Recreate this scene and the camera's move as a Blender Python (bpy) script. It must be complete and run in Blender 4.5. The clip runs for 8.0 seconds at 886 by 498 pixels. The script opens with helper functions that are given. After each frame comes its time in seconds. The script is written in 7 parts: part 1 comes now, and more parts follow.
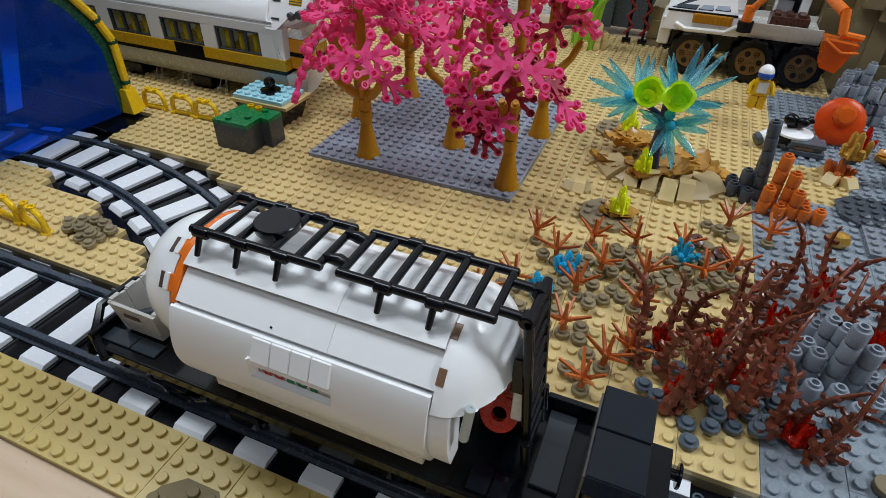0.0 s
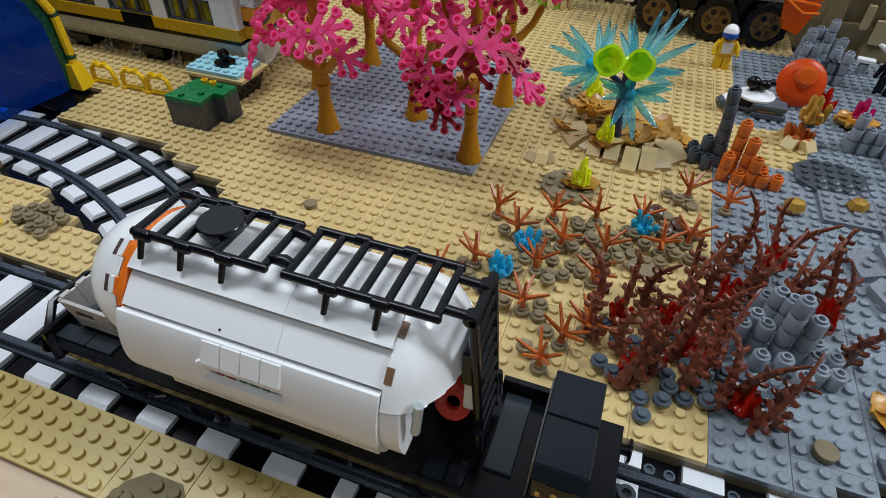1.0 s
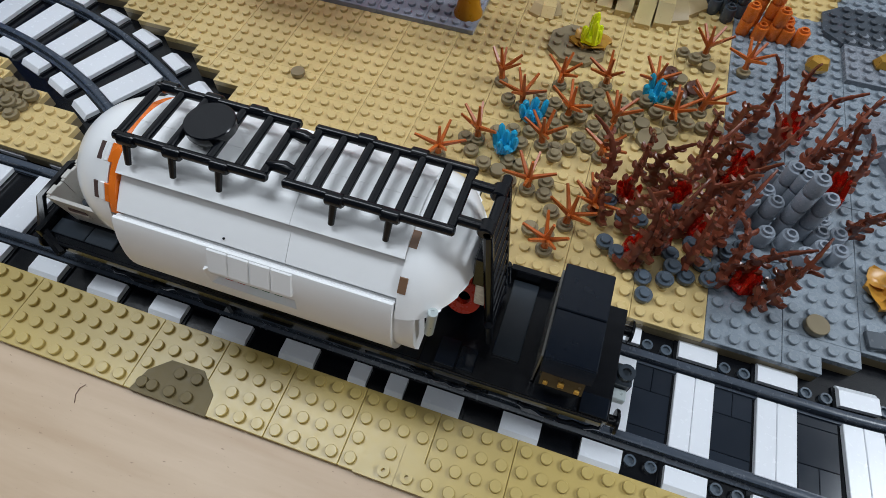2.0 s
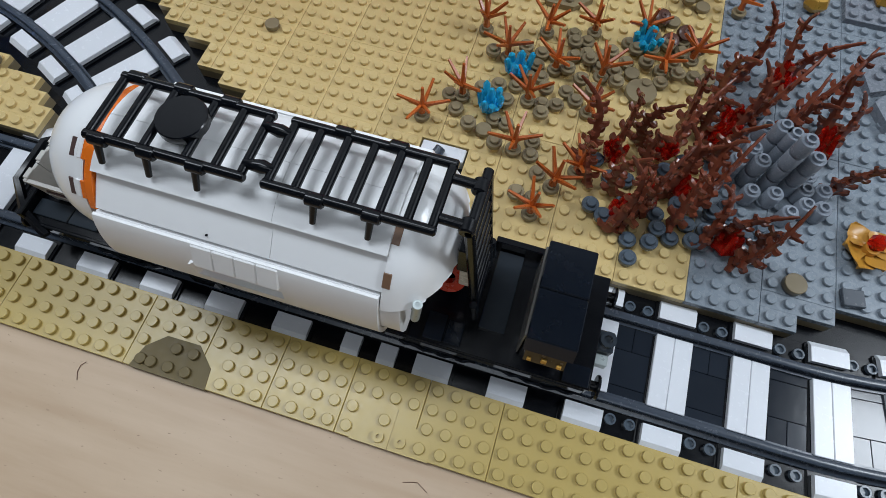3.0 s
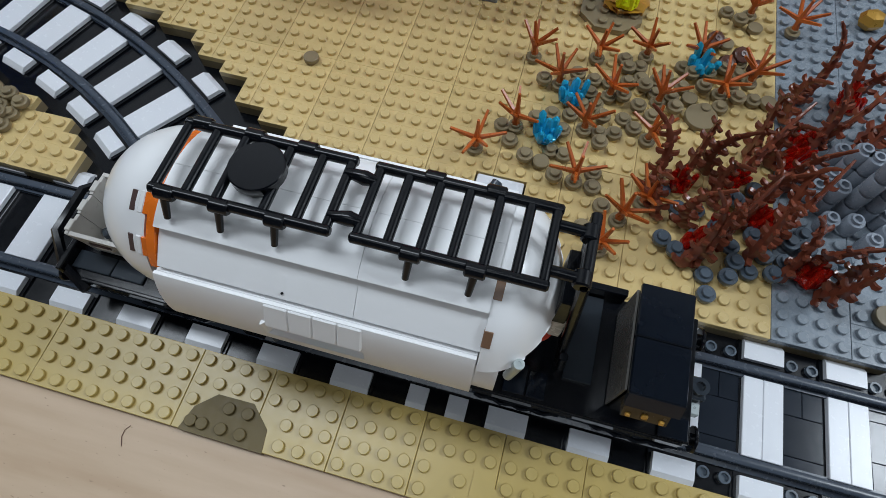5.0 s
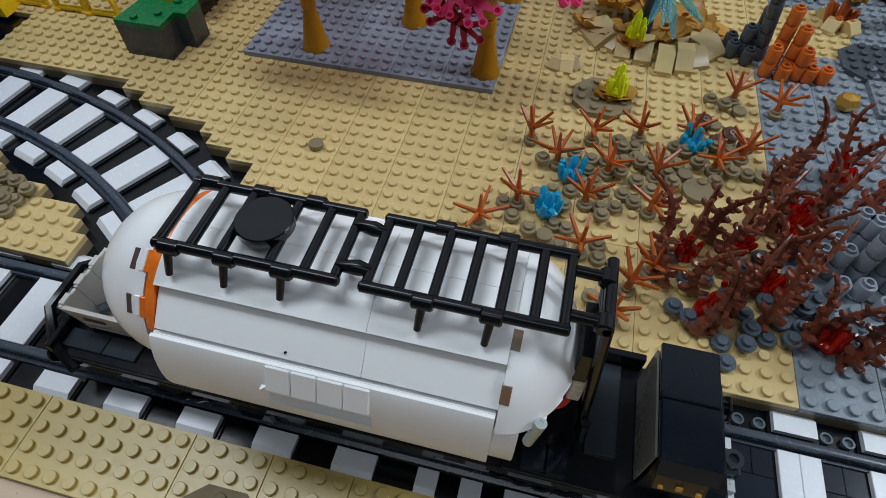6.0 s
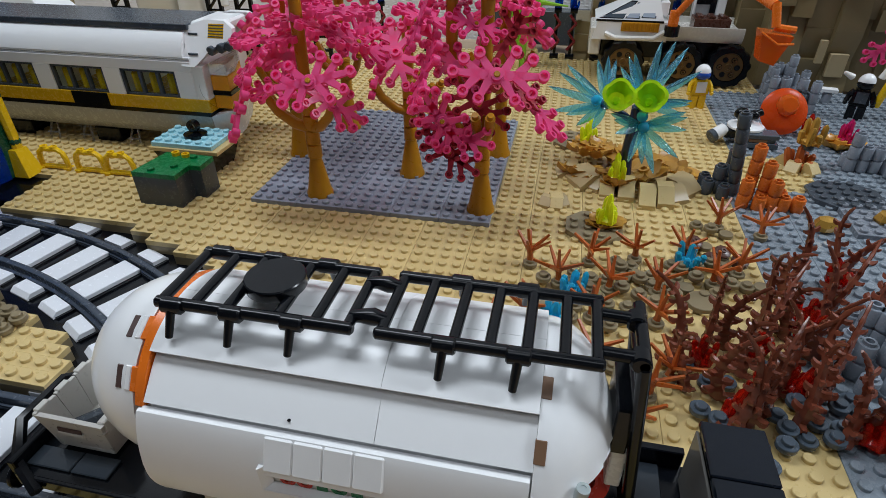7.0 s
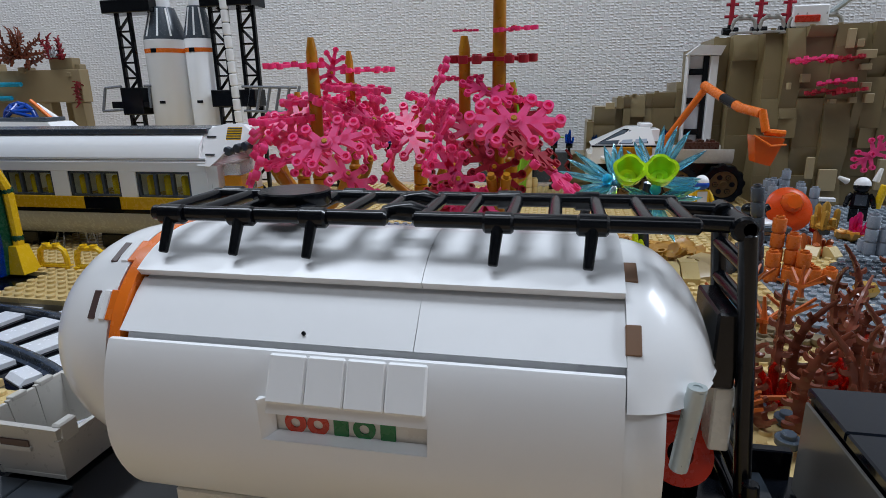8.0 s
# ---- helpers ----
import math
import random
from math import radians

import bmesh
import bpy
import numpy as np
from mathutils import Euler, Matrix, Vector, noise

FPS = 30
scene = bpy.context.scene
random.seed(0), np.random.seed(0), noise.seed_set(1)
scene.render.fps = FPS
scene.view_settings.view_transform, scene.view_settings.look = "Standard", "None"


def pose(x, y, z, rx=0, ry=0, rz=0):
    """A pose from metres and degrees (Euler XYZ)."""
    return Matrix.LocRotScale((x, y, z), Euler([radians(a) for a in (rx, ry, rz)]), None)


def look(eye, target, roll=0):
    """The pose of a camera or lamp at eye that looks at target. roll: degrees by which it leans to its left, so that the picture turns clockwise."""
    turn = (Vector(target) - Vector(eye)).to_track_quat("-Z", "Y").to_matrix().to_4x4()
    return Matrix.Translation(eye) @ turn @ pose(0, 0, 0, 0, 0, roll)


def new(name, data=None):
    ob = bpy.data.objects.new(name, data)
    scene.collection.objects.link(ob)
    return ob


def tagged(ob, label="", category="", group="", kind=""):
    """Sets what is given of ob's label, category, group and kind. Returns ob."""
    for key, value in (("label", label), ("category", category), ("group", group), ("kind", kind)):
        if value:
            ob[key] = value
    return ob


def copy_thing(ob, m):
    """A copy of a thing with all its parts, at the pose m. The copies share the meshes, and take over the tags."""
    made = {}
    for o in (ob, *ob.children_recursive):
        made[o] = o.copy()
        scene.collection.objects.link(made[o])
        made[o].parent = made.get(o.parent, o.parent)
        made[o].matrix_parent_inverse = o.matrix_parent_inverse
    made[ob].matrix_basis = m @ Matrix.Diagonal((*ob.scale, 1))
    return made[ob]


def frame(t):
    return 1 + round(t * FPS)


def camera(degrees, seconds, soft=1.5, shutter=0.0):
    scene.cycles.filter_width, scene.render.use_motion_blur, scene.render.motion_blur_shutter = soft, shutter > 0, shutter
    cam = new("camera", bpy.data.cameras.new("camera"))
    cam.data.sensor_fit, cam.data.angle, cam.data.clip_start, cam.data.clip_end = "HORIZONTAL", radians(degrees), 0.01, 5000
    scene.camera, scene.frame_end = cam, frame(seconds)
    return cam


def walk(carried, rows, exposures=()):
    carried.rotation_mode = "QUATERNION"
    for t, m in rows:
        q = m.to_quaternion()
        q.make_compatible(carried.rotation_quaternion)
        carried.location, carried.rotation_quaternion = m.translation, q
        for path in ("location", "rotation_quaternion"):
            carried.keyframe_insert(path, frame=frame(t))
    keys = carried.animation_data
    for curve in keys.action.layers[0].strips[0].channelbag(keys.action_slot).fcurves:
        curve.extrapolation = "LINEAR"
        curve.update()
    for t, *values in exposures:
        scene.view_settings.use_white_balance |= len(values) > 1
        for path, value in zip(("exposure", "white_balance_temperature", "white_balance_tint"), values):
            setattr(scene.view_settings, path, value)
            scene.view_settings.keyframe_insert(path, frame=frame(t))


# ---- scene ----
cam = camera(76.08, 8.0, soft=0.5)
PATH = [
    (0, (-0.07203, -0.15709, 0.20620), (-0.13154, -0.00941, 0.08517), 1.44),
    (0.5, (-0.07001, -0.14794, 0.21110), (-0.12695, 0.00093, 0.09029), 1.33),
    (1, (-0.06524, -0.14528, 0.21576), (-0.11454, -0.00397, 0.08308), 1.38),
    (1.5, (-0.07132, -0.14013, 0.22154), (-0.11199, -0.01709, 0.06920), 1.60),
    (2, (-0.07783, -0.12872, 0.22247), (-0.10948, -0.02598, 0.05382), 1.80),
    (2.2, (-0.07606, -0.12578, 0.22586), (-0.10412, -0.03230, 0.05129), 1.88),
    (3.3, (-0.08581, -0.10351, 0.23737), (-0.10697, -0.02476, 0.05475), 1.71),
    (3.5, (-0.09032, -0.10108, 0.23918), (-0.11132, -0.02232, 0.05654), 1.63),
    (4, (-0.10150, -0.09860, 0.23720), (-0.12267, -0.01881, 0.05503), 1.35),
    (4.2, (-0.10644, -0.09830, 0.23536), (-0.12773, -0.01833, 0.05328), 1.18),
    (5.3, (-0.11401, -0.10494, 0.21990), (-0.13729, -0.01534, 0.04261), 0.63),
    (5.5, (-0.11489, -0.10631, 0.21777), (-0.13951, -0.01266, 0.04278), 0.32),
    (6, (-0.11446, -0.11444, 0.21131), (-0.14330, 0.00308, 0.05207), 0.32),
    (6.5, (-0.11208, -0.12580, 0.20017), (-0.14476, 0.01576, 0.06273), 0.08),
    (7, (-0.11648, -0.13741, 0.18261), (-0.15189, 0.02536, 0.07192), -0.27),
    (7.5, (-0.11863, -0.14474, 0.14765), (-0.15660, 0.03498, 0.06853), -0.66),
    (8, (-0.12598, -0.14819, 0.11649), (-0.16512, 0.04066, 0.06351), -1.01),
]
walk(cam, [(t, look(eye, target, roll)) for t, eye, target, roll in PATH], [(0, 0.02, 6500, 10), (1.5, -0.02, 6500, 10), (2, -0.08, 6500, 10), (3.5, -0.25, 6370, 10), (5.5, -0.3, 6390, 9), (6, -0.3, 6400, 9), (7, -0.1, 6450, 10), (8, -0.02, 6250, 12)])

# ---- world and lamps ----
K = 0.008  # one stud of the building bricks, in metres
world = bpy.data.worlds.new("room_air")
world.use_nodes = True
world.node_tree.nodes["Background"].inputs[0].default_value = (0.75, 0.87, 1.0, 1)
world.node_tree.nodes["Background"].inputs[1].default_value = 0.19
scene.world = world
scene.view_settings.exposure = 0.0


def ceiling_or_fill_lamp(x, y, z, w, h, watts, colour=(0.85, 0.93, 1.01)):
    data = bpy.data.lights.new("ceiling_or_fill_lamp", "AREA")
    data.shape, data.size, data.size_y, data.energy, data.color = "RECTANGLE", w, h, watts, colour
    ob = new("ceiling_or_fill_lamp", data)
    ob.matrix_world = pose(x, y, z)
    return ob


ceiling_or_fill_lamp(1.48, 0.44, 1.55, 0.95, 0.28, 30.6)
ceiling_or_fill_lamp(-0.78, 0.14, 1.55, 1.1, 0.28, 16.4)
# weak fill from the front, added to brighten the tank's near side
ceiling_or_fill_lamp(0.05, -0.60, 1.55, 1.1, 0.28, 3.8)

# ---- materials ----
MATS = {}


def socket_mix(nt, a, b, fac, blend="MIX"):
    n = nt.nodes.new("ShaderNodeMix")
    n.data_type, n.blend_type = "RGBA", blend
    nt.links.new(fac, n.inputs[0])
    for value, s in ((a, n.inputs[6]), (b, n.inputs[7])):
        if isinstance(value, tuple):
            s.default_value = (*value, 1)
        else:
            nt.links.new(value, s)
    return n.outputs[2]


def noise_socket(nt, scale, detail=3, stretch=None):
    co = nt.nodes.new("ShaderNodeTexCoord").outputs["Object"]
    if stretch:
        mp = nt.nodes.new("ShaderNodeMapping")
        mp.inputs["Scale"].default_value = stretch
        nt.links.new(co, mp.inputs[0])
        co = mp.outputs[0]
    n = nt.nodes.new("ShaderNodeTexNoise")
    n.inputs["Scale"].default_value, n.inputs["Detail"].default_value = scale, detail
    nt.links.new(co, n.inputs["Vector"])
    return n.outputs[0]


def ramp(nt, fac, lo, hi, a=0.0, b=1.0):
    n = nt.nodes.new("ShaderNodeMapRange")
    n.inputs[1].default_value, n.inputs[2].default_value = lo, hi
    n.inputs[3].default_value, n.inputs[4].default_value = a, b
    nt.links.new(fac, n.inputs[0])
    return n.outputs[0]


def plastic(name, rgb, rough=0.28, vary=0.06, dust=0.12, metal=0.0, bump=0.15, spec=0.5, thin=0.0):
    """Moulded plastic: pieces differ a little in tone, with faint dust and handling marks."""
    m = bpy.data.materials.new(name)
    m.use_nodes = True
    nt = m.node_tree
    b = nt.nodes["Principled BSDF"]
    info = nt.nodes.new("ShaderNodeObjectInfo").outputs["Random"]
    dark = tuple(c * (1 - vary * 1.6) for c in rgb)
    light = tuple(min(1, c * (1 + vary)) for c in rgb)
    col = socket_mix(nt, dark, light, info)
    grime = ramp(nt, noise_socket(nt, 140, 4), 0.52, 0.8, 0, dust)
    grey = tuple(0.8 * c + 0.035 for c in rgb)
    col = socket_mix(nt, col, grey, grime)
    nt.links.new(col, b.inputs["Base Color"])
    nt.links.new(ramp(nt, noise_socket(nt, 420, 3), 0.3, 0.75, rough * 0.88, min(1, rough * 1.18)), b.inputs["Roughness"])
    b.inputs["Metallic"].default_value = metal
    b.inputs["IOR"].default_value = 1.5
    b.inputs["Specular IOR Level"].default_value = spec
    if bump:
        bp = nt.nodes.new("ShaderNodeBump")
        bp.inputs["Strength"].default_value, bp.inputs["Distance"].default_value = bump, 0.00012
        nt.links.new(noise_socket(nt, 260, 2), bp.inputs["Height"])
        nt.links.new(bp.outputs[0], b.inputs["Normal"])
    if thin:  # light passes through thin mouldings
        tr, mx = nt.nodes.new("ShaderNodeBsdfTranslucent"), nt.nodes.new("ShaderNodeMixShader")
        nt.links.new(col, tr.inputs["Color"])
        mx.inputs[0].default_value = thin
        nt.links.new(b.outputs[0], mx.inputs[1])
        nt.links.new(tr.outputs[0], mx.inputs[2])
        nt.links.new(mx.outputs[0], nt.nodes["Material Output"].inputs["Surface"])
    MATS[name] = m
    return m


def clear_plastic(name, rgb, rough=0.06, transmission=0.8, ior=1.3):
    m = bpy.data.materials.new(name)
    m.use_nodes = True
    nt = m.node_tree
    b = nt.nodes["Principled BSDF"]
    info = nt.nodes.new("ShaderNodeObjectInfo").outputs["Random"]
    nt.links.new(socket_mix(nt, tuple(c * 0.9 for c in rgb), rgb, info), b.inputs["Base Color"])
    b.inputs["Transmission Weight"].default_value = transmission
    b.inputs["IOR"].default_value = ior
    nt.links.new(ramp(nt, noise_socket(nt, 300, 2), 0.3, 0.8, rough * 0.6, rough * 1.8), b.inputs["Roughness"])
    MATS[name] = m
    return m


plastic("tan", (0.62, 0.465, 0.205), 0.3, 0.035)
plastic("strip_tan", (0.475, 0.352, 0.112), 0.32, 0.02)
plastic("dark_tan", (0.235, 0.185, 0.105), 0.33, 0.10)
plastic("olive_tan", (0.150, 0.112, 0.045), 0.5, 0.05, 0.03, spec=0.3)
plastic("light_grey", (0.225, 0.262, 0.30), 0.27, 0.05)
plastic("stone_grey", (0.205, 0.225, 0.26), 0.27, 0.10)
plastic("dark_grey", (0.065, 0.078, 0.095), 0.25, 0.10)
plastic("rail_grey", (0.048, 0.061, 0.083), 0.25, 0.06, 0.04)
plastic("blue_grey", (0.075, 0.098, 0.125), 0.25, 0.10)
plastic("tunnel_shade", (0.01, 0.02, 0.06), 0.3, 0.05)
plastic("pane_blue", (0.40, 0.47, 0.58), 0.2, 0.05)
plastic("purple_grey", (0.265, 0.285, 0.345), 0.3, 0.04)
plastic("black", (0.0030, 0.0038, 0.0058), 0.2, 0.10, 0.03, spec=0.3)
plastic("gloss_black", (0.004, 0.005, 0.007), 0.13, 0.08, 0.03, bump=0.05, spec=0.45)
plastic("deck_black", (0.006, 0.0088, 0.0145), 0.09, 0.12, 0.06, spec=0.34)
plastic("deck_tile", (0.032, 0.040, 0.050), 0.10, 0.12, 0.08, spec=0.42)
plastic("track_dark", (0.016, 0.021, 0.030), 0.13, 0.12, 0.05, spec=0.3)
plastic("pipe_grey", (0.245, 0.275, 0.32), 0.26, 0.10)
plastic("facing_tan", (0.43, 0.34, 0.19), 0.36, 0.10)
plastic("white", (0.88, 0.885, 0.89), 0.2, 0.02, 0.05, bump=0.08)
plastic("panel_white", (0.87, 0.875, 0.88), 0.33, 0.02, 0.06, bump=0.10)
plastic("train_grey", (0.36, 0.36, 0.35), 0.26, 0.04)
plastic("lining_grey_reflect", (0.13, 0.125, 0.115), 0.2, 0.03)
plastic("bin_white", (0.55, 0.53, 0.49), 0.3, 0.02, 0.08, bump=0.1)
plastic("aged_white", (0.74, 0.72, 0.67), 0.26, 0.02, 0.06, bump=0.08)
plastic("fence_grey", (0.42, 0.41, 0.38), 0.3, 0.05)
plastic("cool_white", (0.72, 0.74, 0.78), 0.25, 0.03, 0.06)
plastic("orange", (0.80, 0.17, 0.012), 0.26, 0.05)
plastic("coral", (0.47, 0.105, 0.018), 0.3, 0.10)
plastic("reddish_brown", (0.205, 0.056, 0.030), 0.24, 0.2)
plastic("maroon", (0.20, 0.012, 0.018), 0.25, 0.08)
plastic("brown", (0.085, 0.03, 0.018), 0.28, 0.08)
plastic("pink", (1.0, 0.125, 0.39), 0.3, 0.06, spec=0.5, thin=0.5)
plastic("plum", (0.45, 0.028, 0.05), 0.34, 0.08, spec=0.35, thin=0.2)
plastic("bark", (0.46, 0.20, 0.007), 0.3, 0.06, spec=0.35)
plastic("green", (0.0, 0.17, 0.045), 0.27, 0.05)
plastic("deep_green", (0.003, 0.055, 0.028), 0.27, 0.05)
plastic("lime", (0.25, 0.52, 0.03), 0.3, 0.12)
plastic("yellow", (0.80, 0.50, 0.01), 0.26, 0.04)
plastic("stripe_yellow", (0.62, 0.36, 0.008), 0.26, 0.03)
plastic("glow_orange", (1.0, 0.46, 0.03), 0.2, 0.04, thin=0.35)
plastic("aqua", (0.37, 0.68, 0.76), 0.28, 0.03)
plastic("gold", (0.52, 0.29, 0.05), 0.3, 0.08, metal=0.45)
plastic("amber_gold", (0.50, 0.245, 0.035), 0.32, 0.10)
plastic("panel_bronze", (0.085, 0.06, 0.022), 0.25, 0.05, metal=0.3)
plastic("bronze", (0.16, 0.095, 0.035), 0.32, 0.08, metal=0.5)
plastic("rust_orange", (0.60, 0.135, 0.018), 0.28, 0.08)
plastic("rock_mid", (0.47, 0.345, 0.165), 0.34, 0.12)
plastic("rock_light", (0.30, 0.23, 0.125), 0.36, 0.05)
plastic("cliff_tan", (0.240, 0.185, 0.09), 0.36, 0.02)
plastic("red", (0.55, 0.035, 0.012), 0.27, 0.04)
plastic("blue", (0.01, 0.07, 0.42), 0.25, 0.05)
plastic("steel", (0.42, 0.47, 0.47), 0.3, 0.05, metal=0.3)
plastic("stem_blue", (0.008, 0.024, 0.085), 0.16, 0.05)
plastic("slot_dark", (0.085, 0.05, 0.045), 0.35, 0.05)
plastic("slot_brown", (0.21, 0.115, 0.065), 0.35, 0.05)
clear_plastic("clear_cyan", (0.05, 0.66, 1.0), 0.03, 0.55)
clear_plastic("clear_aqua", (0.26, 0.74, 0.95), 0.08, 0.87, 1.3)
clear_plastic("clear_neon", (0.68, 1.0, 0.02), 0.05, 0.62, 1.25)
clear_plastic("clear_yellow", (0.90, 1.0, 0.02), 0.06, 0.2)
clear_plastic("clear_red", (0.85, 0.03, 0.012), 0.06, 0.7)
clear_plastic("clear_orange", (1.0, 0.22, 0.025), 0.05, 0.55)
clear_plastic("clear_pane", (0.97, 0.98, 0.98), 0.02, 1.0, 1.06)
clear_plastic("clear_pink", (0.85, 0.03, 0.22), 0.06, 0.6)
plastic("clear_amber", (1.0, 0.17, 0.02), 0.28, 0.03, 0.04, bump=0.05, thin=0.6)
clear_plastic("clear_blue", (0.010, 0.14, 0.75), 0.04, 0.88)
clear_plastic("clear_smoke", (0.80, 0.90, 0.86), 0.04, 1.0, 1.1)
clear_plastic("clear_white", (0.95, 0.96, 0.98), 0.08)


def table_wood():
    m = bpy.data.materials.new("table_wood")
    m.use_nodes = True
    nt = m.node_tree
    b = nt.nodes["Principled BSDF"]
    grain = noise_socket(nt, 14, 6, (1.0, 9.0, 1.0))
    patch = noise_socket(nt, 9, 3)
    col = socket_mix(nt, (0.47, 0.33, 0.21), (0.56, 0.415, 0.285), ramp(nt, grain, 0.3, 0.7))
    col = socket_mix(nt, col, (0.40, 0.29, 0.205), ramp(nt, patch, 0.5, 0.8, 0, 0.35))
    flecks = ramp(nt, noise_socket(nt, 320, 2, (1.0, 3.0, 1.0)), 0.70, 0.76, 0, 0.6)
    col = socket_mix(nt, col, (0.17, 0.10, 0.06), flecks)
    nt.links.new(col, b.inputs["Base Color"])
    b.inputs["Roughness"].default_value = 0.45
    MATS["table_wood"] = m


def wallpaper():
    """White embossed paper with a woven relief of small blocks."""
    m = bpy.data.materials.new("wallpaper")
    m.use_nodes = True
    nt = m.node_tree
    b = nt.nodes["Principled BSDF"]
    co = nt.nodes.new("ShaderNodeTexCoord").outputs["Object"]
    mp = nt.nodes.new("ShaderNodeMapping")
    mp.inputs["Scale"].default_value = (178, 1, 285)
    nt.links.new(co, mp.inputs[0])
    v = nt.nodes.new("ShaderNodeTexVoronoi")
    v.distance = "CHEBYCHEV"
    v.inputs["Scale"].default_value = 1.0
    v.inputs["Randomness"].default_value = 0.42
    nt.links.new(mp.outputs[0], v.inputs["Vector"])
    bp = nt.nodes.new("ShaderNodeBump")
    bp.inputs["Strength"].default_value, bp.inputs["Distance"].default_value = 0.9, 0.0016
    nt.links.new(v.outputs["Distance"], bp.inputs["Height"])
    nt.links.new(bp.outputs[0], b.inputs["Normal"])
    col = socket_mix(nt, (0.82, 0.82, 0.83), (0.88, 0.88, 0.88), ramp(nt, noise_socket(nt, 6, 4), 0.3, 0.7))
    nt.links.new(col, b.inputs["Base Color"])
    b.inputs["Roughness"].default_value = 0.75
    MATS["wallpaper"] = m


def plaster(name, rgb):
    m = bpy.data.materials.new(name)
    m.use_nodes = True
    nt = m.node_tree
    b = nt.nodes["Principled BSDF"]
    col = socket_mix(nt, tuple(c * 0.9 for c in rgb), rgb, ramp(nt, noise_socket(nt, 3, 5), 0.3, 0.7))
    nt.links.new(col, b.inputs["Base Color"])
    b.inputs["Roughness"].default_value = 0.8
    MATS[name] = m


table_wood()
wallpaper()
# unseen walls and ceiling; the grey keeps their bounced fill light low
plaster("room_paint", (0.27, 0.275, 0.28))
plaster("room_floor", (0.16, 0.14, 0.12))


# ---- mesh helpers; all lengths below are in studs ----
class Geo:
    def __init__(self):
        self.v, self.f = [], []

    def add(self, verts, faces, m=None):
        n = len(self.v)
        self.v += [tuple(m @ Vector(p)) for p in verts] if m else [tuple(p) for p in verts]
        self.f += [tuple(i + n for i in face) for face in faces]
        return self

    def join(self, other, m=None):
        return self.add(other.v, other.f, m)

    def box(self, x0, y0, z0, x1, y1, z1, b=0.035, m=None):
        """A box with chamfered edges."""
        b = min(b, (x1 - x0) * 0.3, (y1 - y0) * 0.3, (z1 - z0) * 0.3)
        verts, idx = [], {}
        for i in (0, 1):
            for j in (0, 1):
                for k in (0, 1):
                    p = ((x0, x1)[i], (y0, y1)[j], (z0, z1)[k])
                    s = (b if not i else -b, b if not j else -b, b if not k else -b)
                    for a in range(3):
                        idx[i, j, k, a] = len(verts)
                        verts.append(tuple(p[c] if c == a else p[c] + s[c] for c in range(3)))
        faces = []
        for a in range(3):
            c, d = (a + 1) % 3, (a + 2) % 3
            for side in (0, 1):
                loop = []
                for p, q in ((0, 0), (1, 0), (1, 1), (0, 1)):
                    key = [0, 0, 0]
                    key[a], key[c], key[d] = side, p, q
                    loop.append(idx[(*key, a)])
                faces.append(loop if side else loop[::-1])
        for a in range(3):
            c, d = (a + 1) % 3, (a + 2) % 3
            for p in (0, 1):
                for q in (0, 1):
                    key0, key1 = [0, 0, 0], [0, 0, 0]
                    key0[a], key1[a] = 0, 1
                    key0[c] = key1[c] = p
                    key0[d] = key1[d] = q
                    loop = [idx[(*key0, c)], idx[(*key1, c)], idx[(*key1, d)], idx[(*key0, d)]]
                    faces.append(loop if (p + q) % 2 == 0 else loop[::-1])
        for i in (0, 1):
            for j in (0, 1):
                for k in (0, 1):
                    loop = [idx[i, j, k, a] for a in range(3)]
                    faces.append(loop if (i + j + k) % 2 else loop[::-1])
        return self.add(verts, faces, m)

    def prism(self, poly, z0, z1, m=None):
        n = len(poly)
        verts = [(x, y, z0) for x, y in poly] + [(x, y, z1) for x, y in poly]
        faces = [tuple(range(n))[::-1], tuple(range(n, 2 * n))]
        faces += [(i, (i + 1) % n, (i + 1) % n + n, i + n) for i in range(n)]
        return self.add(verts, faces, m)

    def along(self, poly, x0, x1, m=None):
        """A section of (y, z) points drawn out along x."""
        n = len(poly)
        verts = [(x0, y, z) for y, z in poly] + [(x1, y, z) for y, z in poly]
        faces = [tuple(range(n))[::-1], tuple(range(n, 2 * n))]
        faces += [(i, (i + 1) % n, (i + 1) % n + n, i + n) for i in range(n)]
        return self.add(verts, faces, m)

    def lathe(self, prof, x=0, y=0, z=0, n=12, m=None, cap0=True, cap1=True):
        """Rings of (radius, height) round an upright axis."""
        verts, faces = [], []
        for r, h in prof:
            verts += [(x + r * math.cos(2 * math.pi * i / n), y + r * math.sin(2 * math.pi * i / n), z + h) for i in range(n)]
        for k in range(len(prof) - 1):
            for i in range(n):
                j = (i + 1) % n
                faces.append((k * n + i, k * n + j, (k + 1) * n + j, (k + 1) * n + i))
        if cap0:
            faces.append(tuple(range(n))[::-1])
        if cap1:
            faces.append(tuple(range((len(prof) - 1) * n, len(prof) * n)))
        return self.add(verts, faces, m)

    def stud(self, x, y, z, n=12):
        return self.lathe(((0.30, 0), (0.30, 0.185), (0.272, 0.215)), x, y, z, n, cap0=False)

    def hollow(self, x, y, z, r=0.3, h=0.21, hole=0.19, n=12, m=None):
        """A round knob with an open hole."""
        return self.lathe(((r, 0), (r, h), (hole, h), (hole, h * 0.25)), x, y, z, n, m, cap0=False)

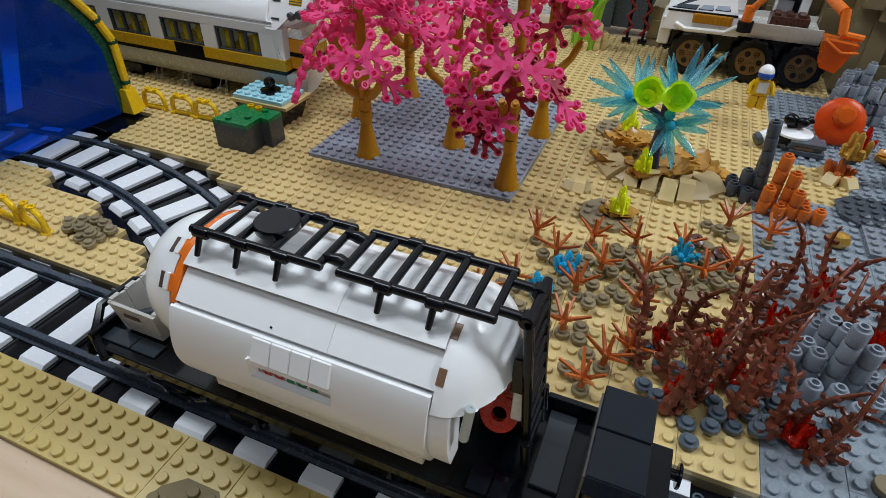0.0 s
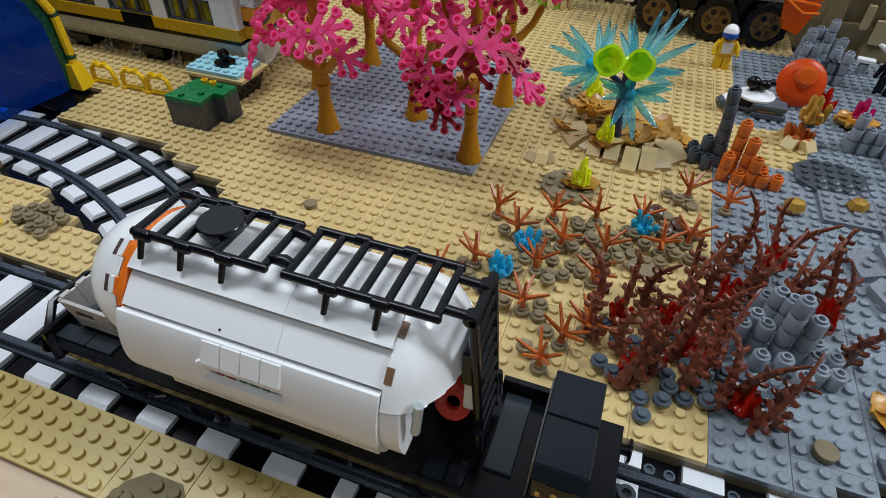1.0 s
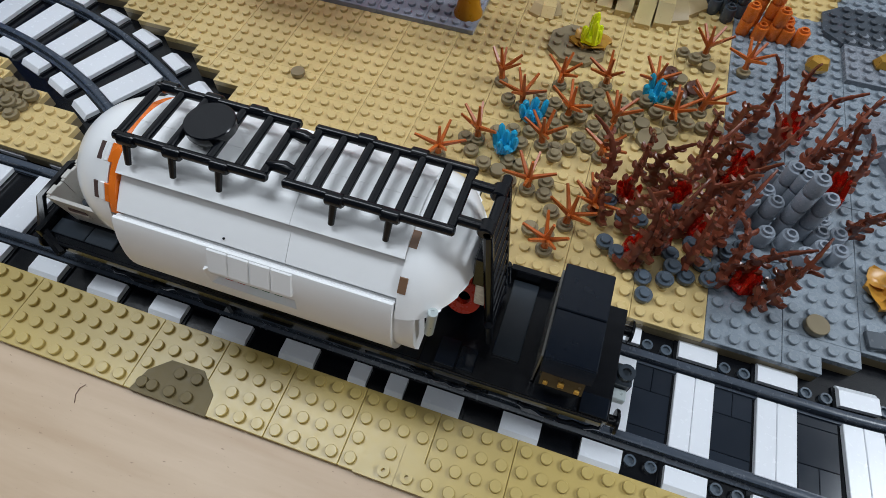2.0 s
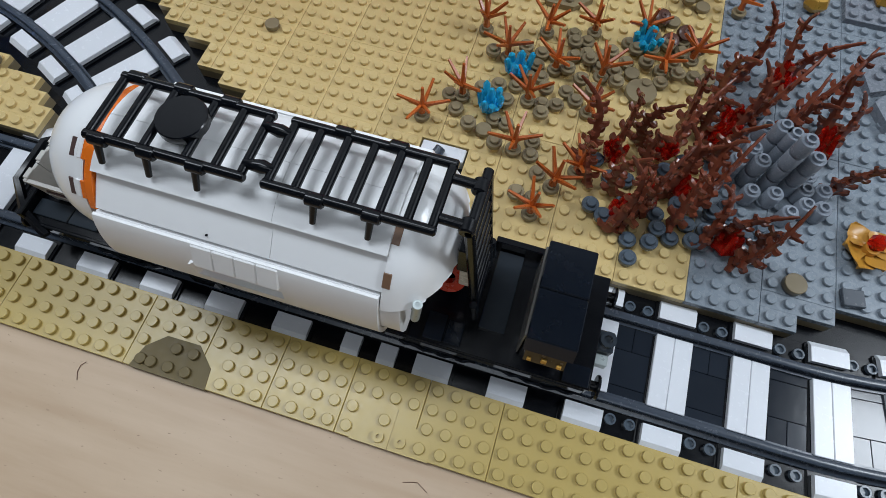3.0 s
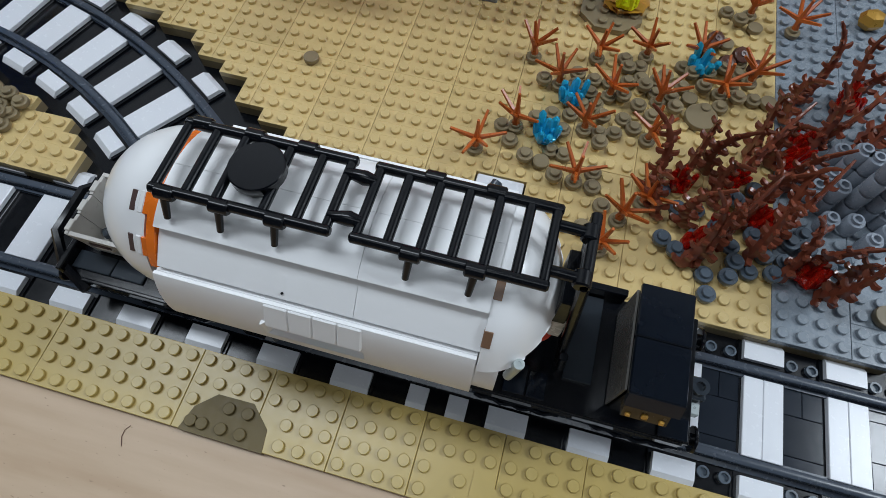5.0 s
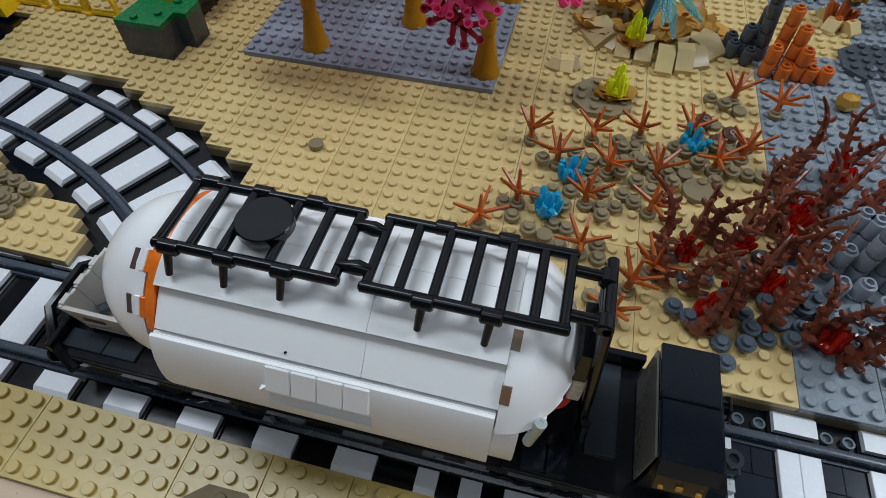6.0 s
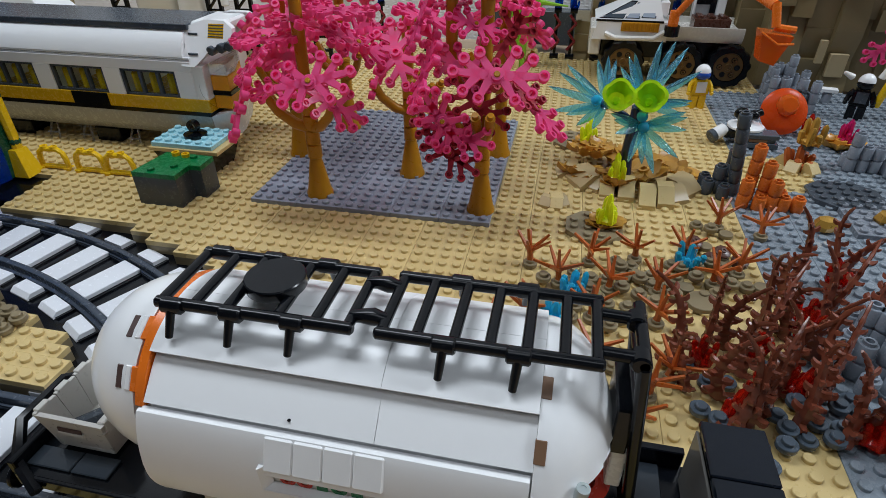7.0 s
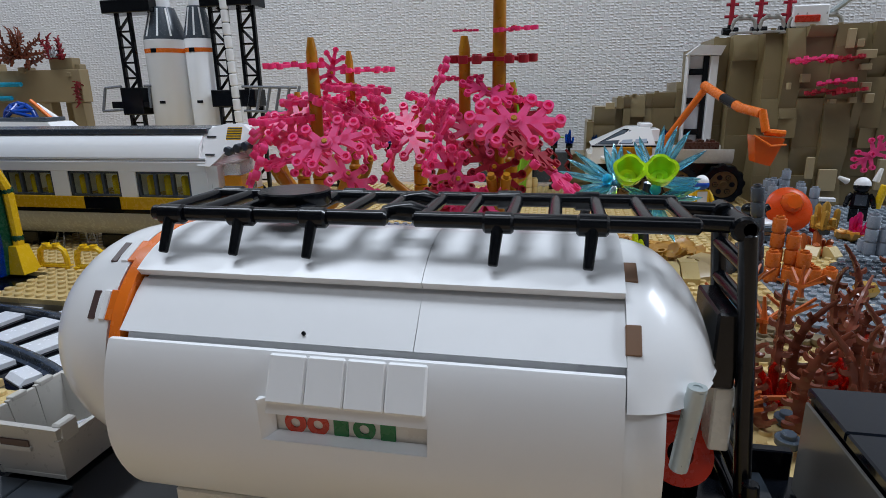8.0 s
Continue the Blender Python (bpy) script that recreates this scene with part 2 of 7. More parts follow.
    def rod(self, p, q, r, n=8, r2=None, b=0.0):
        p, q = Vector(p), Vector(q)
        d = q - p
        if d.length < 1e-6:
            return self
        m = Matrix.Translation(p) @ d.to_track_quat("Z", "Y").to_matrix().to_4x4()
        r2 = r if r2 is None else r2
        L = d.length
        prof = ((r, 0), (r2, L)) if not b else ((r - b, 0), (r, b), (r2, L - b), (max(r2 - b, 0.005), L))
        return self.lathe(prof, n=n, m=m)

    def tube(self, pts, radii, n=8):
        pts = [Vector(p) for p in pts]
        verts, faces, ref = [], [], Vector((0.13, 0.37, 0.92))
        for i, p in enumerate(pts):
            d = (pts[min(i + 1, len(pts) - 1)] - pts[max(i - 1, 0)]).normalized()
            a = d.cross(ref)
            a = a.normalized() if a.length > 1e-4 else Vector((1, 0, 0))
            c = d.cross(a)
            r = radii[i] if isinstance(radii, (list, tuple)) else radii
            verts += [p + r * (math.cos(2 * math.pi * k / n) * a + math.sin(2 * math.pi * k / n) * c) for k in range(n)]
        for i in range(len(pts) - 1):
            for k in range(n):
                j = (k + 1) % n
                faces.append((i * n + j, i * n + k, (i + 1) * n + k, (i + 1) * n + j))
        faces.append(tuple(range(n)))
        faces.append(tuple(range((len(pts) - 1) * n, len(pts) * n))[::-1])
        return self.add(verts, faces)

    def ball(self, x, y, z, rx, ry, rz, n=16, rings=8, lo=-90, hi=90, m=None):
        prof = [(max(math.cos(radians(lo + (hi - lo) * k / rings)), 0.004), math.sin(radians(lo + (hi - lo) * k / rings))) for k in range(rings + 1)]
        mm = Matrix.Translation((x, y, z)) @ Matrix.Diagonal((rx, ry, rz, 1))
        return self.lathe(prof, n=n, m=(m @ mm) if m else mm)

    def mesh(self, name, angle=38):
        me = bpy.data.meshes.new(name)
        me.from_pydata([(x * K, y * K, z * K) for x, y, z in self.v], [], self.f)
        me.polygons.foreach_set("use_smooth", [True] * len(me.polygons))
        me.set_sharp_from_angle(angle=radians(angle))
        me.update()
        return me


def place(x=0, y=0, z=0, rx=0, ry=0, rz=0, s=1.0):
    """A pose given in studs and degrees."""
    m = pose(x * K, y * K, z * K, rx, ry, rz)
    return m @ Matrix.Scale(s, 4) if s != 1.0 else m


def turn(x=0, y=0, z=0, rx=0, ry=0, rz=0):
    """The same for use inside a mesh, where lengths stay in studs."""
    return pose(x, y, z, rx, ry, rz)


def thing(name, label, category, m=None, group="", kind=""):
    ob = new(name)
    ob.empty_display_size = 0.01
    ob.matrix_basis = m or Matrix()
    return tagged(ob, label, category, group, kind)


def part(name, geo, material, parent, label="", m=None):
    """One mesh under a thing or a part. geo: a Geo, or a mesh that is shared."""
    me = geo.mesh(name) if isinstance(geo, Geo) else geo
    if not me.materials:
        me.materials.append(MATS[material])
    ob = new(name, me)
    ob.parent = parent
    if m is not None:
        ob.matrix_basis = m
    return tagged(ob, label)


def solid(name, geo, material, label, category, m=None, group="", kind=""):
    """A thing that is one mesh."""
    me = geo.mesh(name) if isinstance(geo, Geo) else geo
    if not me.materials:
        me.materials.append(MATS[material])
    ob = new(name, me)
    if m is not None:
        ob.matrix_basis = m
    return tagged(ob, label, category, group, kind)


def oct_poly(rx, ry, cut=0.3):
    c, d = rx * (1 - 2 * cut), ry * (1 - 2 * cut)
    return [(-c, -ry), (c, -ry), (rx, -d), (rx, d), (c, ry), (-c, ry), (-rx, d), (-rx, -d)]


# ---- room and table ----
TABLE_Z = -1.2
WALL_V = 84.0


def room():
    wall = solid("wall_north", Geo().box(-260, 0, -95, 260, 6, 230, 0.1), "wallpaper", "white wall covered in woven embossed paper", "wall", place(0, WALL_V, 0), kind="structure")
    solid("wall_south", Geo().box(-260, -6, -95, 260, 0, 230, 0.1), "room_paint", "plain painted room wall", "wall", place(0, -230, 0), kind="structure")
    solid("wall_east", Geo().box(0, -230, -95, 6, WALL_V, 230, 0.1), "room_paint", "plain painted room wall", "wall", place(254, 0, 0), kind="structure")
    solid("wall_west", Geo().box(-6, -230, -95, 0, WALL_V, 230, 0.1), "room_paint", "plain painted room wall", "wall", place(-254, 0, 0), kind="structure")
    solid("ceiling", Geo().box(-260, -236, 230, 260, WALL_V + 6, 236, 0.1), "room_paint", "plain ceiling out of view, grey to limit bounced light", "ceiling", kind="structure")
    solid("floor", Geo().box(-260, -236, -101, 260, WALL_V + 6, -95, 0.1), "room_floor", "brown room floor", "floor", kind="structure")
    table = thing("table", "pale wooden table with a worn top", "table", kind="structure")
    part("tabletop", Geo().box(-150, -62, TABLE_Z - 3.5, 90, WALL_V - 0.5, TABLE_Z, 0.25), "table_wood", table)
    for x in (-144, 84):
        for y in (-56, 76):
            part("leg", Geo().box(x - 3, y - 3, -95, x + 3, y + 3, TABLE_Z - 3.5, 0.2), "table_wood", table)


room()
solid("thread", Geo().tube([(-30.05, -12.5, 0.03), (-30.22, -12.75, 0.05), (-30.22, -13.1, 0.03), (-30.0, -13.5, 0.03)], 0.018, 5), "brown", "thin brown thread on the wooden table", "thread", place(0, 0, TABLE_Z))
solid("thread", Geo().tube([(-11.9, -13.2, 0.03), (-11.2, -13.0, 0.05), (-10.6, -13.3, 0.03)], 0.015, 5), "brown", "thin brown thread on the wooden table", "thread", place(0, 0, TABLE_Z))

# ---- the studded ground ----
PLATES = {}


def plate_mesh(w, l, material, h=0.4, n=12):
    key = (w, l, material, h, n)
    if key not in PLATES:
        g = Geo().box(0.012, 0.012, -h, w - 0.012, l - 0.012, 0, 0.025)
        for i in range(w):
            for j in range(l):
                g.stud(i + 0.5, j + 0.5, 0, n)
        PLATES[key] = g.mesh("plate")
    return PLATES[key]


def cells_plate(cells, h=0.4, n=12):
    """A plate of any outline, from whole cells, relative to its first corner."""
    g, rows = Geo(), {}
    for u, v in cells:
        rows.setdefault(v, []).append(u)
        g.stud(u + 0.5, v + 0.5, 0, n)
    for v, us in rows.items():
        us.sort()
        start = us[0]
        for a, b in zip(us, us[1:] + [10**6]):
            if b != a + 1:
                g.box(start + 0.012, v, -h, a + 1 - 0.012, v + 1, 0, 0.012)
                start = b
    return g


def sand_left(v):
    """The stepped edge of the sand along the curved track."""
    for top, u in ((1, -14), (2, -20), (4, -24), (5, -27), (6, -29), (7, -31), (9, -33), (10, -35), (11, -37), (12, -38), (13, -41), (14, -44), (15, -46), (21, -59)):
        if v < top:
            return u
    return -104


def sand_right(v):
    for top, u in ((31, 0), (38, 8), (58, 2)):
        if v < top:
            return u
    return 9


def grey_front(u):
    return 0 if u < 6 else 1 if u < 8 else 2 if u < 14 else 3 if u < 18 else 5


def lay(ground, material, inside, u0, u1, v0, v1, splits, label=""):
    """Lays plates four wide over all cells that lie inside."""
    for a in range(u0, u1, 4):
        edges = [v0] + [s for s in splits(a) if v0 < s < v1] + [v1]
        for p, q in zip(edges, edges[1:]):
            cells = [(u, v) for u in range(a, min(a + 4, u1)) for v in range(p, q) if inside(u, v)]
            if not cells:
                continue
            n = 12 if p < 40 else 8
            if len(cells) == 4 * (q - p):
                part("plate", plate_mesh(4, q - p, material, n=n), material, ground, m=place(a, p, 0))
            else:
                part("plate", cells_plate([(u - a, v - p) for u, v in cells], n=n), material, ground, m=place(a, p, 0))


def grounds():
    ground = thing("ground", "tan studded base plates of the model landscape", "base plate", kind="structure")
    lay(ground, "tan", lambda u, v: sand_left(v) <= u < sand_right(v) and not (-17 <= u < -14 and v < 6), -104, 12, 0, 72, lambda a: (12, 24, 36, 48, 60) if a < -12 else (8, 16, 32, 40, 56))
    g = Geo()
    for v in range(0, 72):
        spans = ((sand_left(v), sand_right(v)),) if v >= 6 or sand_left(v) > -17 else ((sand_left(v), -17), (-14, sand_right(v)))
        for a, b in spans:
            g.box(a + 0.02, v, TABLE_Z + 0.01, b - 0.02, v + 1, -0.4, 0.004)
    part("brick_course", g, "dark_tan", ground, "darker tan brick layer under the plates")
    grey = thing("grey_ground", "light bluish grey studded base plates", "base plate", kind="structure")
    lay(grey, "light_grey", lambda u, v: u >= sand_right(v) and v >= grey_front(u), 0, 36, 0, 60, lambda a: (2, 12, 23, 31, 43, 52) if a > 0 else (10, 22, 30, 38, 50))
    g = Geo()
    for u in range(0, 36):
        g.box(u, grey_front(u) + 0.02, TABLE_Z + 0.01, u + 1, 60, -0.4, 0.004)
    part("brick_course", g, "dark_tan", grey)
    island = thing("track_island", "tan studded plates between the two tracks", "base plate", kind="structure")
    ends = {-1: -40, 0: -40, 1: -41, 2: -42, 3: -45, 4: -49, 5: -50, 6: -57, 7: -58}
    lay(island, "tan", lambda u, v: u < ends[v], -92, -40, -1, 8, lambda a: (3,))
    g = Geo()
    for v, u in ends.items():
        g.box(-92, v, TABLE_Z + 0.01, u - 0.02, v + 1, -0.4, 0.004)
    part("brick_course", g, "dark_tan", island)
    strip = thing("front_strip", "tan studded plates along the table edge", "base plate", kind="structure")
    octagon = [(-27.6, -12.03), (-23.17, -12.03), (-23.34, -10.93), (-24.44, -9.94), (-26.34, -9.97), (-27.26, -10.82)]
    wedges = ([(-15.2, -12.03), (-13.17, -12.03), (-13.17, -10.0), (-14.23, -10.1)], [(-13.13, -12.03), (-11.0, -12.03), (-11.1, -11.1), (-13.13, -10.0)])

    def covered(x, y):
        for poly in (octagon, *wedges):
            if all((q[0] - p[0]) * (y - p[1]) - (q[1] - p[1]) * (x - p[0]) > -0.32 for p, q in zip(poly, poly[1:] + poly[:1])):
                return True
        return False

    joints = (-96, -84, -72, -60, -48, -36, -28, -24, -20, -16, -12, -8, 4, 16, 28, 40)
    for a, b in zip(joints, joints[1:]):
        spots = [(u + 0.5, v + 0.5) for u in range(a, b) for v in range(-12, -8)]
        if not any(covered(*p) for p in spots):
            part("plate", plate_mesh(b - a, 4, "strip_tan", n=16), "strip_tan", strip, m=place(a, -12, -0.8))
        else:
            g = Geo().box(0.012, 0.012, -0.4, b - a - 0.012, 3.988, 0, 0.025)
            for u, v in spots:
                if not covered(u, v):
                    g.stud(u - a, v + 12, 0, 16)
            part("plate", g, "strip_tan", strip, m=place(a, -12, -0.8))
    # a dark octagonal plate and two wedges let into the strip's outer edge
    g = Geo().prism(octagon, -1.19, -0.77)
    for u, v in ((-25.5, -10.5), (-24.5, -10.5), (-26.5, -11.5), (-25.5, -11.5), (-24.5, -11.5), (-27.1, -11.5)):
        g.stud(u, v, -0.77, 16)
    part("octagon_plate", g, "olive_tan", strip, "dark olive tan plate")
    part("wedge_plate", Geo().prism(wedges[0], -1.19, -0.76).stud(-13.7, -10.7, -0.76, 16).hollow(-13.75, -11.55, -0.76, 0.3, 0.21, 0.1, 16), "strip_tan", strip)
    part("wedge_plate", Geo().prism(wedges[1], -1.19, -0.76).hollow(-12.6, -11.5, -0.76, 0.3, 0.21, 0.1, 16).stud(-11.6, -11.5, -0.76, 16), "strip_tan", strip)
    bed = thing("track_bed", "dark base under the railway tracks", "track bed", kind="structure")
    g = Geo().box(-96, -8, TABLE_Z, 40, 0, -1.05, 0.01).box(-96, 0, TABLE_Z, -14, 21, -1.06, 0.01).box(5, 0, TABLE_Z, 40, 6, -1.07, 0.01)
    part("base_sheet", g, "black", bed)


grounds()

# ---- railway tracks ----
RAIL = [(-0.42, -1.02), (0.42, -1.02), (0.42, -0.88), (0.2, -0.82), (0.2, -0.30), (0.16, -0.27), (-0.16, -0.27), (-0.2, -0.30), (-0.2, -0.82), (-0.42, -0.88)]


def sweep(section, pts):
    """A section of (offset, z) drawn along plan points of (x, y, heading)."""
    g, n = Geo(), len(section)
    verts, faces = [], []
    for x, y, a in pts:
        nx, ny = -math.sin(a), math.cos(a)
        verts += [(x + o * nx, y + o * ny, z) for o, z in section]
    for i in range(len(pts) - 1):
        for k in range(n):
            j = (k + 1) % n
            faces.append((i * n + k, (i + 1) * n + k, (i + 1) * n + j, i * n + j))
    faces += [tuple(range(n)), tuple(range((len(pts) - 1) * n, len(pts) * n))[::-1]]
    return g.add(verts, faces)


def shifted(pts, d):
    return [(x - d * math.sin(a), y + d * math.cos(a), a) for x, y, a in pts]


def end_block(w=1.0):
    """The white end of a sleeper outside the rail, sloped at its outer edge."""
    g = Geo()
    poly = [(0.25, -1.02), (1.45, -1.02), (1.45, -0.9), (1.12, -0.62), (0.25, -0.62)]
    return g.along(poly, -w, w)


BLOCK = end_block().mesh("end_block")
NARROW_BLOCK = end_block(0.5).mesh("end_block")
NARROW = Geo().box(-0.49, -1.99, -0.92, 0.49, 1.99, -0.6, 0.03).mesh("sleeper")
SLEEPER = Geo().box(-0.985, -1.99, -0.92, 0.985, 1.99, -0.6, 0.03).mesh("sleeper")
HALF = Geo().box(-0.98, -1.99, -0.92, -0.01, 1.99, -0.6, 0.03).box(0.01, -1.99, -0.92, 0.98, 1.99, -0.6, 0.03).mesh("sleeper")
FOOT = Geo().box(-1.2, -4.0, -1.08, 1.2, 4.0, -0.93, 0.02).mesh("sleeper_foot")


def track(name, label, pts, sleepers, split=False):
    t = thing(name, label, "railway track", kind="structure")
    for d in (-2.32, 2.32):
        part("rail", sweep(RAIL, shifted(pts, d)), "rail_grey", t)
    for d in (-1.98, 1.98):
        part("check_rail", sweep([(-0.06, -1.0), (0.06, -1.0), (0.06, -0.72), (-0.06, -0.72)], shifted(pts, d)), "rail_grey", t)
    for x, y, a in sleepers:
        deg = math.degrees(a)
        part("sleeper", HALF if split else SLEEPER, "cool_white", t, m=place(x, y, 0, rz=deg))
        part("sleeper_foot", FOOT, "black", t, m=place(x, y, 0, rz=deg))
        part("end_block", BLOCK, "cool_white", t, m=place(x - 2.68 * math.sin(a), y + 2.68 * math.cos(a), 0, rz=deg))
        part("end_block", BLOCK, "cool_white", t, m=place(x + 2.68 * math.sin(a), y - 2.68 * math.cos(a), 0, rz=deg + 180))
    return t


def tracks():
    main = [(x, -4.0, 0.0) for x in range(-96, -5, 2)]
    track("straight_track", "dark grey toy rails on white sleepers", main, [(-92.2 + 4 * k, -4.0, 0.0) for k in range(19)] + [(-12.15, -4.0, 0.0), (-8.08, -4.0, 0.0)])
    joint = thing("track_joint", "narrow white sleepers where two track pieces meet", "railway track", kind="structure")
    for x in (-16.72, -14.68):
        part("sleeper", NARROW, "cool_white", joint, m=place(x, -4.0, 0))
        for v, deg in ((2.68, 0), (-2.68, 180)):
            part("end_block", NARROW_BLOCK, "cool_white", joint, m=place(x, -4.0 + v, 0, rz=deg))
    # the right-hand end bends away from the viewer
    arc = [(6 + 40 * math.sin(a), 36 - 40 * math.cos(a), a) for a in [radians(d) for d in range(0, 40, 2)]]
    bend = [(-6, -4.0, 0.0), (0, -4.0, 0.0)] + arc
    ties = [(-4.05, -4.0, 0.0), (0, -4.0, 0.0), (4.1, -4.0, 0.0)] + [(6 + 40 * math.sin(a), 36 - 40 * math.cos(a), a) for a in [radians(d) for d in (3.4, 9.1, 14.8, 20.5, 26.2, 32)]]
    t = track("curved_track", "dark grey toy rails with double white sleepers and dark infill tiles", bend, ties, True)
    big = Geo().box(-0.99, -1.39, -1.0, 0.99, 0.59, -0.84, 0.02).mesh("infill_tile")
    wide = Geo().box(-0.99, -1.99, -1.0, 0.99, -1.41, -0.84, 0.02).mesh("infill_tile")
    half = Geo().box(-0.99, 0.61, -1.0, -0.01, 1.99, -0.84, 0.02).mesh("infill_tile")
    half_2 = Geo().box(0.01, 0.61, -1.0, 0.99, 1.99, -0.84, 0.02).mesh("infill_tile")
    peg = Geo().hollow(0, 0, 0, 0.3, 0.22, 0.2).mesh("peg")
    for k, (x, y, a) in enumerate(((2.0, -4.0, 0.0), (6.2, -4.0, 0.02), (-2.1, -4.0, 0.0), (10.3, -3.7, 0.1), (14.3, -3.0, 0.2))):
        m = place(x, y, 0, rz=math.degrees(a) + (180 if k in (1, 3) else 0))
        for me in (big, wide, half, half_2):
            part("infill_tile", me, "track_dark", t, "dark navy smooth tile between sleepers", m)
        for v in (-1, 1):
            for e in (-0.5, 0.5):
                part("peg", peg, "blue_grey", t, m=m @ place(e, v * 3.2, -1.03))
    # the branch that swings off behind the tanker and into the tunnel
    cx, cy, r = -59.7, -28.0, 40.0
    left = [(cx + r * math.sin(b), cy + r * math.cos(b), -b) for b in [radians(d) for d in range(-24, 38, 2)]]
    dx, dy = -11.7, 36.0
    right = [(dx - 40 * math.sin(b), dy - 40 * math.cos(b), -b) for b in [radians(d) for d in range(36, 3, -3)]]
    ties = [(cx + r * math.sin(b), cy + r * math.cos(b), -b) for b in [radians(33.4 - 5.4 * k) for k in range(11)]]
    track("branch_track", "dark grey toy rails curving off on white sleepers", left + right, ties)


tracks()


def switch_lever():
    """The hand lever of the points, in a gap between the sand plates."""
    t = thing("switch_lever", "dark grey points lever on a white block in the sand", "switch lever", place(-15.5, 5.0, -1.05))
    part("base", Geo().box(-1.45, -5.0, 0, 1.45, 0.95, 0.25, 0.03), "black", t)
    part("block", Geo().box(-1.4, -0.1, 0.25, 1.4, 0.9, 1.05, 0.06), "cool_white", t, "white block")
    part("lever", Geo().rod((-0.55, -0.75, 1.0), (-0.1, 0.35, 1.45), 0.34, 14, b=0.06).rod((-0.75, -0.5, 0.9), (0.55, -0.2, 0.9), 0.3, 12, b=0.05), "rail_grey", t)
    part("pivot", Geo().box(0.15, -1.1, 0.25, 0.9, 0.2, 1.0, 0.06), "dark_grey", t)


switch_lever()


# ---- tank wagon ----
def shell(section, x0, x1):
    """A thin bent plate: outer (y, z) points, thickened inwards by 0.22."""
    inner = [(y * 0.945, 7 + (z - 7) * 0.945) for y, z in section]
    return Geo().along(section + inner[::-1], x0, x1)


def arc_pts(r, a0, a1, n):
    return [(r * math.cos(radians(a0 + (a1 - a0) * k / n)), 7 + r * math.sin(radians(a0 + (a1 - a0) * k / n))) for k in range(n + 1)]


def rack_frame(x0, x1, bars, owner, material, z, y0=-1.42, y1=1.42, r=0.2):
    for y in (y0, y1):
        part("rack_rail", Geo().rod((x0, y, z), (x1, y, z), r, 14, b=0.07), material, owner)
    bar = Geo().rod((0, y0 + r * 0.6, 0), (0, y1 - r * 0.6, 0), r * 0.88, 12).mesh("rack_bar")
    for x in bars:
        part("rack_bar", bar, material, owner, m=place(x, 0, z))


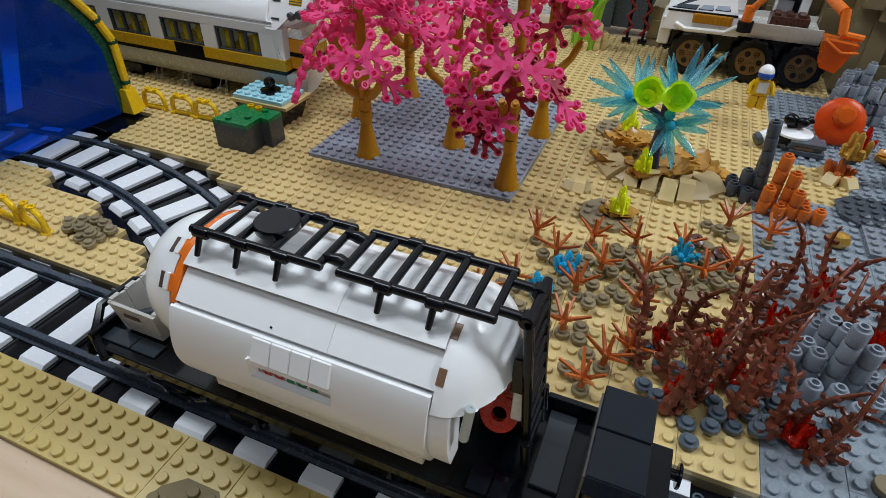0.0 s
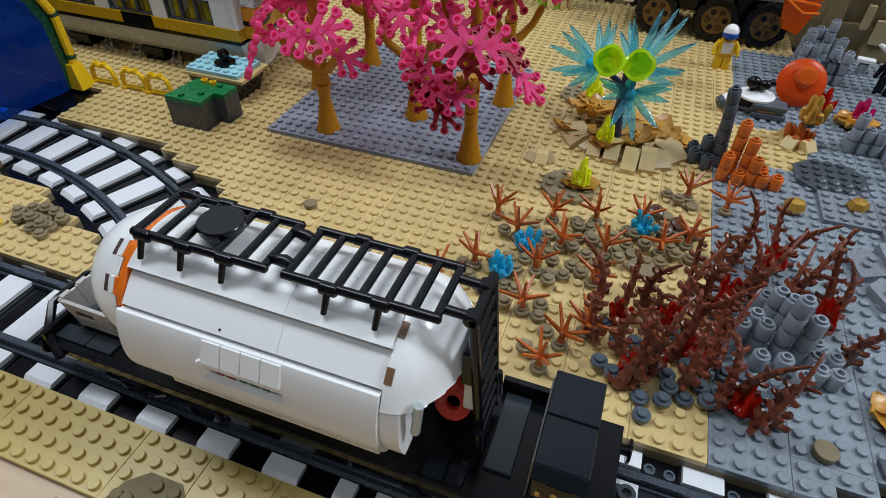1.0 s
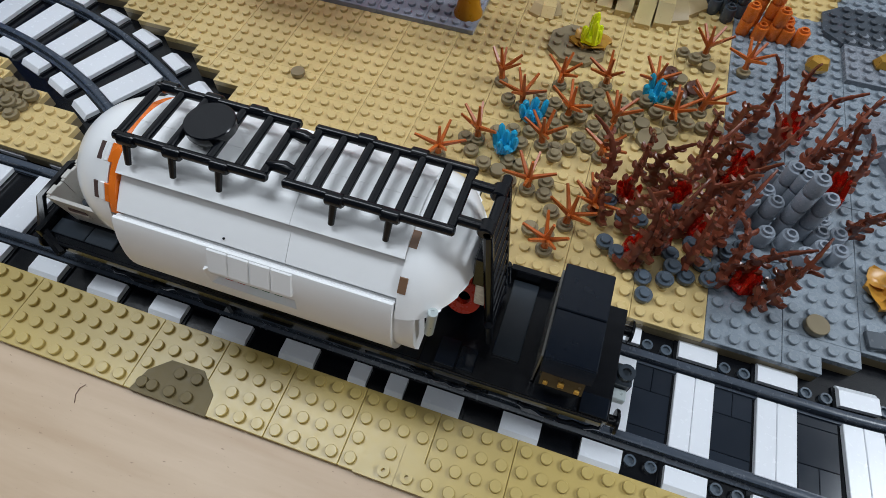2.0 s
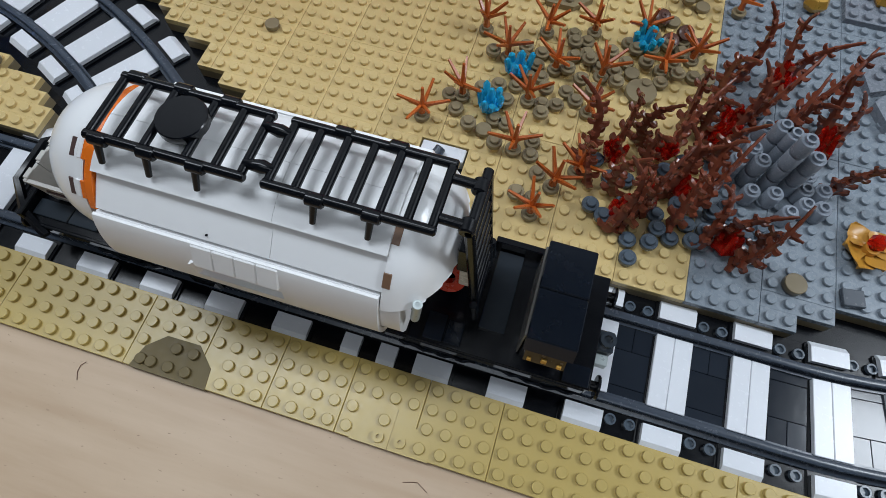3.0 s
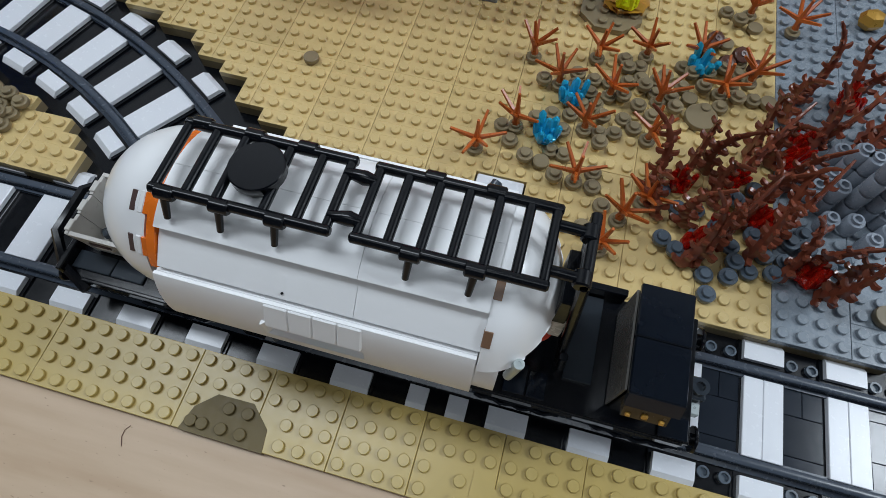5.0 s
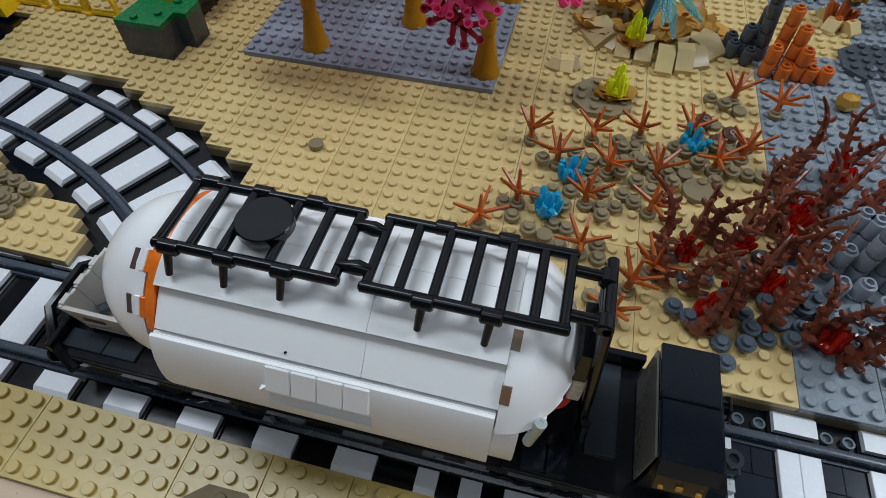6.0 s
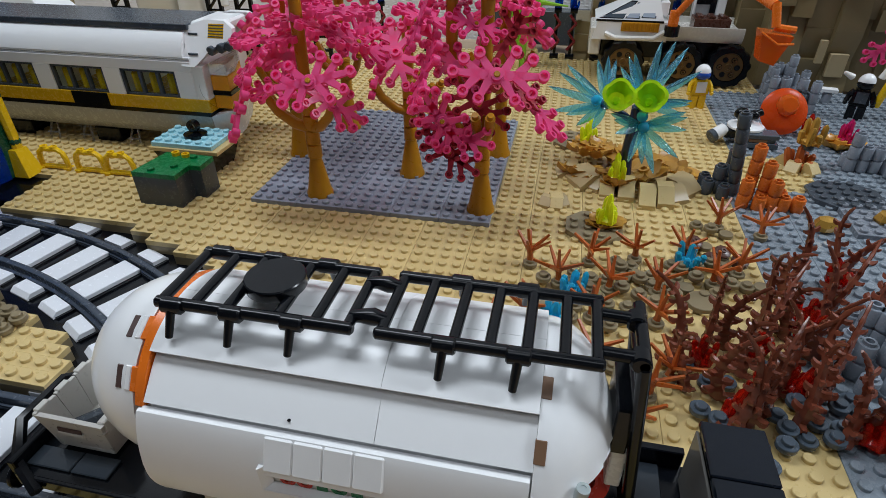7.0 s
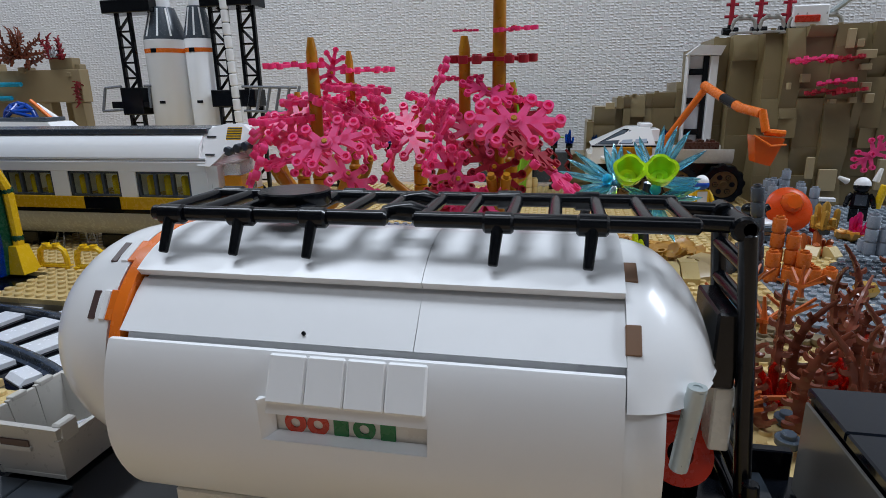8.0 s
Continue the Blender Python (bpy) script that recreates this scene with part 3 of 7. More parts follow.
def tanker():
    w = thing("tank_wagon", "white toy tank wagon with black roof rack on a black chassis", "train wagon", place(0, -4, 0))
    # tank
    tank = part("tank", Geo().along([(y * 0.965, 7.25 + (z - 7) * 0.965) for y, z in arc_pts(3.62, 0, 350, 35)], -26.3, -15.2), "panel_white", w, "glossy white tank of bent panels")
    for a, b in ((-26.45, -18.82), (-18.805, -14.21)):
        for a0, a1 in ((55, 89.9), (90.1, 125)):
            part("upper_shell", shell(arc_pts(4.0, a0, a1, 6), a, b), "panel_white", tank)
    for s, name in ((-1, "front"), (1, "rear")):
        edge = [(s * 2.12, 10.02), (s * 2.5, 9.72), (s * 3.26, 8.98)]
        for a, b in ((-26.4, -18.82), (-18.80, -14.21)):
            part("side_panel", shell(edge if s > 0 else edge[::-1], a, b), "panel_white", tank)
        skirt = [(s * 3.34, 8.5), (s * 3.40, 8.87), (s * 3.53, 8.87), (s * 3.62, 8.73), (s * 3.79, 8.3), (s * 3.93, 7.85), (s * 4.02, 7.4), (s * 4.08, 6.95), (s * 4.09, 6.5), (s * 4.06, 6.2), (s * 3.98, 5.85), (s * 3.86, 5.5), (s * 3.7, 5.15), (s * 3.5, 4.82), (s * 3.28, 4.55), (s * 3.05, 4.35)]
        inner = [(s * 3.6, 8.0), (s * 3.8, 7.2), (s * 3.82, 6.4), (s * 3.6, 5.5), (s * 3.3, 4.8)]
        ring = inner + [(s * 2.5, 4.8), (s * 2.5, 8.14), (s * 3.5, 8.14)]
        part("inner_skirt", Geo().along(ring if s > 0 else ring[::-1], -14.4, -13.4), "panel_white", tank)
        if s > 0:
            part("skirt_panel", shell(skirt, -26.5, -14.25), "panel_white", tank)
        else:  # the front skirt has a recess for the name plate
            g = shell(skirt[::-1], -26.5, -22.3).join(shell(skirt[::-1], -18.35, -14.25))
            upper = skirt[:6] + [(s * 4.0, 7.52)]
            g.join(shell(upper[::-1], -22.3, -18.35))
            lower = [(s * 4.08, 6.88)] + skirt[8:]
            part("skirt_panel", g.join(shell(lower[::-1], -22.3, -18.35)), "panel_white", tank)
        part("skirt_foot", Geo().box(-25.6, s * 2.95 - 0.25, 3.75, -14.7, s * 2.95 + 0.25, 4.4, 0.04), "aged_white", tank)
    core = Geo().along([(y * 0.925, 7.25 + max(0.0, z - 7) * 0.925) for y, z in arc_pts(3.7, 0, 180, 20)], -15.3, -14.19)
    part("core_end", core, "panel_white", tank)
    # domed ends
    for x, rx, r, z, side in ((-26.9, 3.45, 3.4, 7.55, -1), (-14.2, 2.5, 3.84, 7.0, 1)):
        m = turn(x, 0, z, ry=side * 90) @ Matrix.Diagonal((r, r, rx, 1))
        g = Geo().ball(0, 0, 0, 1, 1, 1, 48, 18, 0, 90, m)
        if side > 0:  # the right dome is flat underneath
            g.v = [(px, py, max(pz, 8.15)) for px, py, pz in g.v]
            g.f = [f for f in g.f if any(g.v[k][2] > 8.16 for k in f)]
        part("dome_end", g, "white", tank)
    ring = Geo().along([(0, 7.55)] + [(y * 0.91, 7.55 + (z - 7) * 0.91) for y, z in arc_pts(3.8, 20, 160, 28)], -26.78, -26.46)
    part("orange_band", ring, "orange", tank, "orange ring round the tank")
    # brown slots in both domes, with a white tooth and a notch in the band beside the left ones
    for a in (118, 146):
        m = turn(0, 0, 7.55) @ Matrix.Rotation(radians(a - 90), 4, "X")
        part("slot", Geo().box(-27.58, -0.38, 3.0, -27.36, 0.38, 3.365, 0.02, m), "slot_dark", tank, "small brown slot")
        part("tooth", Geo().box(-27.24, -0.40, 3.0, -27.02, 0.40, 3.405, 0.03, m), "white", tank)
        part("band_notch", Geo().box(-27.0, -0.40, 3.0, -26.77, 0.40, 3.44, 0.02, m), "orange", tank)
    for a in (113, 140):
        m = turn(0, 0, 7) @ Matrix.Rotation(radians(a - 90), 4, "X")
        part("slot", Geo().box(-14.23, -0.34, 3.3, -13.9, 0.34, 3.842, 0.02, m), "slot_brown", tank, "small brown slot")
    # hatch tiles and the recessed name plate under them
    for k in range(4):
        x = -22.15 + 0.945 * k
        m = turn(0, -3.80, 8.33, rx=-25)
        part("hatch_tile", Geo().box(x, -0.05, -0.57, x + 0.925, 0.14, 0.56, 0.05, m), "panel_white", tank)
    part("recess_cheek", Geo().prism([(-22.34, -4.09), (-22.3, -4.09), (-22.02, -3.82), (-22.34, -3.82)], 6.88, 7.9), "panel_white", tank)
    part("recess_sill", Geo().along([(-4.085, 6.86), (-3.8, 6.86), (-3.8, 7.0)], -22.3, -18.35), "panel_white", tank)
    part("plate_backing", Geo().box(-22.3, -3.78, 6.8, -18.35, -3.6, 8.0, 0.02), "aged_white", tank)
    for k in range(5):
        x = -21.55 + 0.56 * k
        m = turn(x, -3.785, 7.22, rx=90)
        colour = "red" if k < 2 else "green"
        g = Geo()
        if k in (0, 1, 3):
            g.lathe(((0.27, -0.02), (0.27, 0.03), (0.12, 0.03), (0.12, -0.02)), n=16, m=m)
        else:
            g.box(-0.18, -0.27, -0.02, 0.18, 0.27, 0.03, 0.02, m)
        part("name_bar", g, colour, tank, "red or green plain shape")
    part("pin_hole", Geo().lathe(((0.05, 0), (0.05, 0.05)), n=10, m=turn(-21.5, -3.09, 9.15, rx=45)), "black", tank)
    # silver valve and its red wheel at the end of the tank
    part("valve", Geo().rod((-12.78, -3.2, 8.6), (-12.98, -3.15, 6.6), 0.2, 12, b=0.03).hollow(-12.78, -3.2, 8.58, 0.2, 0.05, 0.1), "steel", w, "grey valve cylinder")
    m = turn(-12.3, -0.3, 5.1, rx=58)
    part("red_plate", Geo().lathe(((0.34, -0.2), (0.84, -0.2), (0.84, 0.2), (0.34, 0.2), (0.34, -0.2)), n=24, m=m, cap0=False, cap1=False), "red", w, "red rounded plate with a hole")
    part("red_bracket", Geo().box(-13.0, 0.0, 5.5, -11.4, 0.8, 6.05, 0.06), "red", w)
    part("end_frame", Geo().box(-13.5, 0.8, 2.5, -11.4, 1.8, 5.6, 0.06).box(-11.9, -0.9, 7.4, -11.35, 1.3, 9.4, 0.06), "black", w)
    part("end_wall", Geo().box(-11.75, -0.8, 5.6, -11.25, 1.4, 7.4, 0.05), "aged_white", w)
    # roof rack
    z = 11.62
    rack_frame(-26.4, -19.85, (-26.22, -25.1, -24.0, -22.3, -21.1, -20.05), w, "black", z)
    rack_frame(-19.2, -12.6, (-19.0, -17.95, -16.85, -15.8, -14.75, -13.7, -12.8), w, "black", z)
    for s in (-1, 1):
        part("rack_hook", Geo().tube([(-20.1, s * 0.86, z), (-19.8, s * 0.86, z + 0.06), (-19.4, s * 0.82, z + 0.06), (-19.0, s * 0.82, z)], [0.2, 0.22, 0.28, 0.2], 10), "black", w, "rounded black hook between the rack halves")
    part("round_cover", Geo().lathe(((0.98, 0), (1.0, 0.03), (1.0, 0.36), (0.96, 0.4)), n=28).lathe(((0.45, -0.35), (0.45, 0)), n=14), "black", w, "black round tile", place(-23.0, 0.1, z + 0.02))
    for x in (-25.75, -23.75, -21.75, -17.1, -14.95):
        for s in (-1, 1):
            g = Geo().rod((x - 0.36, s * 1.5, z - 0.02), (x + 0.36, s * 1.5, z - 0.02), 0.27, 12, b=0.06)
            g.rod((x, s * 1.62, z - 0.05), (x - 0.08, s * 2.0, z - 0.95), 0.15, 12, 0.12, b=0.03)
            part("rack_foot", g, "black", w)
    # end ladder that hangs down from the rack
    lad = part("end_ladder", Geo().rod((-11.5, -1.15, 11.5), (-11.5, 1.65, 11.5), 0.2, 12, b=0.04), "black", w, "black ladder at the tank end")
    for y in (-0.85, 0.85):
        part("ladder_arm", Geo().rod((-12.7, y, 11.58), (-11.5, y, 11.54), 0.2, 12, b=0.05).rod((-11.62, y - 0.3, 11.5), (-11.62, y + 0.3, 11.5), 0.3, 14, b=0.06), "black", lad)
    top, foot = Vector((-11.5, 0, 11.4)), Vector((-10.75, 0, 3.2))
    for y in (-1.0, 1.5):
        part("ladder_side", Geo().rod(top + Vector((0, y, 0)), foot + Vector((0, y, 0)), 0.21, 10, b=0.05), "black", lad)
    for k in range(8):
        p = top.lerp(foot, 0.1 + 0.115 * k)
        part("rung", Geo().rod((p.x, -1.0, p.z), (p.x, 1.5, p.z), 0.19, 10), "black", lad)
    for y in (-1.4, 1.9):
        part("ladder_bracket", Geo().rod((-10.7, y, 3.6), (-10.85, y, 5.2), 0.2, 10, b=0.04).rod((-10.8, y, 4.6), (-10.9, y * 0.75, 4.6), 0.16, 8), "black", lad)
    # chassis
    ch = part("chassis", Geo().box(-35.0, -2.9, 1.5, -4.6, 2.9, 2.3, 0.06), "gloss_black", w, "black wagon underframe")
    for s in (-1, 1):
        part("side_sill", Geo().box(-34.6, s * 2.92 - 0.1, 1.75, -4.8, s * 2.92 + 0.1, 2.35, 0.05), "gloss_black", ch)
        part("side_step", Geo().box(-23.5, s * 2.65 - 0.12, 0.6, -16.5, s * 2.65 + 0.12, 1.5, 0.04), "black", ch)
        for x in (-29.5, -25.0, -12.0, -7.5):
            part("wheel", Geo().lathe(((1.05, -0.2), (1.05, 0.2)), n=24, m=turn(x, s * 2.32, 0.75, rx=90)), "black", ch)
            part("axle_box", Geo().box(x - 0.9, s * 2.75 - 0.22, 0.3, x + 0.9, s * 2.75 + 0.22, 1.35, 0.12), "deck_black", ch)
        for x0 in (-31.0, -14.0, -8.6):
            part("brake_chain", Geo().tube([(x0 + 0.3 * k, s * (2.98 + 0.06 * math.sin(k * 1.9)), 1.45 - 0.55 * math.sin(math.pi * k / 13)) for k in range(14)], 0.12, 6), "deck_black", ch, "drooping black brake chain")
    # tiled footplate and cab block
    part("footplate", Geo().box(-13.6, -2.95, 2.3, -4.6, 2.95, 2.5, 0.03), "black", w)
    part("deck_tile", Geo().box(-10.4, -1.55, 2.5, -9.1, 2.7, 2.72, 0.04), "deck_tile", w)
    part("deck_tile", Geo().box(-12.9, -2.8, 2.5, -11.9, -1.4, 2.7, 0.04), "deck_black", w)
    part("deck_tile", Geo().box(-11.85, -2.8, 2.5, -11.0, -1.6, 2.7, 0.04), "deck_black", w)
    part("deck_tile", Geo().box(-34.7, -2.45, 2.3, -32.65, -1.5, 2.45, 0.04), "deck_tile", w)
    part("deck_tile", Geo().box(-32.6, -2.45, 2.3, -30.9, -1.5, 2.45, 0.04), "deck_tile", w)
    part("rear_wall", Geo().box(-10.7, 2.75, 2.3, -8.2, 3.1, 3.5, 0.04), "black", w)
    cab = part("cab_block", Geo().box(-8.2, -2.3, 2.4, -6.1, 2.3, 5.7, 0.05), "black", w, "black control block")
    part("cab_top", Geo().box(-8.28, 0.02, 5.7, -6.05, 2.38, 6.0, 0.05), "deck_black", cab, "smooth near-black top tile")
    part("cab_top", Geo().box(-8.28, -2.38, 5.7, -6.05, -0.02, 6.0, 0.05), "deck_black", cab, "smooth near-black top tile")
    part("cab_lip", Geo().along([(-2.75, 5.35), (-2.3, 5.35), (-2.3, 5.95), (-2.4, 5.95)], -8.26, -6.07), "deck_black", cab)
    slope_panel = part("printed_panel", Geo().along([(-2.3, 5.3), (-2.4, 5.3), (-2.92, 4.38), (-2.88, 4.28), (-2.3, 4.28)], -8.1, -6.25), "panel_bronze", cab, "dull brass sloping console panel")
    out = Vector((0, -0.87, 0.49))
    for x, f, r in ((-7.85, 0.7, 0.09), (-7.2, 0.62, 0.12), (-6.5, 0.7, 0.1)):
        p = Vector((x, -2.4 - 0.62 * f, 5.3 - 1.1 * f))
        part("panel_lamp", Geo().box(-r * 1.1, -r, -0.03, r * 1.1, r, 0.1, 0.03, turn(p.x, p.y, p.z, rx=60)), "gold", slope_panel, "small yellow lamp")
    p = Vector((-7.1, -2.55, 5.03))
    part("panel_slot", Geo().box(-7.6, -0.1, -0.03, -6.5, 0.1, 0.02, 0.01, turn(0, p.y, p.z, rx=60)), "black", slope_panel)
    # grey face; the beige it reflects from the tan ground is put into its colour
    part("cab_lining", Geo().box(-8.36, -2.2, 2.6, -8.26, 2.2, 5.6, 0.02), "lining_grey_reflect", cab, "grey inner face, beige reflection put into its colour")
    part("step_tile", Geo().box(-6.0, -2.9, 2.5, -4.7, -1.9, 2.65, 0.04), "deck_black", w)
    for y in (-0.8, 0.8):
        part("side_lug", Geo().rod((-6.05, y, 3.9), (-5.8, y, 3.9), 0.45, 14, b=0.06), "black", cab)
    # ends: crate, buffers, couplings
    def panel(p0, p1, q1, q0, d):
        """A slanted wall from its four corners, thickened by d."""
        a = [Vector(p) for p in (p0, p1, q1, q0)]
        return Geo().add(a + [p + Vector(d) for p in a], [(0, 1, 2, 3), (7, 6, 5, 4), (0, 4, 5, 1), (1, 5, 6, 2), (2, 6, 7, 3), (3, 7, 4, 0)])

    crate = part("crate", Geo().box(-33.8, -1.35, 2.45, -31.3, 1.5, 2.65, 0.03), "bin_white", w, "white open bin with slanted sides")
    part("crate_side", panel((-33.9, -1.32, 2.45), (-31.3, -1.3, 2.45), (-31.0, -1.62, 4.5), (-34.2, -1.62, 4.55), (0, 0.2, 0)), "bin_white", crate)
    part("crate_side", panel((-33.9, 1.42, 2.45), (-31.3, 1.42, 2.45), (-31.0, 1.7, 4.5), (-34.2, 1.7, 4.55), (0, 0.2, 0)), "bin_white", crate)
    part("crate_side", panel((-31.3, -1.3, 2.45), (-31.3, 1.4, 2.45), (-31.0, 1.7, 4.1), (-31.0, -1.6, 4.1), (-0.18, 0, 0)), "bin_white", crate)
    part("crate_lug", Geo().box(-31.35, -1.45, 3.9, -31.0, -0.75, 4.6, 0.06), "bin_white", crate)
    for k in range(3):
        y = -1.6 + 1.1 * k
        part("crate_side", panel((-33.9, y * 0.85, 2.45), (-33.9, (y + 1.1) * 0.85, 2.45), (-34.2, y + 1.08, 4.55), (-34.2, y + 0.02, 4.6), (0.16, 0, 0)), "bin_white", crate)
        part("crate_rib", Geo().box(-34.28, y + 0.15, 4.5, -34.0, y + 0.75, 4.68, 0.03), "bin_white", crate)
    part("crate_slot", Geo().box(-33.3, -1.60, 3.76, -32.2, -1.545, 4.0, 0.01), "slot_dark", crate, "dark slot in the bin's side")
    part("crate_slot_lip", Geo().box(-33.35, -1.62, 3.6, -32.15, -1.5, 3.76, 0.02), "bin_white", crate)
    part("crate_load", Geo().rod((-33.6, -0.6, 2.9), (-31.6, 1.0, 3.3), 0.3, 8), "dark_grey", crate, "dark grey rod in the bin")
    part("end_rail", Geo().tube([(-33.6, -3.3, 2.0), (-34.95, -2.55, 2.6), (-35.65, -1.2, 3.4), (-35.65, 1.2, 3.4), (-34.95, 2.55, 2.6), (-33.6, 3.3, 2.0)], 0.26, 6), "black", w)
    part("end_sheet", Geo().box(-35.0, -2.9, 2.3, -34.7, 2.9, 3.0, 0.05), "black", w)
    for s in (-1, 1):
        for x, d in ((-4.6, 1), (-35.0, -1)):
            part("buffer", Geo().rod((x, s * 2.4, 1.4), (x + d * 0.5, s * 2.4, 1.4), 0.28, 12).rod((x + d * 0.45, s * 2.4, 1.4), (x + d * 0.62, s * 2.4, 1.4), 0.62, 18, b=0.04), "black", w)
    part("coupling", Geo().box(-4.7, -0.55, 0.5, -3.6, 0.55, 1.5, 0.08).hollow(-4.0, 0.0, 1.5, 0.42, 0.35, 0.22, 14), "deck_tile", w, "near-black magnetic coupling")
    part("coupling_clip", Geo().box(-4.4, -1.2, 0.6, -3.7, -0.6, 1.1, 0.06), "steel", w)


tanker()


# ---- small shared pieces ----
ROUND_PLATE = Geo().lathe(((0.4, 0), (0.4, 0.1), (0.49, 0.1), (0.5, 0.13), (0.5, 0.37), (0.47, 0.4)), n=18).stud(0, 0, 0.4, 14).mesh("round_plate")
ROUND_TILE = Geo().lathe(((0.4, 0), (0.4, 0.1), (0.49, 0.1), (0.5, 0.13), (0.5, 0.37), (0.47, 0.4)), n=18).mesh("round_tile")
BIG_ROUND_TILE = Geo().lathe(((0.97, 0), (1.0, 0.03), (1.0, 0.37), (0.97, 0.4)), n=24).mesh("round_tile")
PIPE = Geo().lathe(((0.42, 0), (0.42, 0.16), (0.5, 0.18), (0.5, 1.16), (0.47, 1.2), (0.32, 1.2), (0.32, 1.4), (0.2, 1.4), (0.2, 1.1)), n=18).mesh("pipe_brick")


def scatter_rounds(name, mesh, material, label, spots, group):
    first = None
    for u, v, z in spots:
        if first is None:
            first = solid(name, mesh, material, label, "round plate", place(u, v, z), group)
        else:
            copy_thing(first, place(u, v, z, rz=37 * u))


def pipe_stack(name, label, u, v, h, material, lean=(0, 0), group=""):
    """Round bricks stacked to about height h."""
    t = thing(name, label, "pipe", place(u, v, 0, lean[0], lean[1]), group)
    n = max(1, round(h / 1.2))
    me = PIPE if material not in PIPES else PIPES[material]
    if material not in PIPES:
        PIPES[material] = me = PIPE.copy()
    for k in range(n):
        part("pipe_brick", me, material, t, m=place(0, 0, (h - 1.2 * n) * 0 + 1.2 * k, rz=20 * k))
    return t


PIPES = {}


# ---- undersea trees ----
def leaf_spray():
    """A flat sprig: a spine with forked arms, each ending in a hollow knob, and a peg through its hub."""
    g = Geo()

    def arm(p, q, w0, w1):
        d = (Vector(q) - Vector(p)).normalized()
        nx, ny = -d.y, d.x
        low = [(p[0] - nx * w0, p[1] - ny * w0), (q[0] - nx * w1, q[1] - ny * w1), (q[0] + nx * w1, q[1] + ny * w1), (p[0] + nx * w0, p[1] + ny * w0)]
        at = len(g.v)
        g.add([(x, y, -0.13) for x, y in low] + [(x * 0.995, y * 0.995, 0.13) for x, y in low], [(3, 2, 1, 0), (4, 5, 6, 7), (0, 1, 5, 4), (1, 2, 6, 5), (2, 3, 7, 6), (3, 0, 4, 7)])
        g.f.append((at, at + 3, 0))
        g.f.append((at + 1, at + 2, at + 8))

    g.lathe(((0.50, -0.15), (0.54, 0), (0.50, 0.15), (0.36, 0.16), (0.36, 0.36), (0.2, 0.36), (0.2, 0.1)), n=14)
    knob = ((0.28, -0.26), (0.34, -0.2), (0.34, 0.26), (0.2, 0.26), (0.2, 0.0))
    for s, k in ((1, 1.0), (-1, 0.94)):
        tip = (s * 2.75 * k, 0.12)
        arm((0, 0), tip, 0.34, 0.16)
        g.lathe(knob, *tip, 0, 12)
        for root, end in ((1.15, (2.05, 1.08)), (1.1, (2.1, -0.95)), (0.3, (1.05, 1.5)), (0.25, (1.15, -1.38))):
            e = (s * end[0] * k, s * end[1] * k)
            arm((s * root * k, 0.04), e, 0.29, 0.16)
            g.lathe(knob, *e, 0, 12)
    return g.mesh("leaf_spray")


HUB_PEG = Geo().lathe(((0.19, 0.1), (0.19, 0.4), (0.15, 0.44)), n=10).mesh("hub_peg")
LEAF = leaf_spray()
LEAF_DARK = LEAF.copy()


def limb(pts):
    g = Geo().tube(pts, [0.42, 0.4, 0.36, 0.36][: len(pts)], 10)
    g.rod(pts[-1], Vector(pts[-1]) + (Vector(pts[-1]) - Vector(pts[-2])).normalized() * 0.3, 0.24, 10)
    return g


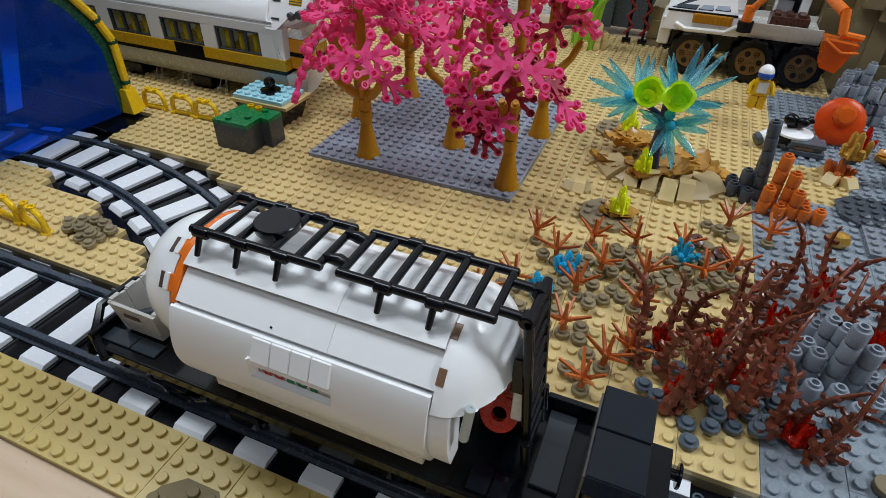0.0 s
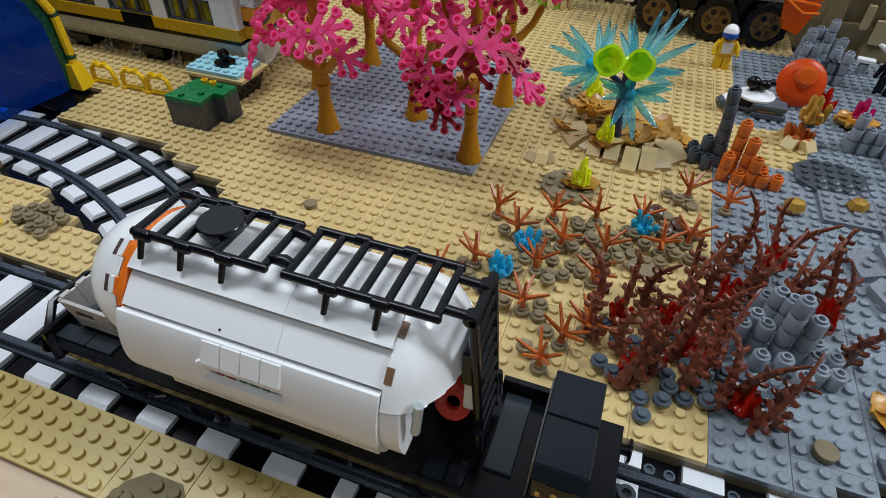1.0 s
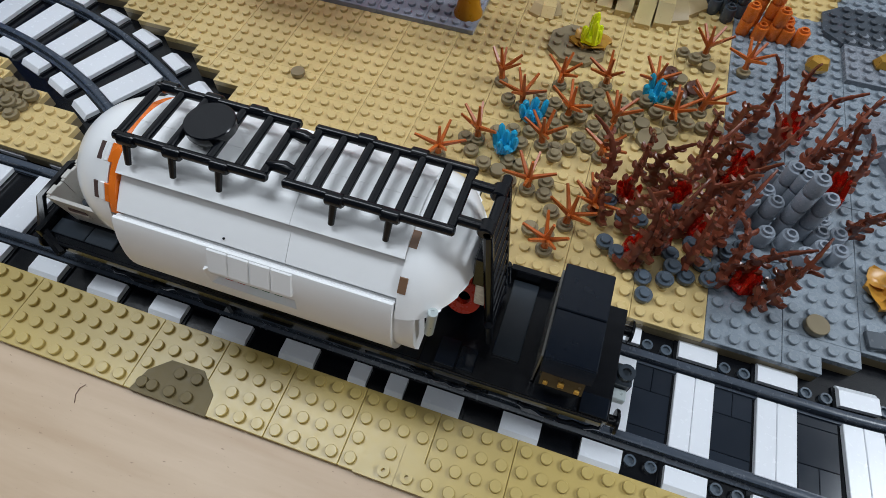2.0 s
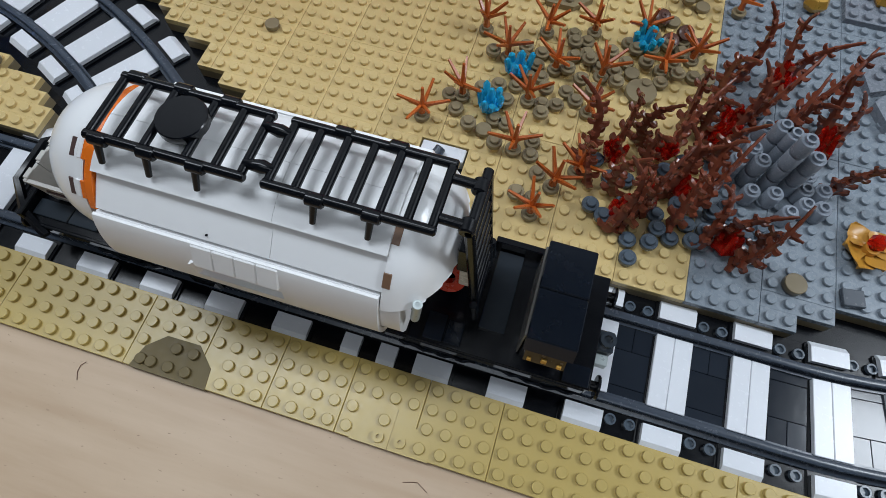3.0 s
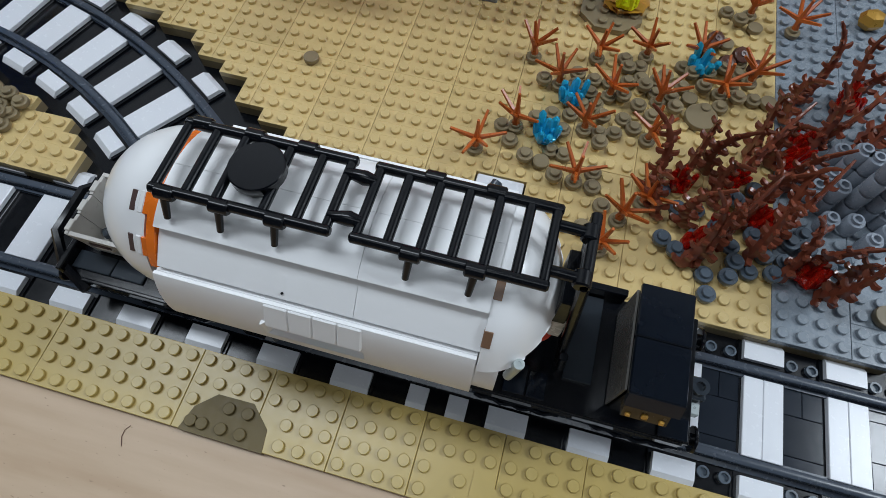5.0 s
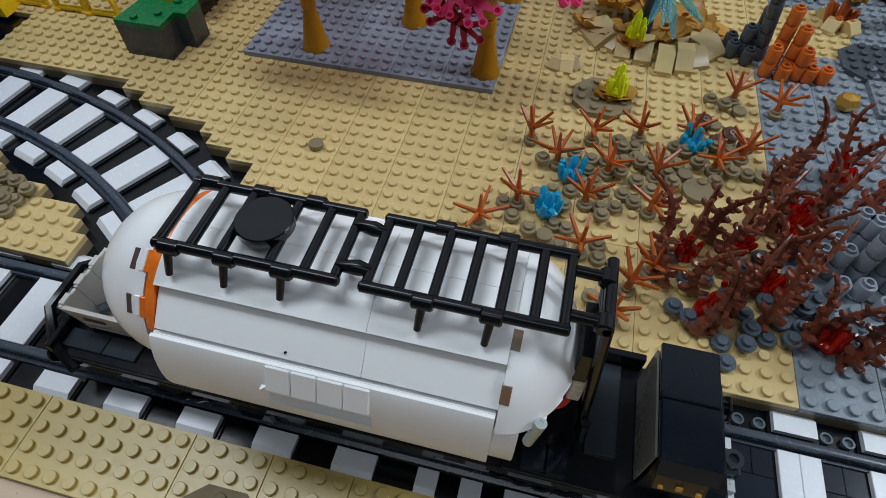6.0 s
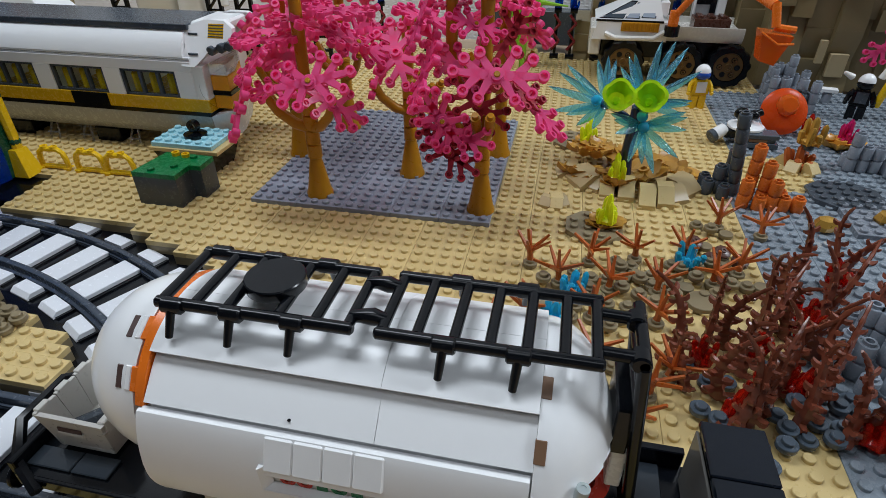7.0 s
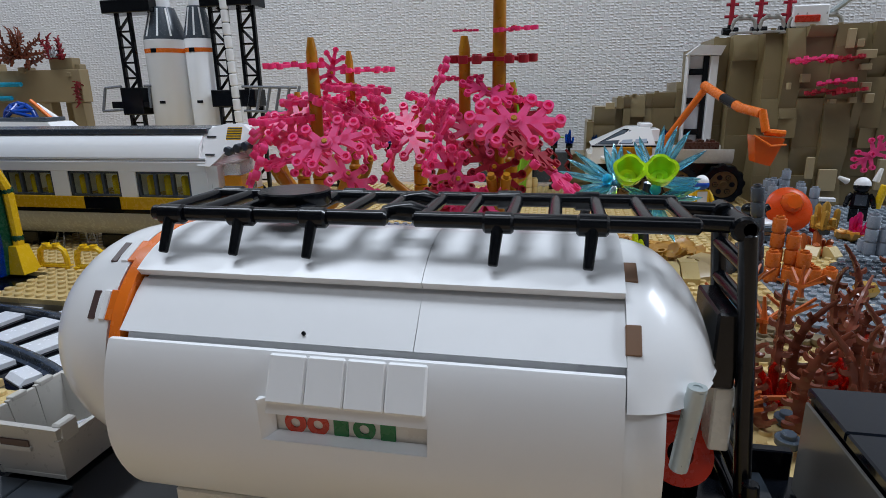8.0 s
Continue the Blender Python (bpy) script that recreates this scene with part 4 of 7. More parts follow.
def tree(u, v, z, top, fork, crown, leaves, dark, seed, label, sprigs=(), side=None, crowned=True):
    """crown: middle height, half height and radius of the spread of sprigs."""
    rnd = random.Random(seed)
    t = thing("coral_tree", label, "tree", place(u, v, z), "pink coral trees")
    part("trunk_base", Geo().lathe(((1.12, 0), (1.12, 0.18), (0.98, 0.45), (0.55, 2.9), (0.5, 3.1), (0.5, 3.3)), n=20), "bark", t)
    h = 3.3
    seg = Geo().lathe(((0.46, 0), (0.57, 0.06), (0.57, 1.1), (0.46, 1.17)), n=16).mesh("trunk_ring")
    while h < fork + 1.0:
        part("trunk_ring", seg, "bark", t, m=place(0, 0, h))
        h += 1.2
    spire = Geo().lathe(((0.6, 0), (0.6, 0.3), (0.42, 0.5), (0.48, (top - h) * 0.5), (0.4, top - h - 1.0), (0.22, top - h)), n=14)
    part("spire", spire, "bark", t, m=place(0, 0, h))
    mid, half, rad = crown
    for k in range(3):
        a = rnd.uniform(0, 6.28) if k else radians(rnd.uniform(170, 215))
        d = Vector((math.cos(a), math.sin(a), 0))
        p0 = Vector((0, 0, fork - 0.3))
        part("limb", limb([p0, p0 + d * 1.2 + Vector((0, 0, 0.5)), p0 + d * 2.3 + Vector((0, 0, 1.5)), p0 + d * 3.0 + Vector((0, 0, 2.8))]), "bark", t)
    if side:
        part("side_spire", Geo().tube([(0, 0, fork + 2.4), (side[0] * 0.7, 0, fork + 4.0), (side[0], 0, fork + 5.6), (side[0], 0, side[1] - 0.8), (side[0], 0, side[1])], [0.45, 0.45, 0.42, 0.4, 0.24], 10), "bark", t)
    for hub, along, facing, isdark, size in sprigs:
        ax = Vector(along).normalized()
        az = (Vector(facing) - ax * ax.dot(Vector(facing))).normalized()
        m = Matrix.Translation((Vector(hub) - Vector((u, v, z))) * K) @ Matrix((ax, az.cross(ax), az)).transposed().to_4x4() @ Matrix.Scale(size, 4)
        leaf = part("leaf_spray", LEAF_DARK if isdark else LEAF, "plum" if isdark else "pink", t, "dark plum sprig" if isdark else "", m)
        part("hub_peg", HUB_PEG, "bark", leaf)
    for k in range(leaves):
        a = 2.399963 * k + rnd.uniform(-0.3, 0.3)
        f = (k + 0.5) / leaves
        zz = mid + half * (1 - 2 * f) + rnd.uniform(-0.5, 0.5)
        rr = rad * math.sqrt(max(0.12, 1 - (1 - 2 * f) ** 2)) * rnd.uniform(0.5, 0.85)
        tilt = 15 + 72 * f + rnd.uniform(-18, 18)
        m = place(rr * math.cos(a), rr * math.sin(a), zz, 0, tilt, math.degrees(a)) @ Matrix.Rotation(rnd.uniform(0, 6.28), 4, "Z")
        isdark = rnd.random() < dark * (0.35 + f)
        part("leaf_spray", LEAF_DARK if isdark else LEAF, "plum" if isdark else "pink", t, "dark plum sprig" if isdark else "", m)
    zz = mid + half
    while crowned and zz < top - 1.2:  # level sprigs up the spire
        a = rnd.uniform(0, 360)
        isdark = rnd.random() < dark
        part("leaf_spray", LEAF_DARK if isdark else LEAF, "plum" if isdark else "pink", t, "dark plum sprig" if isdark else "", place(1.7 * math.cos(radians(a)), 1.7 * math.sin(radians(a)), zz, rnd.uniform(-5, 5), rnd.uniform(-5, 5), a, 0.9))
        zz += rnd.uniform(1.7, 2.4)
    return t


def grove():
    base = thing("grove_plate", "greyish lavender studded plate under the trees", "base plate", kind="structure")
    for a in range(-39, -19, 4):
        for b in range(20, 42, 11):
            part("plate", plate_mesh(4, 11, "purple_grey"), "purple_grey", base, m=place(a, b, 0.4))
    front, up = (0, -0.8, 0.6), (0, -0.1, 1)
    tree(-33.6, 22, 0.4, 18.2, 6.0, (12.2, 1.6, 4.2), 2, 0.03, 11, "pink-leaved coral tree with ochre brown trunk", (
        ((-30.8, 16.8, 11.5), (3.0, 0.9, 0.6), front, 0, 1.02), ((-34.4, 18.8, 10.2), (2.6, 0.2, 0.3), (-0.2, -0.4, 0.9), 0, 0.75),
        ((-30.7, 19.8, 9.0), (2.2, 1.2, -1.8), (0.3, -0.6, 0.8), 0, 0.95), ((-36.9, 17.9, 9.0), (-2.5, 0.9, -4.2), (-0.85, -0.5, 0.35), 0, 1.0),
        ((-36.2, 19.2, 11.6), (-1.2, 1.0, -0.6), (-0.4, -0.5, 0.8), 0, 0.8), ((-34.8, 21.6, 16.7), (-1, -0.2, 0), up, 0, 0.75),
        ((-35.9, 21.2, 12.9), (-1, -0.1, -0.05), up, 0, 0.85), ((-30.3, 21.6, 15.0), (1, 0.1, -0.08), up, 0, 0.85),
        ((-32.6, 23.0, 16.2), (0.3, 0.1, 1), (0.5, -0.8, 0), 0, 0.6), ((-29.4, 22.4, 12.6), (1, 0.5, -0.6), (0.2, -0.4, 0.9), 0, 0.95),
        ((-34.2, 23.4, 14.2), (0.6, 1, 0.1), up, 0, 0.9)), crowned=False)
    tree(-20, 22, 0.4, 24.0, 6.2, (12.0, 1.4, 3.4), 0, 0.25, 5, "pink and plum coral tree with ochre brown trunk", (
        ((-18.5, 15.9, 12.9), (5.8, 0.9, -0.3), front, 0, 1.0), ((-22.3, 17.9, 9.2), (2.7, 1.2, -4.4), front, 0, 0.9),
        ((-21.4, 19.0, 7.7), (2.6, -0.4, -0.5), front, 0, 0.9), ((-21.9, 18.8, 6.5), (2.0, -0.6, -1.2), front, 1, 0.85),
        ((-22.8, 20.8, 7.4), (2.4, 0.4, -0.4), (0, -0.5, 0.85), 1, 0.85), ((-20.2, 20.2, 9.6), (1.6, 0.2, -1.4), front, 1, 0.9),
        ((-17.8, 20.6, 10.8), (1.6, 0.8, -1.0), (0.2, -0.5, 0.85), 1, 0.85), ((-16.3, 20.8, 9.3), (2.0, -0.5, -1.75), (0.7, -0.2, 0.7), 0, 0.95),
        ((-23.8, 19.6, 11.6), (0.6, 0.8, 2.0), (-0.9, -0.5, 0.2), 0, 0.95), ((-24.3, 20.8, 14.7), (1.0, 0.3, 2.4), (-0.9, -0.35, 0.3), 0, 0.8),
        ((-21.2, 21.0, 11.8), (2.0, 0.2, -0.6), front, 0, 0.9), ((-20.5, 22.0, 16.8), (1, 0.1, 0), up, 1, 1.0),
        ((-19.0, 21.6, 18.6), (1, -0.4, 0), up, 0, 0.55), ((-22.4, 22.4, 18.7), (1, 0.2, 0), up, 0, 0.3),
        ((-20.6, 20.8, 14.6), (1, 0.2, -0.3), (0.2, -0.6, 0.8), 0, 0.7), ((-22.6, 22.2, 15.6), (1, 0.3, 0.05), up, 0, 0.5),
        ((-20.4, 22.3, 21.0), (0.3, 1, 0), up, 0, 0.7)), (-2.4, 17.9), False)
    tree(-27.0, 27.2, 0.4, 14.0, 6.0, (11.4, 2.2, 4.8), 5, 0.15, 23, "pink coral tree with ochre brown trunk")
    tree(-20, 33.0, 0.4, 15.0, 6.4, (11.8, 2.4, 4.0), 5, 0.3, 31, "pink coral tree with ochre brown trunk")
    tree(-38.5, 29.4, 0.4, 14.5, 5.6, (11.8, 2.4, 4.8), 6, 0.05, 47, "pink coral tree with ochre brown trunk")
    tree(-36.2, 36.6, 0.4, 18.3, 5.6, (11.8, 2.4, 4.6), 6, 0.1, 53, "pink coral tree with ochre brown trunk")


grove()


# ---- spiky plant with green cups ----
def blade(length, width=0.8):
    n, verts, faces = 11, [], []
    for i in range(n):
        s = i / (n - 1)
        w = width * 0.5 * (0.3 + 0.7 * math.sin(math.pi * min(0.5, 1.2 * s))) * max(0.0, 1 - max(0.0, (s - 0.42) / 0.58) ** 1.9) ** 0.8 + 0.015
        bend = 0.35 * s * s
        verts += [(s * length, -w, bend), (s * length, 0, bend + 0.1 * (1 - 0.7 * s)), (s * length, w, bend), (s * length, 0, bend - 0.06)]
    for i in range(n - 1):
        for k in range(4):
            faces.append((i * 4 + k, i * 4 + (k + 1) % 4, (i + 1) * 4 + (k + 1) % 4, (i + 1) * 4 + k))
    faces += [(3, 2, 1, 0), tuple(range((n - 1) * 4, n * 4))]
    return Geo().add(verts, faces).ball(0.0, 0, 0, 0.42, 0.42, 0.25, 12, 6)


def spiky_plant():
    t = thing("spiky_plant", "clear blue spiky plant with neon green cups on golden leaves", "plant", place(0, 0, 0))
    part("stem", Geo().tube([(-8.7, 29.6, 0.4), (-8.75, 29.2, 1.6), (-8.85, 28.8, 3.2), (-8.8, 28.5, 5.4), (-8.8, 28.2, 7.5)], [0.75, 0.6, 0.5, 0.42, 0.4], 12), "stem_blue", t, "dark blue stem")
    part("stem_arm", Geo().tube([(-8.6, 28.4, 6.0), (-9.6, 28.7, 6.6), (-11.13, 28.8, 7.3)], 0.24, 10), "stem_blue", t, "dark blue stem")
    fans = (((-11.13, 28.8, 7.3), ((-14.23, 31.1, 9.29), (-15.43, 30.1, 7.89), (-14.97, 28.3, 6.66), (-13.18, 27.3, 5.97), (-12.05, 26.8, 5.89), (-12.05, 31.3, 9.7), (-10.75, 31.3, 9.75))),
            ((-8.31, 28.8, 7.55), ((-10.12, 31.0, 9.37), (-9.32, 31.0, 10.44), (-7.48, 31.8, 11.2), (-5.58, 31.9, 10.8), (-4.53, 30.9, 9.43), (-4.81, 30.4, 7.39), (-5.38, 29.0, 6.77))),
            ((-8.24, 27.3, 6.31), ((-10.82, 26.5, 7.3), (-10.34, 25.8, 6.06), (-9.11, 25.2, 4.22), (-7.26, 24.8, 3.65), (-5.76, 25.2, 4.81), (-5.39, 26.0, 6.63), (-5.58, 26.8, 7.67))))
    for hub, tips in fans:
        extra = [Vector(a).lerp(Vector(b), 0.5) + Vector((0.1, 0.5, 0.1)) for a, b in (tips[0:2], tips[2:4], tips[5:7])]
        for q in list(tips) + extra:
            p, q = Vector(hub), Vector(q)
            d = q - p
            ax = d.normalized()
            az = (Vector((0.05, -0.85, 0.5)) - ax * ax.dot(Vector((0.05, -0.85, 0.5)))).normalized()
            ay = az.cross(ax)
            m = Matrix.Translation(p * K) @ Matrix((ax, ay, az)).transposed().to_4x4()
            part("blade", blade(d.length * 1.08, 0.62), "clear_aqua", t, m=m)
    for x, tilt in ((-10.45, 5), (-8.1, -7)):
        cup = Geo().lathe(((0.5, -0.95), (0.88, -0.6), (1.12, 0.0), (1.22, 0.75), (0.96, 0.78), (0.88, 0.1), (0.7, -0.45), (0.3, -0.6)), n=32)
        lobed = []
        for i, (px, py, pz) in enumerate(cup.v):
            k = 1 + 0.1 * abs(math.cos(4 * math.pi * 2 * (i % 32) / 32 / 2)) * max(0.0, pz + 0.4)
            lobed.append((px * k, py * k, pz + 0.13 * (k - 1) / 0.1))
        cup.v = lobed
        c = part("cup", cup, "clear_neon", t, "neon green clear cup", place(x, 27.45, 8.3, 50, tilt, 0, 0.95))
        part("cup_eye", Geo().lathe(((0.3, 0), (0.3, 0.25), (0.2, 0.3)), n=8), "clear_neon", c, m=place(0, 0, -0.6))
        part("cup_stalk", Geo().rod((x, 27.9, 7.55), (max(-10.9, x - 0.2), 28.6, 7.2), 0.22, 10), "clear_neon", t)
    for x, y, z in ((-8.2, 26.85, 6.34), (-8.42, 27.05, 7.15), (-11.92, 28.5, 7.7)):
        part("node", Geo().ball(x, y, z, 0.44, 0.44, 0.44, 14, 8), "clear_cyan", t)


spiky_plant()


def ruffle(seed):
    """A curled leaf rosette."""
    rnd, g = random.Random(seed), Geo()
    for k in range(6):
        a = 60 * k + rnd.uniform(-12, 12)
        L = rnd.uniform(0.9, 1.35)
        verts, faces = [], []
        for i in range(5):
            s = i / 4
            w = 0.66 * math.sin(math.pi * (0.15 + 0.78 * s))
            z = 0.16 + 0.2 * s * s + 0.1 * math.sin(4 * s + k)
            verts += [(0.2 + s * L, -w, z + 0.1), (0.2 + s * L, 0, z - 0.02), (0.2 + s * L, w, z + 0.12), (0.2 + s * L, 0, z - 0.26)]
        for i in range(4):
            for q in range(4):
                faces.append((i * 4 + q, i * 4 + (q + 1) % 4, (i + 1) * 4 + (q + 1) % 4, (i + 1) * 4 + q))
        faces += [(3, 2, 1, 0), (16, 17, 18, 19)]
        g.add(verts, faces, Matrix.Rotation(radians(a), 4, "Z"))
    return g.hollow(0, 0, 0.05, 0.36, 0.4, 0.2, 12)


def crystal(seed, h=2.2, w=0.62, splay=6):
    """Upright six-sided columns of unequal height with blunt points."""
    rnd, g, feet = random.Random(seed), Geo(), [0]
    g.lathe(((w * 0.62, 0), (w * 0.66, h * 0.12), (w * 0.5, h * 0.2)), n=8)
    for k in range(7):
        a = 60 * k + rnd.uniform(-10, 10)
        r = w * rnd.uniform(0.45, 0.6) if k else 0
        hh = h * (1 if not k else rnd.uniform(0.42, 0.86))
        q = w * (0.2 if k else 0.24)
        m = turn(r * math.cos(radians(a)), r * math.sin(radians(a)), 0, rnd.uniform(-6, 6), rnd.uniform(-6, 6) + (splay - 6 if k else 0), a)
        feet.append(len(g.v))
        g.lathe(((q * 0.9, 0), (q, hh * 0.5), (q * 0.95, hh * 0.86), (q * 0.35, hh)), n=6, m=m)
    g.f.append(tuple(feet))
    return g


def slope(w, d, h):
    """A wedge whose top falls towards -y."""
    return Geo().along([(0, 0), (d, 0), (d, h), (d * 0.55, h), (0, h * 0.32)], 0, w)


def plant_bed():
    RUFFLE = [ruffle(s).mesh("leaf_rosette") for s in (1, 2, 3)]
    spots = ((-12.6, 30.2, 0.6, 1.3), (-11.5, 33.0, 1.6, 1.6), (-9.4, 28.2, 1.3, 1.4), (-7.0, 29.8, 1.3, 1.4), (-4.6, 31.9, 0.6, 1.4), (-5.4, 32.4, 0.8, 1.5), (-10.4, 33.6, 1.4, 1.4), (-7.8, 33.4, 1.0, 1.4), (-3.2, 31.6, 0.4, 1.2), (-11.6, 29.8, 0.5, 1.2))
    for k, (u, v, z, s) in enumerate(spots):
        solid("leaf_rosette", RUFFLE[k % 3], "amber_gold", "golden brown curled leaf rosette", "leaf", place(u, v, z * 0.8, 10 * (k % 3) - 10, 8, 50 * k, s), "golden rosettes round the spiky plant")
    rocks = ((-13.6, 29.6, 2.6, 2.2, 1.3, -58), (-10.7, 26.5, 1.2, 2.0, 1.3, 0), (-9.2, 26.3, 1.3, 2.1, 1.5, 0), (-7.6, 25.3, 1.3, 2.4, 1.3, -2), (-6.1, 25.7, 1.3, 2.2, 1.5, 3), (-3.6, 27.6, 2.2, 2.2, 1.3, 48), (-12.4, 28.2, 1.8, 1.9, 1.2, -30), (-9.5, 28.6, 3.0, 3.4, 1.0, 0), (-6.5, 27.6, 2.8, 3.6, 1.0, 0), (-4.9, 26.4, 1.6, 1.9, 1.2, 26), (-14.6, 31.6, 2.0, 2.0, 0.9, -80))
    for k, (u, v, w, d, h, r) in enumerate(rocks):
        solid("slope_brick", slope(w, d, h), "tan" if k in (1, 2, 3, 4, 8) else "rock_mid", "tan wedge-shaped rock brick", "rock", place(u, v, 0, rz=r), "rocks under the spiky plant")
    for u, v, r in ((-15.6, 24.1, -20), (-14.6, 23.7, 0), (-13.9, 24.0, 30)):
        solid("slope_brick", slope(1.0, 1.1, 0.8), "tan" if r == 0 else "rock_mid", "small tan wedge-shaped rock brick", "rock", place(u, v, 0, rz=r), "small rocks")
    solid("small_brick", Geo().box(0, 0, 0, 1.05, 0.9, 0.85, 0.04), "tan", "small tan brick between wedge rocks", "brick", place(-14.65, 24.3, 0.0, rz=4))
    for u, v, big in ((-11.15, 21.3, 2.1), (-12.9, 38.0, 2.1)):
        g = Geo().prism(oct_poly(big, big, 0.28), 0, 0.4)
        for i in (-1.5, -0.5, 0.5, 1.5):
            for j in (-1.5, -0.5, 0.5, 1.5):
                if abs(i) + abs(j) < 2.6:
                    g.stud(i, j, 0.4)
        solid("octagon_plate", g, "dark_tan", "dark tan octagonal studded plate", "plate", place(u, v, 0.02))
    for u, v, z, s in ((-10.35, 21.6, 0.4, 1.1), (-9.4, 28.0, 0.9, 1.0), (-11.6, 37.0, 0.4, 1.2)):
        solid("leaf_rosette", RUFFLE[0], "amber_gold", "golden leaf rosette under a crystal", "leaf", place(u, v, z, rz=20, s=s), "golden crystal rosettes")
        solid("crystal", crystal(int(v), 2.3, 1.15), "clear_yellow", "neon yellow clear crystal on a golden rosette", "crystal", place(u, v, z + 0.35, rz=30 * u), "neon yellow crystals")
    solid("leaf_rosette", RUFFLE[1], "gold", "golden leaf rosette on grey plates", "leaf", place(9.5, 6.0, 0.2, s=1.2))
    solid("gem", Geo().ball(0, 0, 0.5, 0.55, 0.5, 0.55, 6, 4), "clear_red", "clear red gem in a golden rosette", "gem", place(9.6, 6.2, 0.5))


plant_bed()


# ---- coral garden ----
def spider_coral(seed):
    """One moulded piece: a short stem whose six sides draw out into stiff spikes."""
    rnd, verts, faces = random.Random(seed), [], []
    rings = ((0.26, 0.0), (0.2, 0.55), (0.24, 0.8), (0.2, 1.04))
    for r, z in rings:
        verts += [(r * math.cos(math.pi * i / 3), r * math.sin(math.pi * i / 3), z) for i in range(6)]
    faces.append((5, 4, 3, 2, 1, 0))

    def spike(loop, d, length):
        d = d.normalized()
        mid = sum((Vector(verts[i]) for i in loop), Vector()) / len(loop)
        last = loop
        for f, w in ((0.35, 0.85), (1.0, 0.6)):
            start = len(verts)
            for i in loop:
                off = Vector(verts[i]) - mid
                off -= d * off.dot(d)
                off = off.normalized() * 0.155 * w
                verts.append(tuple(mid + d * length * f + off))
            ring = list(range(start, start + len(loop)))
            for k in range(len(loop)):
                j = (k + 1) % len(loop)
                faces.append((last[k], last[j], ring[j], ring[k]))
            last = ring
        faces.append(tuple(last))

    for k in range(3):
        for i in range(6):
            j = (i + 1) % 6
            quad = (k * 6 + i, k * 6 + j, (k + 1) * 6 + j, (k + 1) * 6 + i)
            if k == 2 and i != seed % 6:
                a, e = radians(60 * i + 30 + rnd.uniform(-14, 14)), radians(rnd.uniform(18, 52))
                spike(list(quad), Vector((math.cos(a) * math.cos(e), math.sin(a) * math.cos(e), math.sin(e))), rnd.uniform(1.35, 1.7))
            else:
                faces.append(quad)
    spike([18, 19, 20, 21, 22, 23], Vector((rnd.uniform(-0.15, 0.15), rnd.uniform(-0.1, 0.2), 1)), 1.35)
    return Geo().add(verts, faces).mesh("spider_coral")


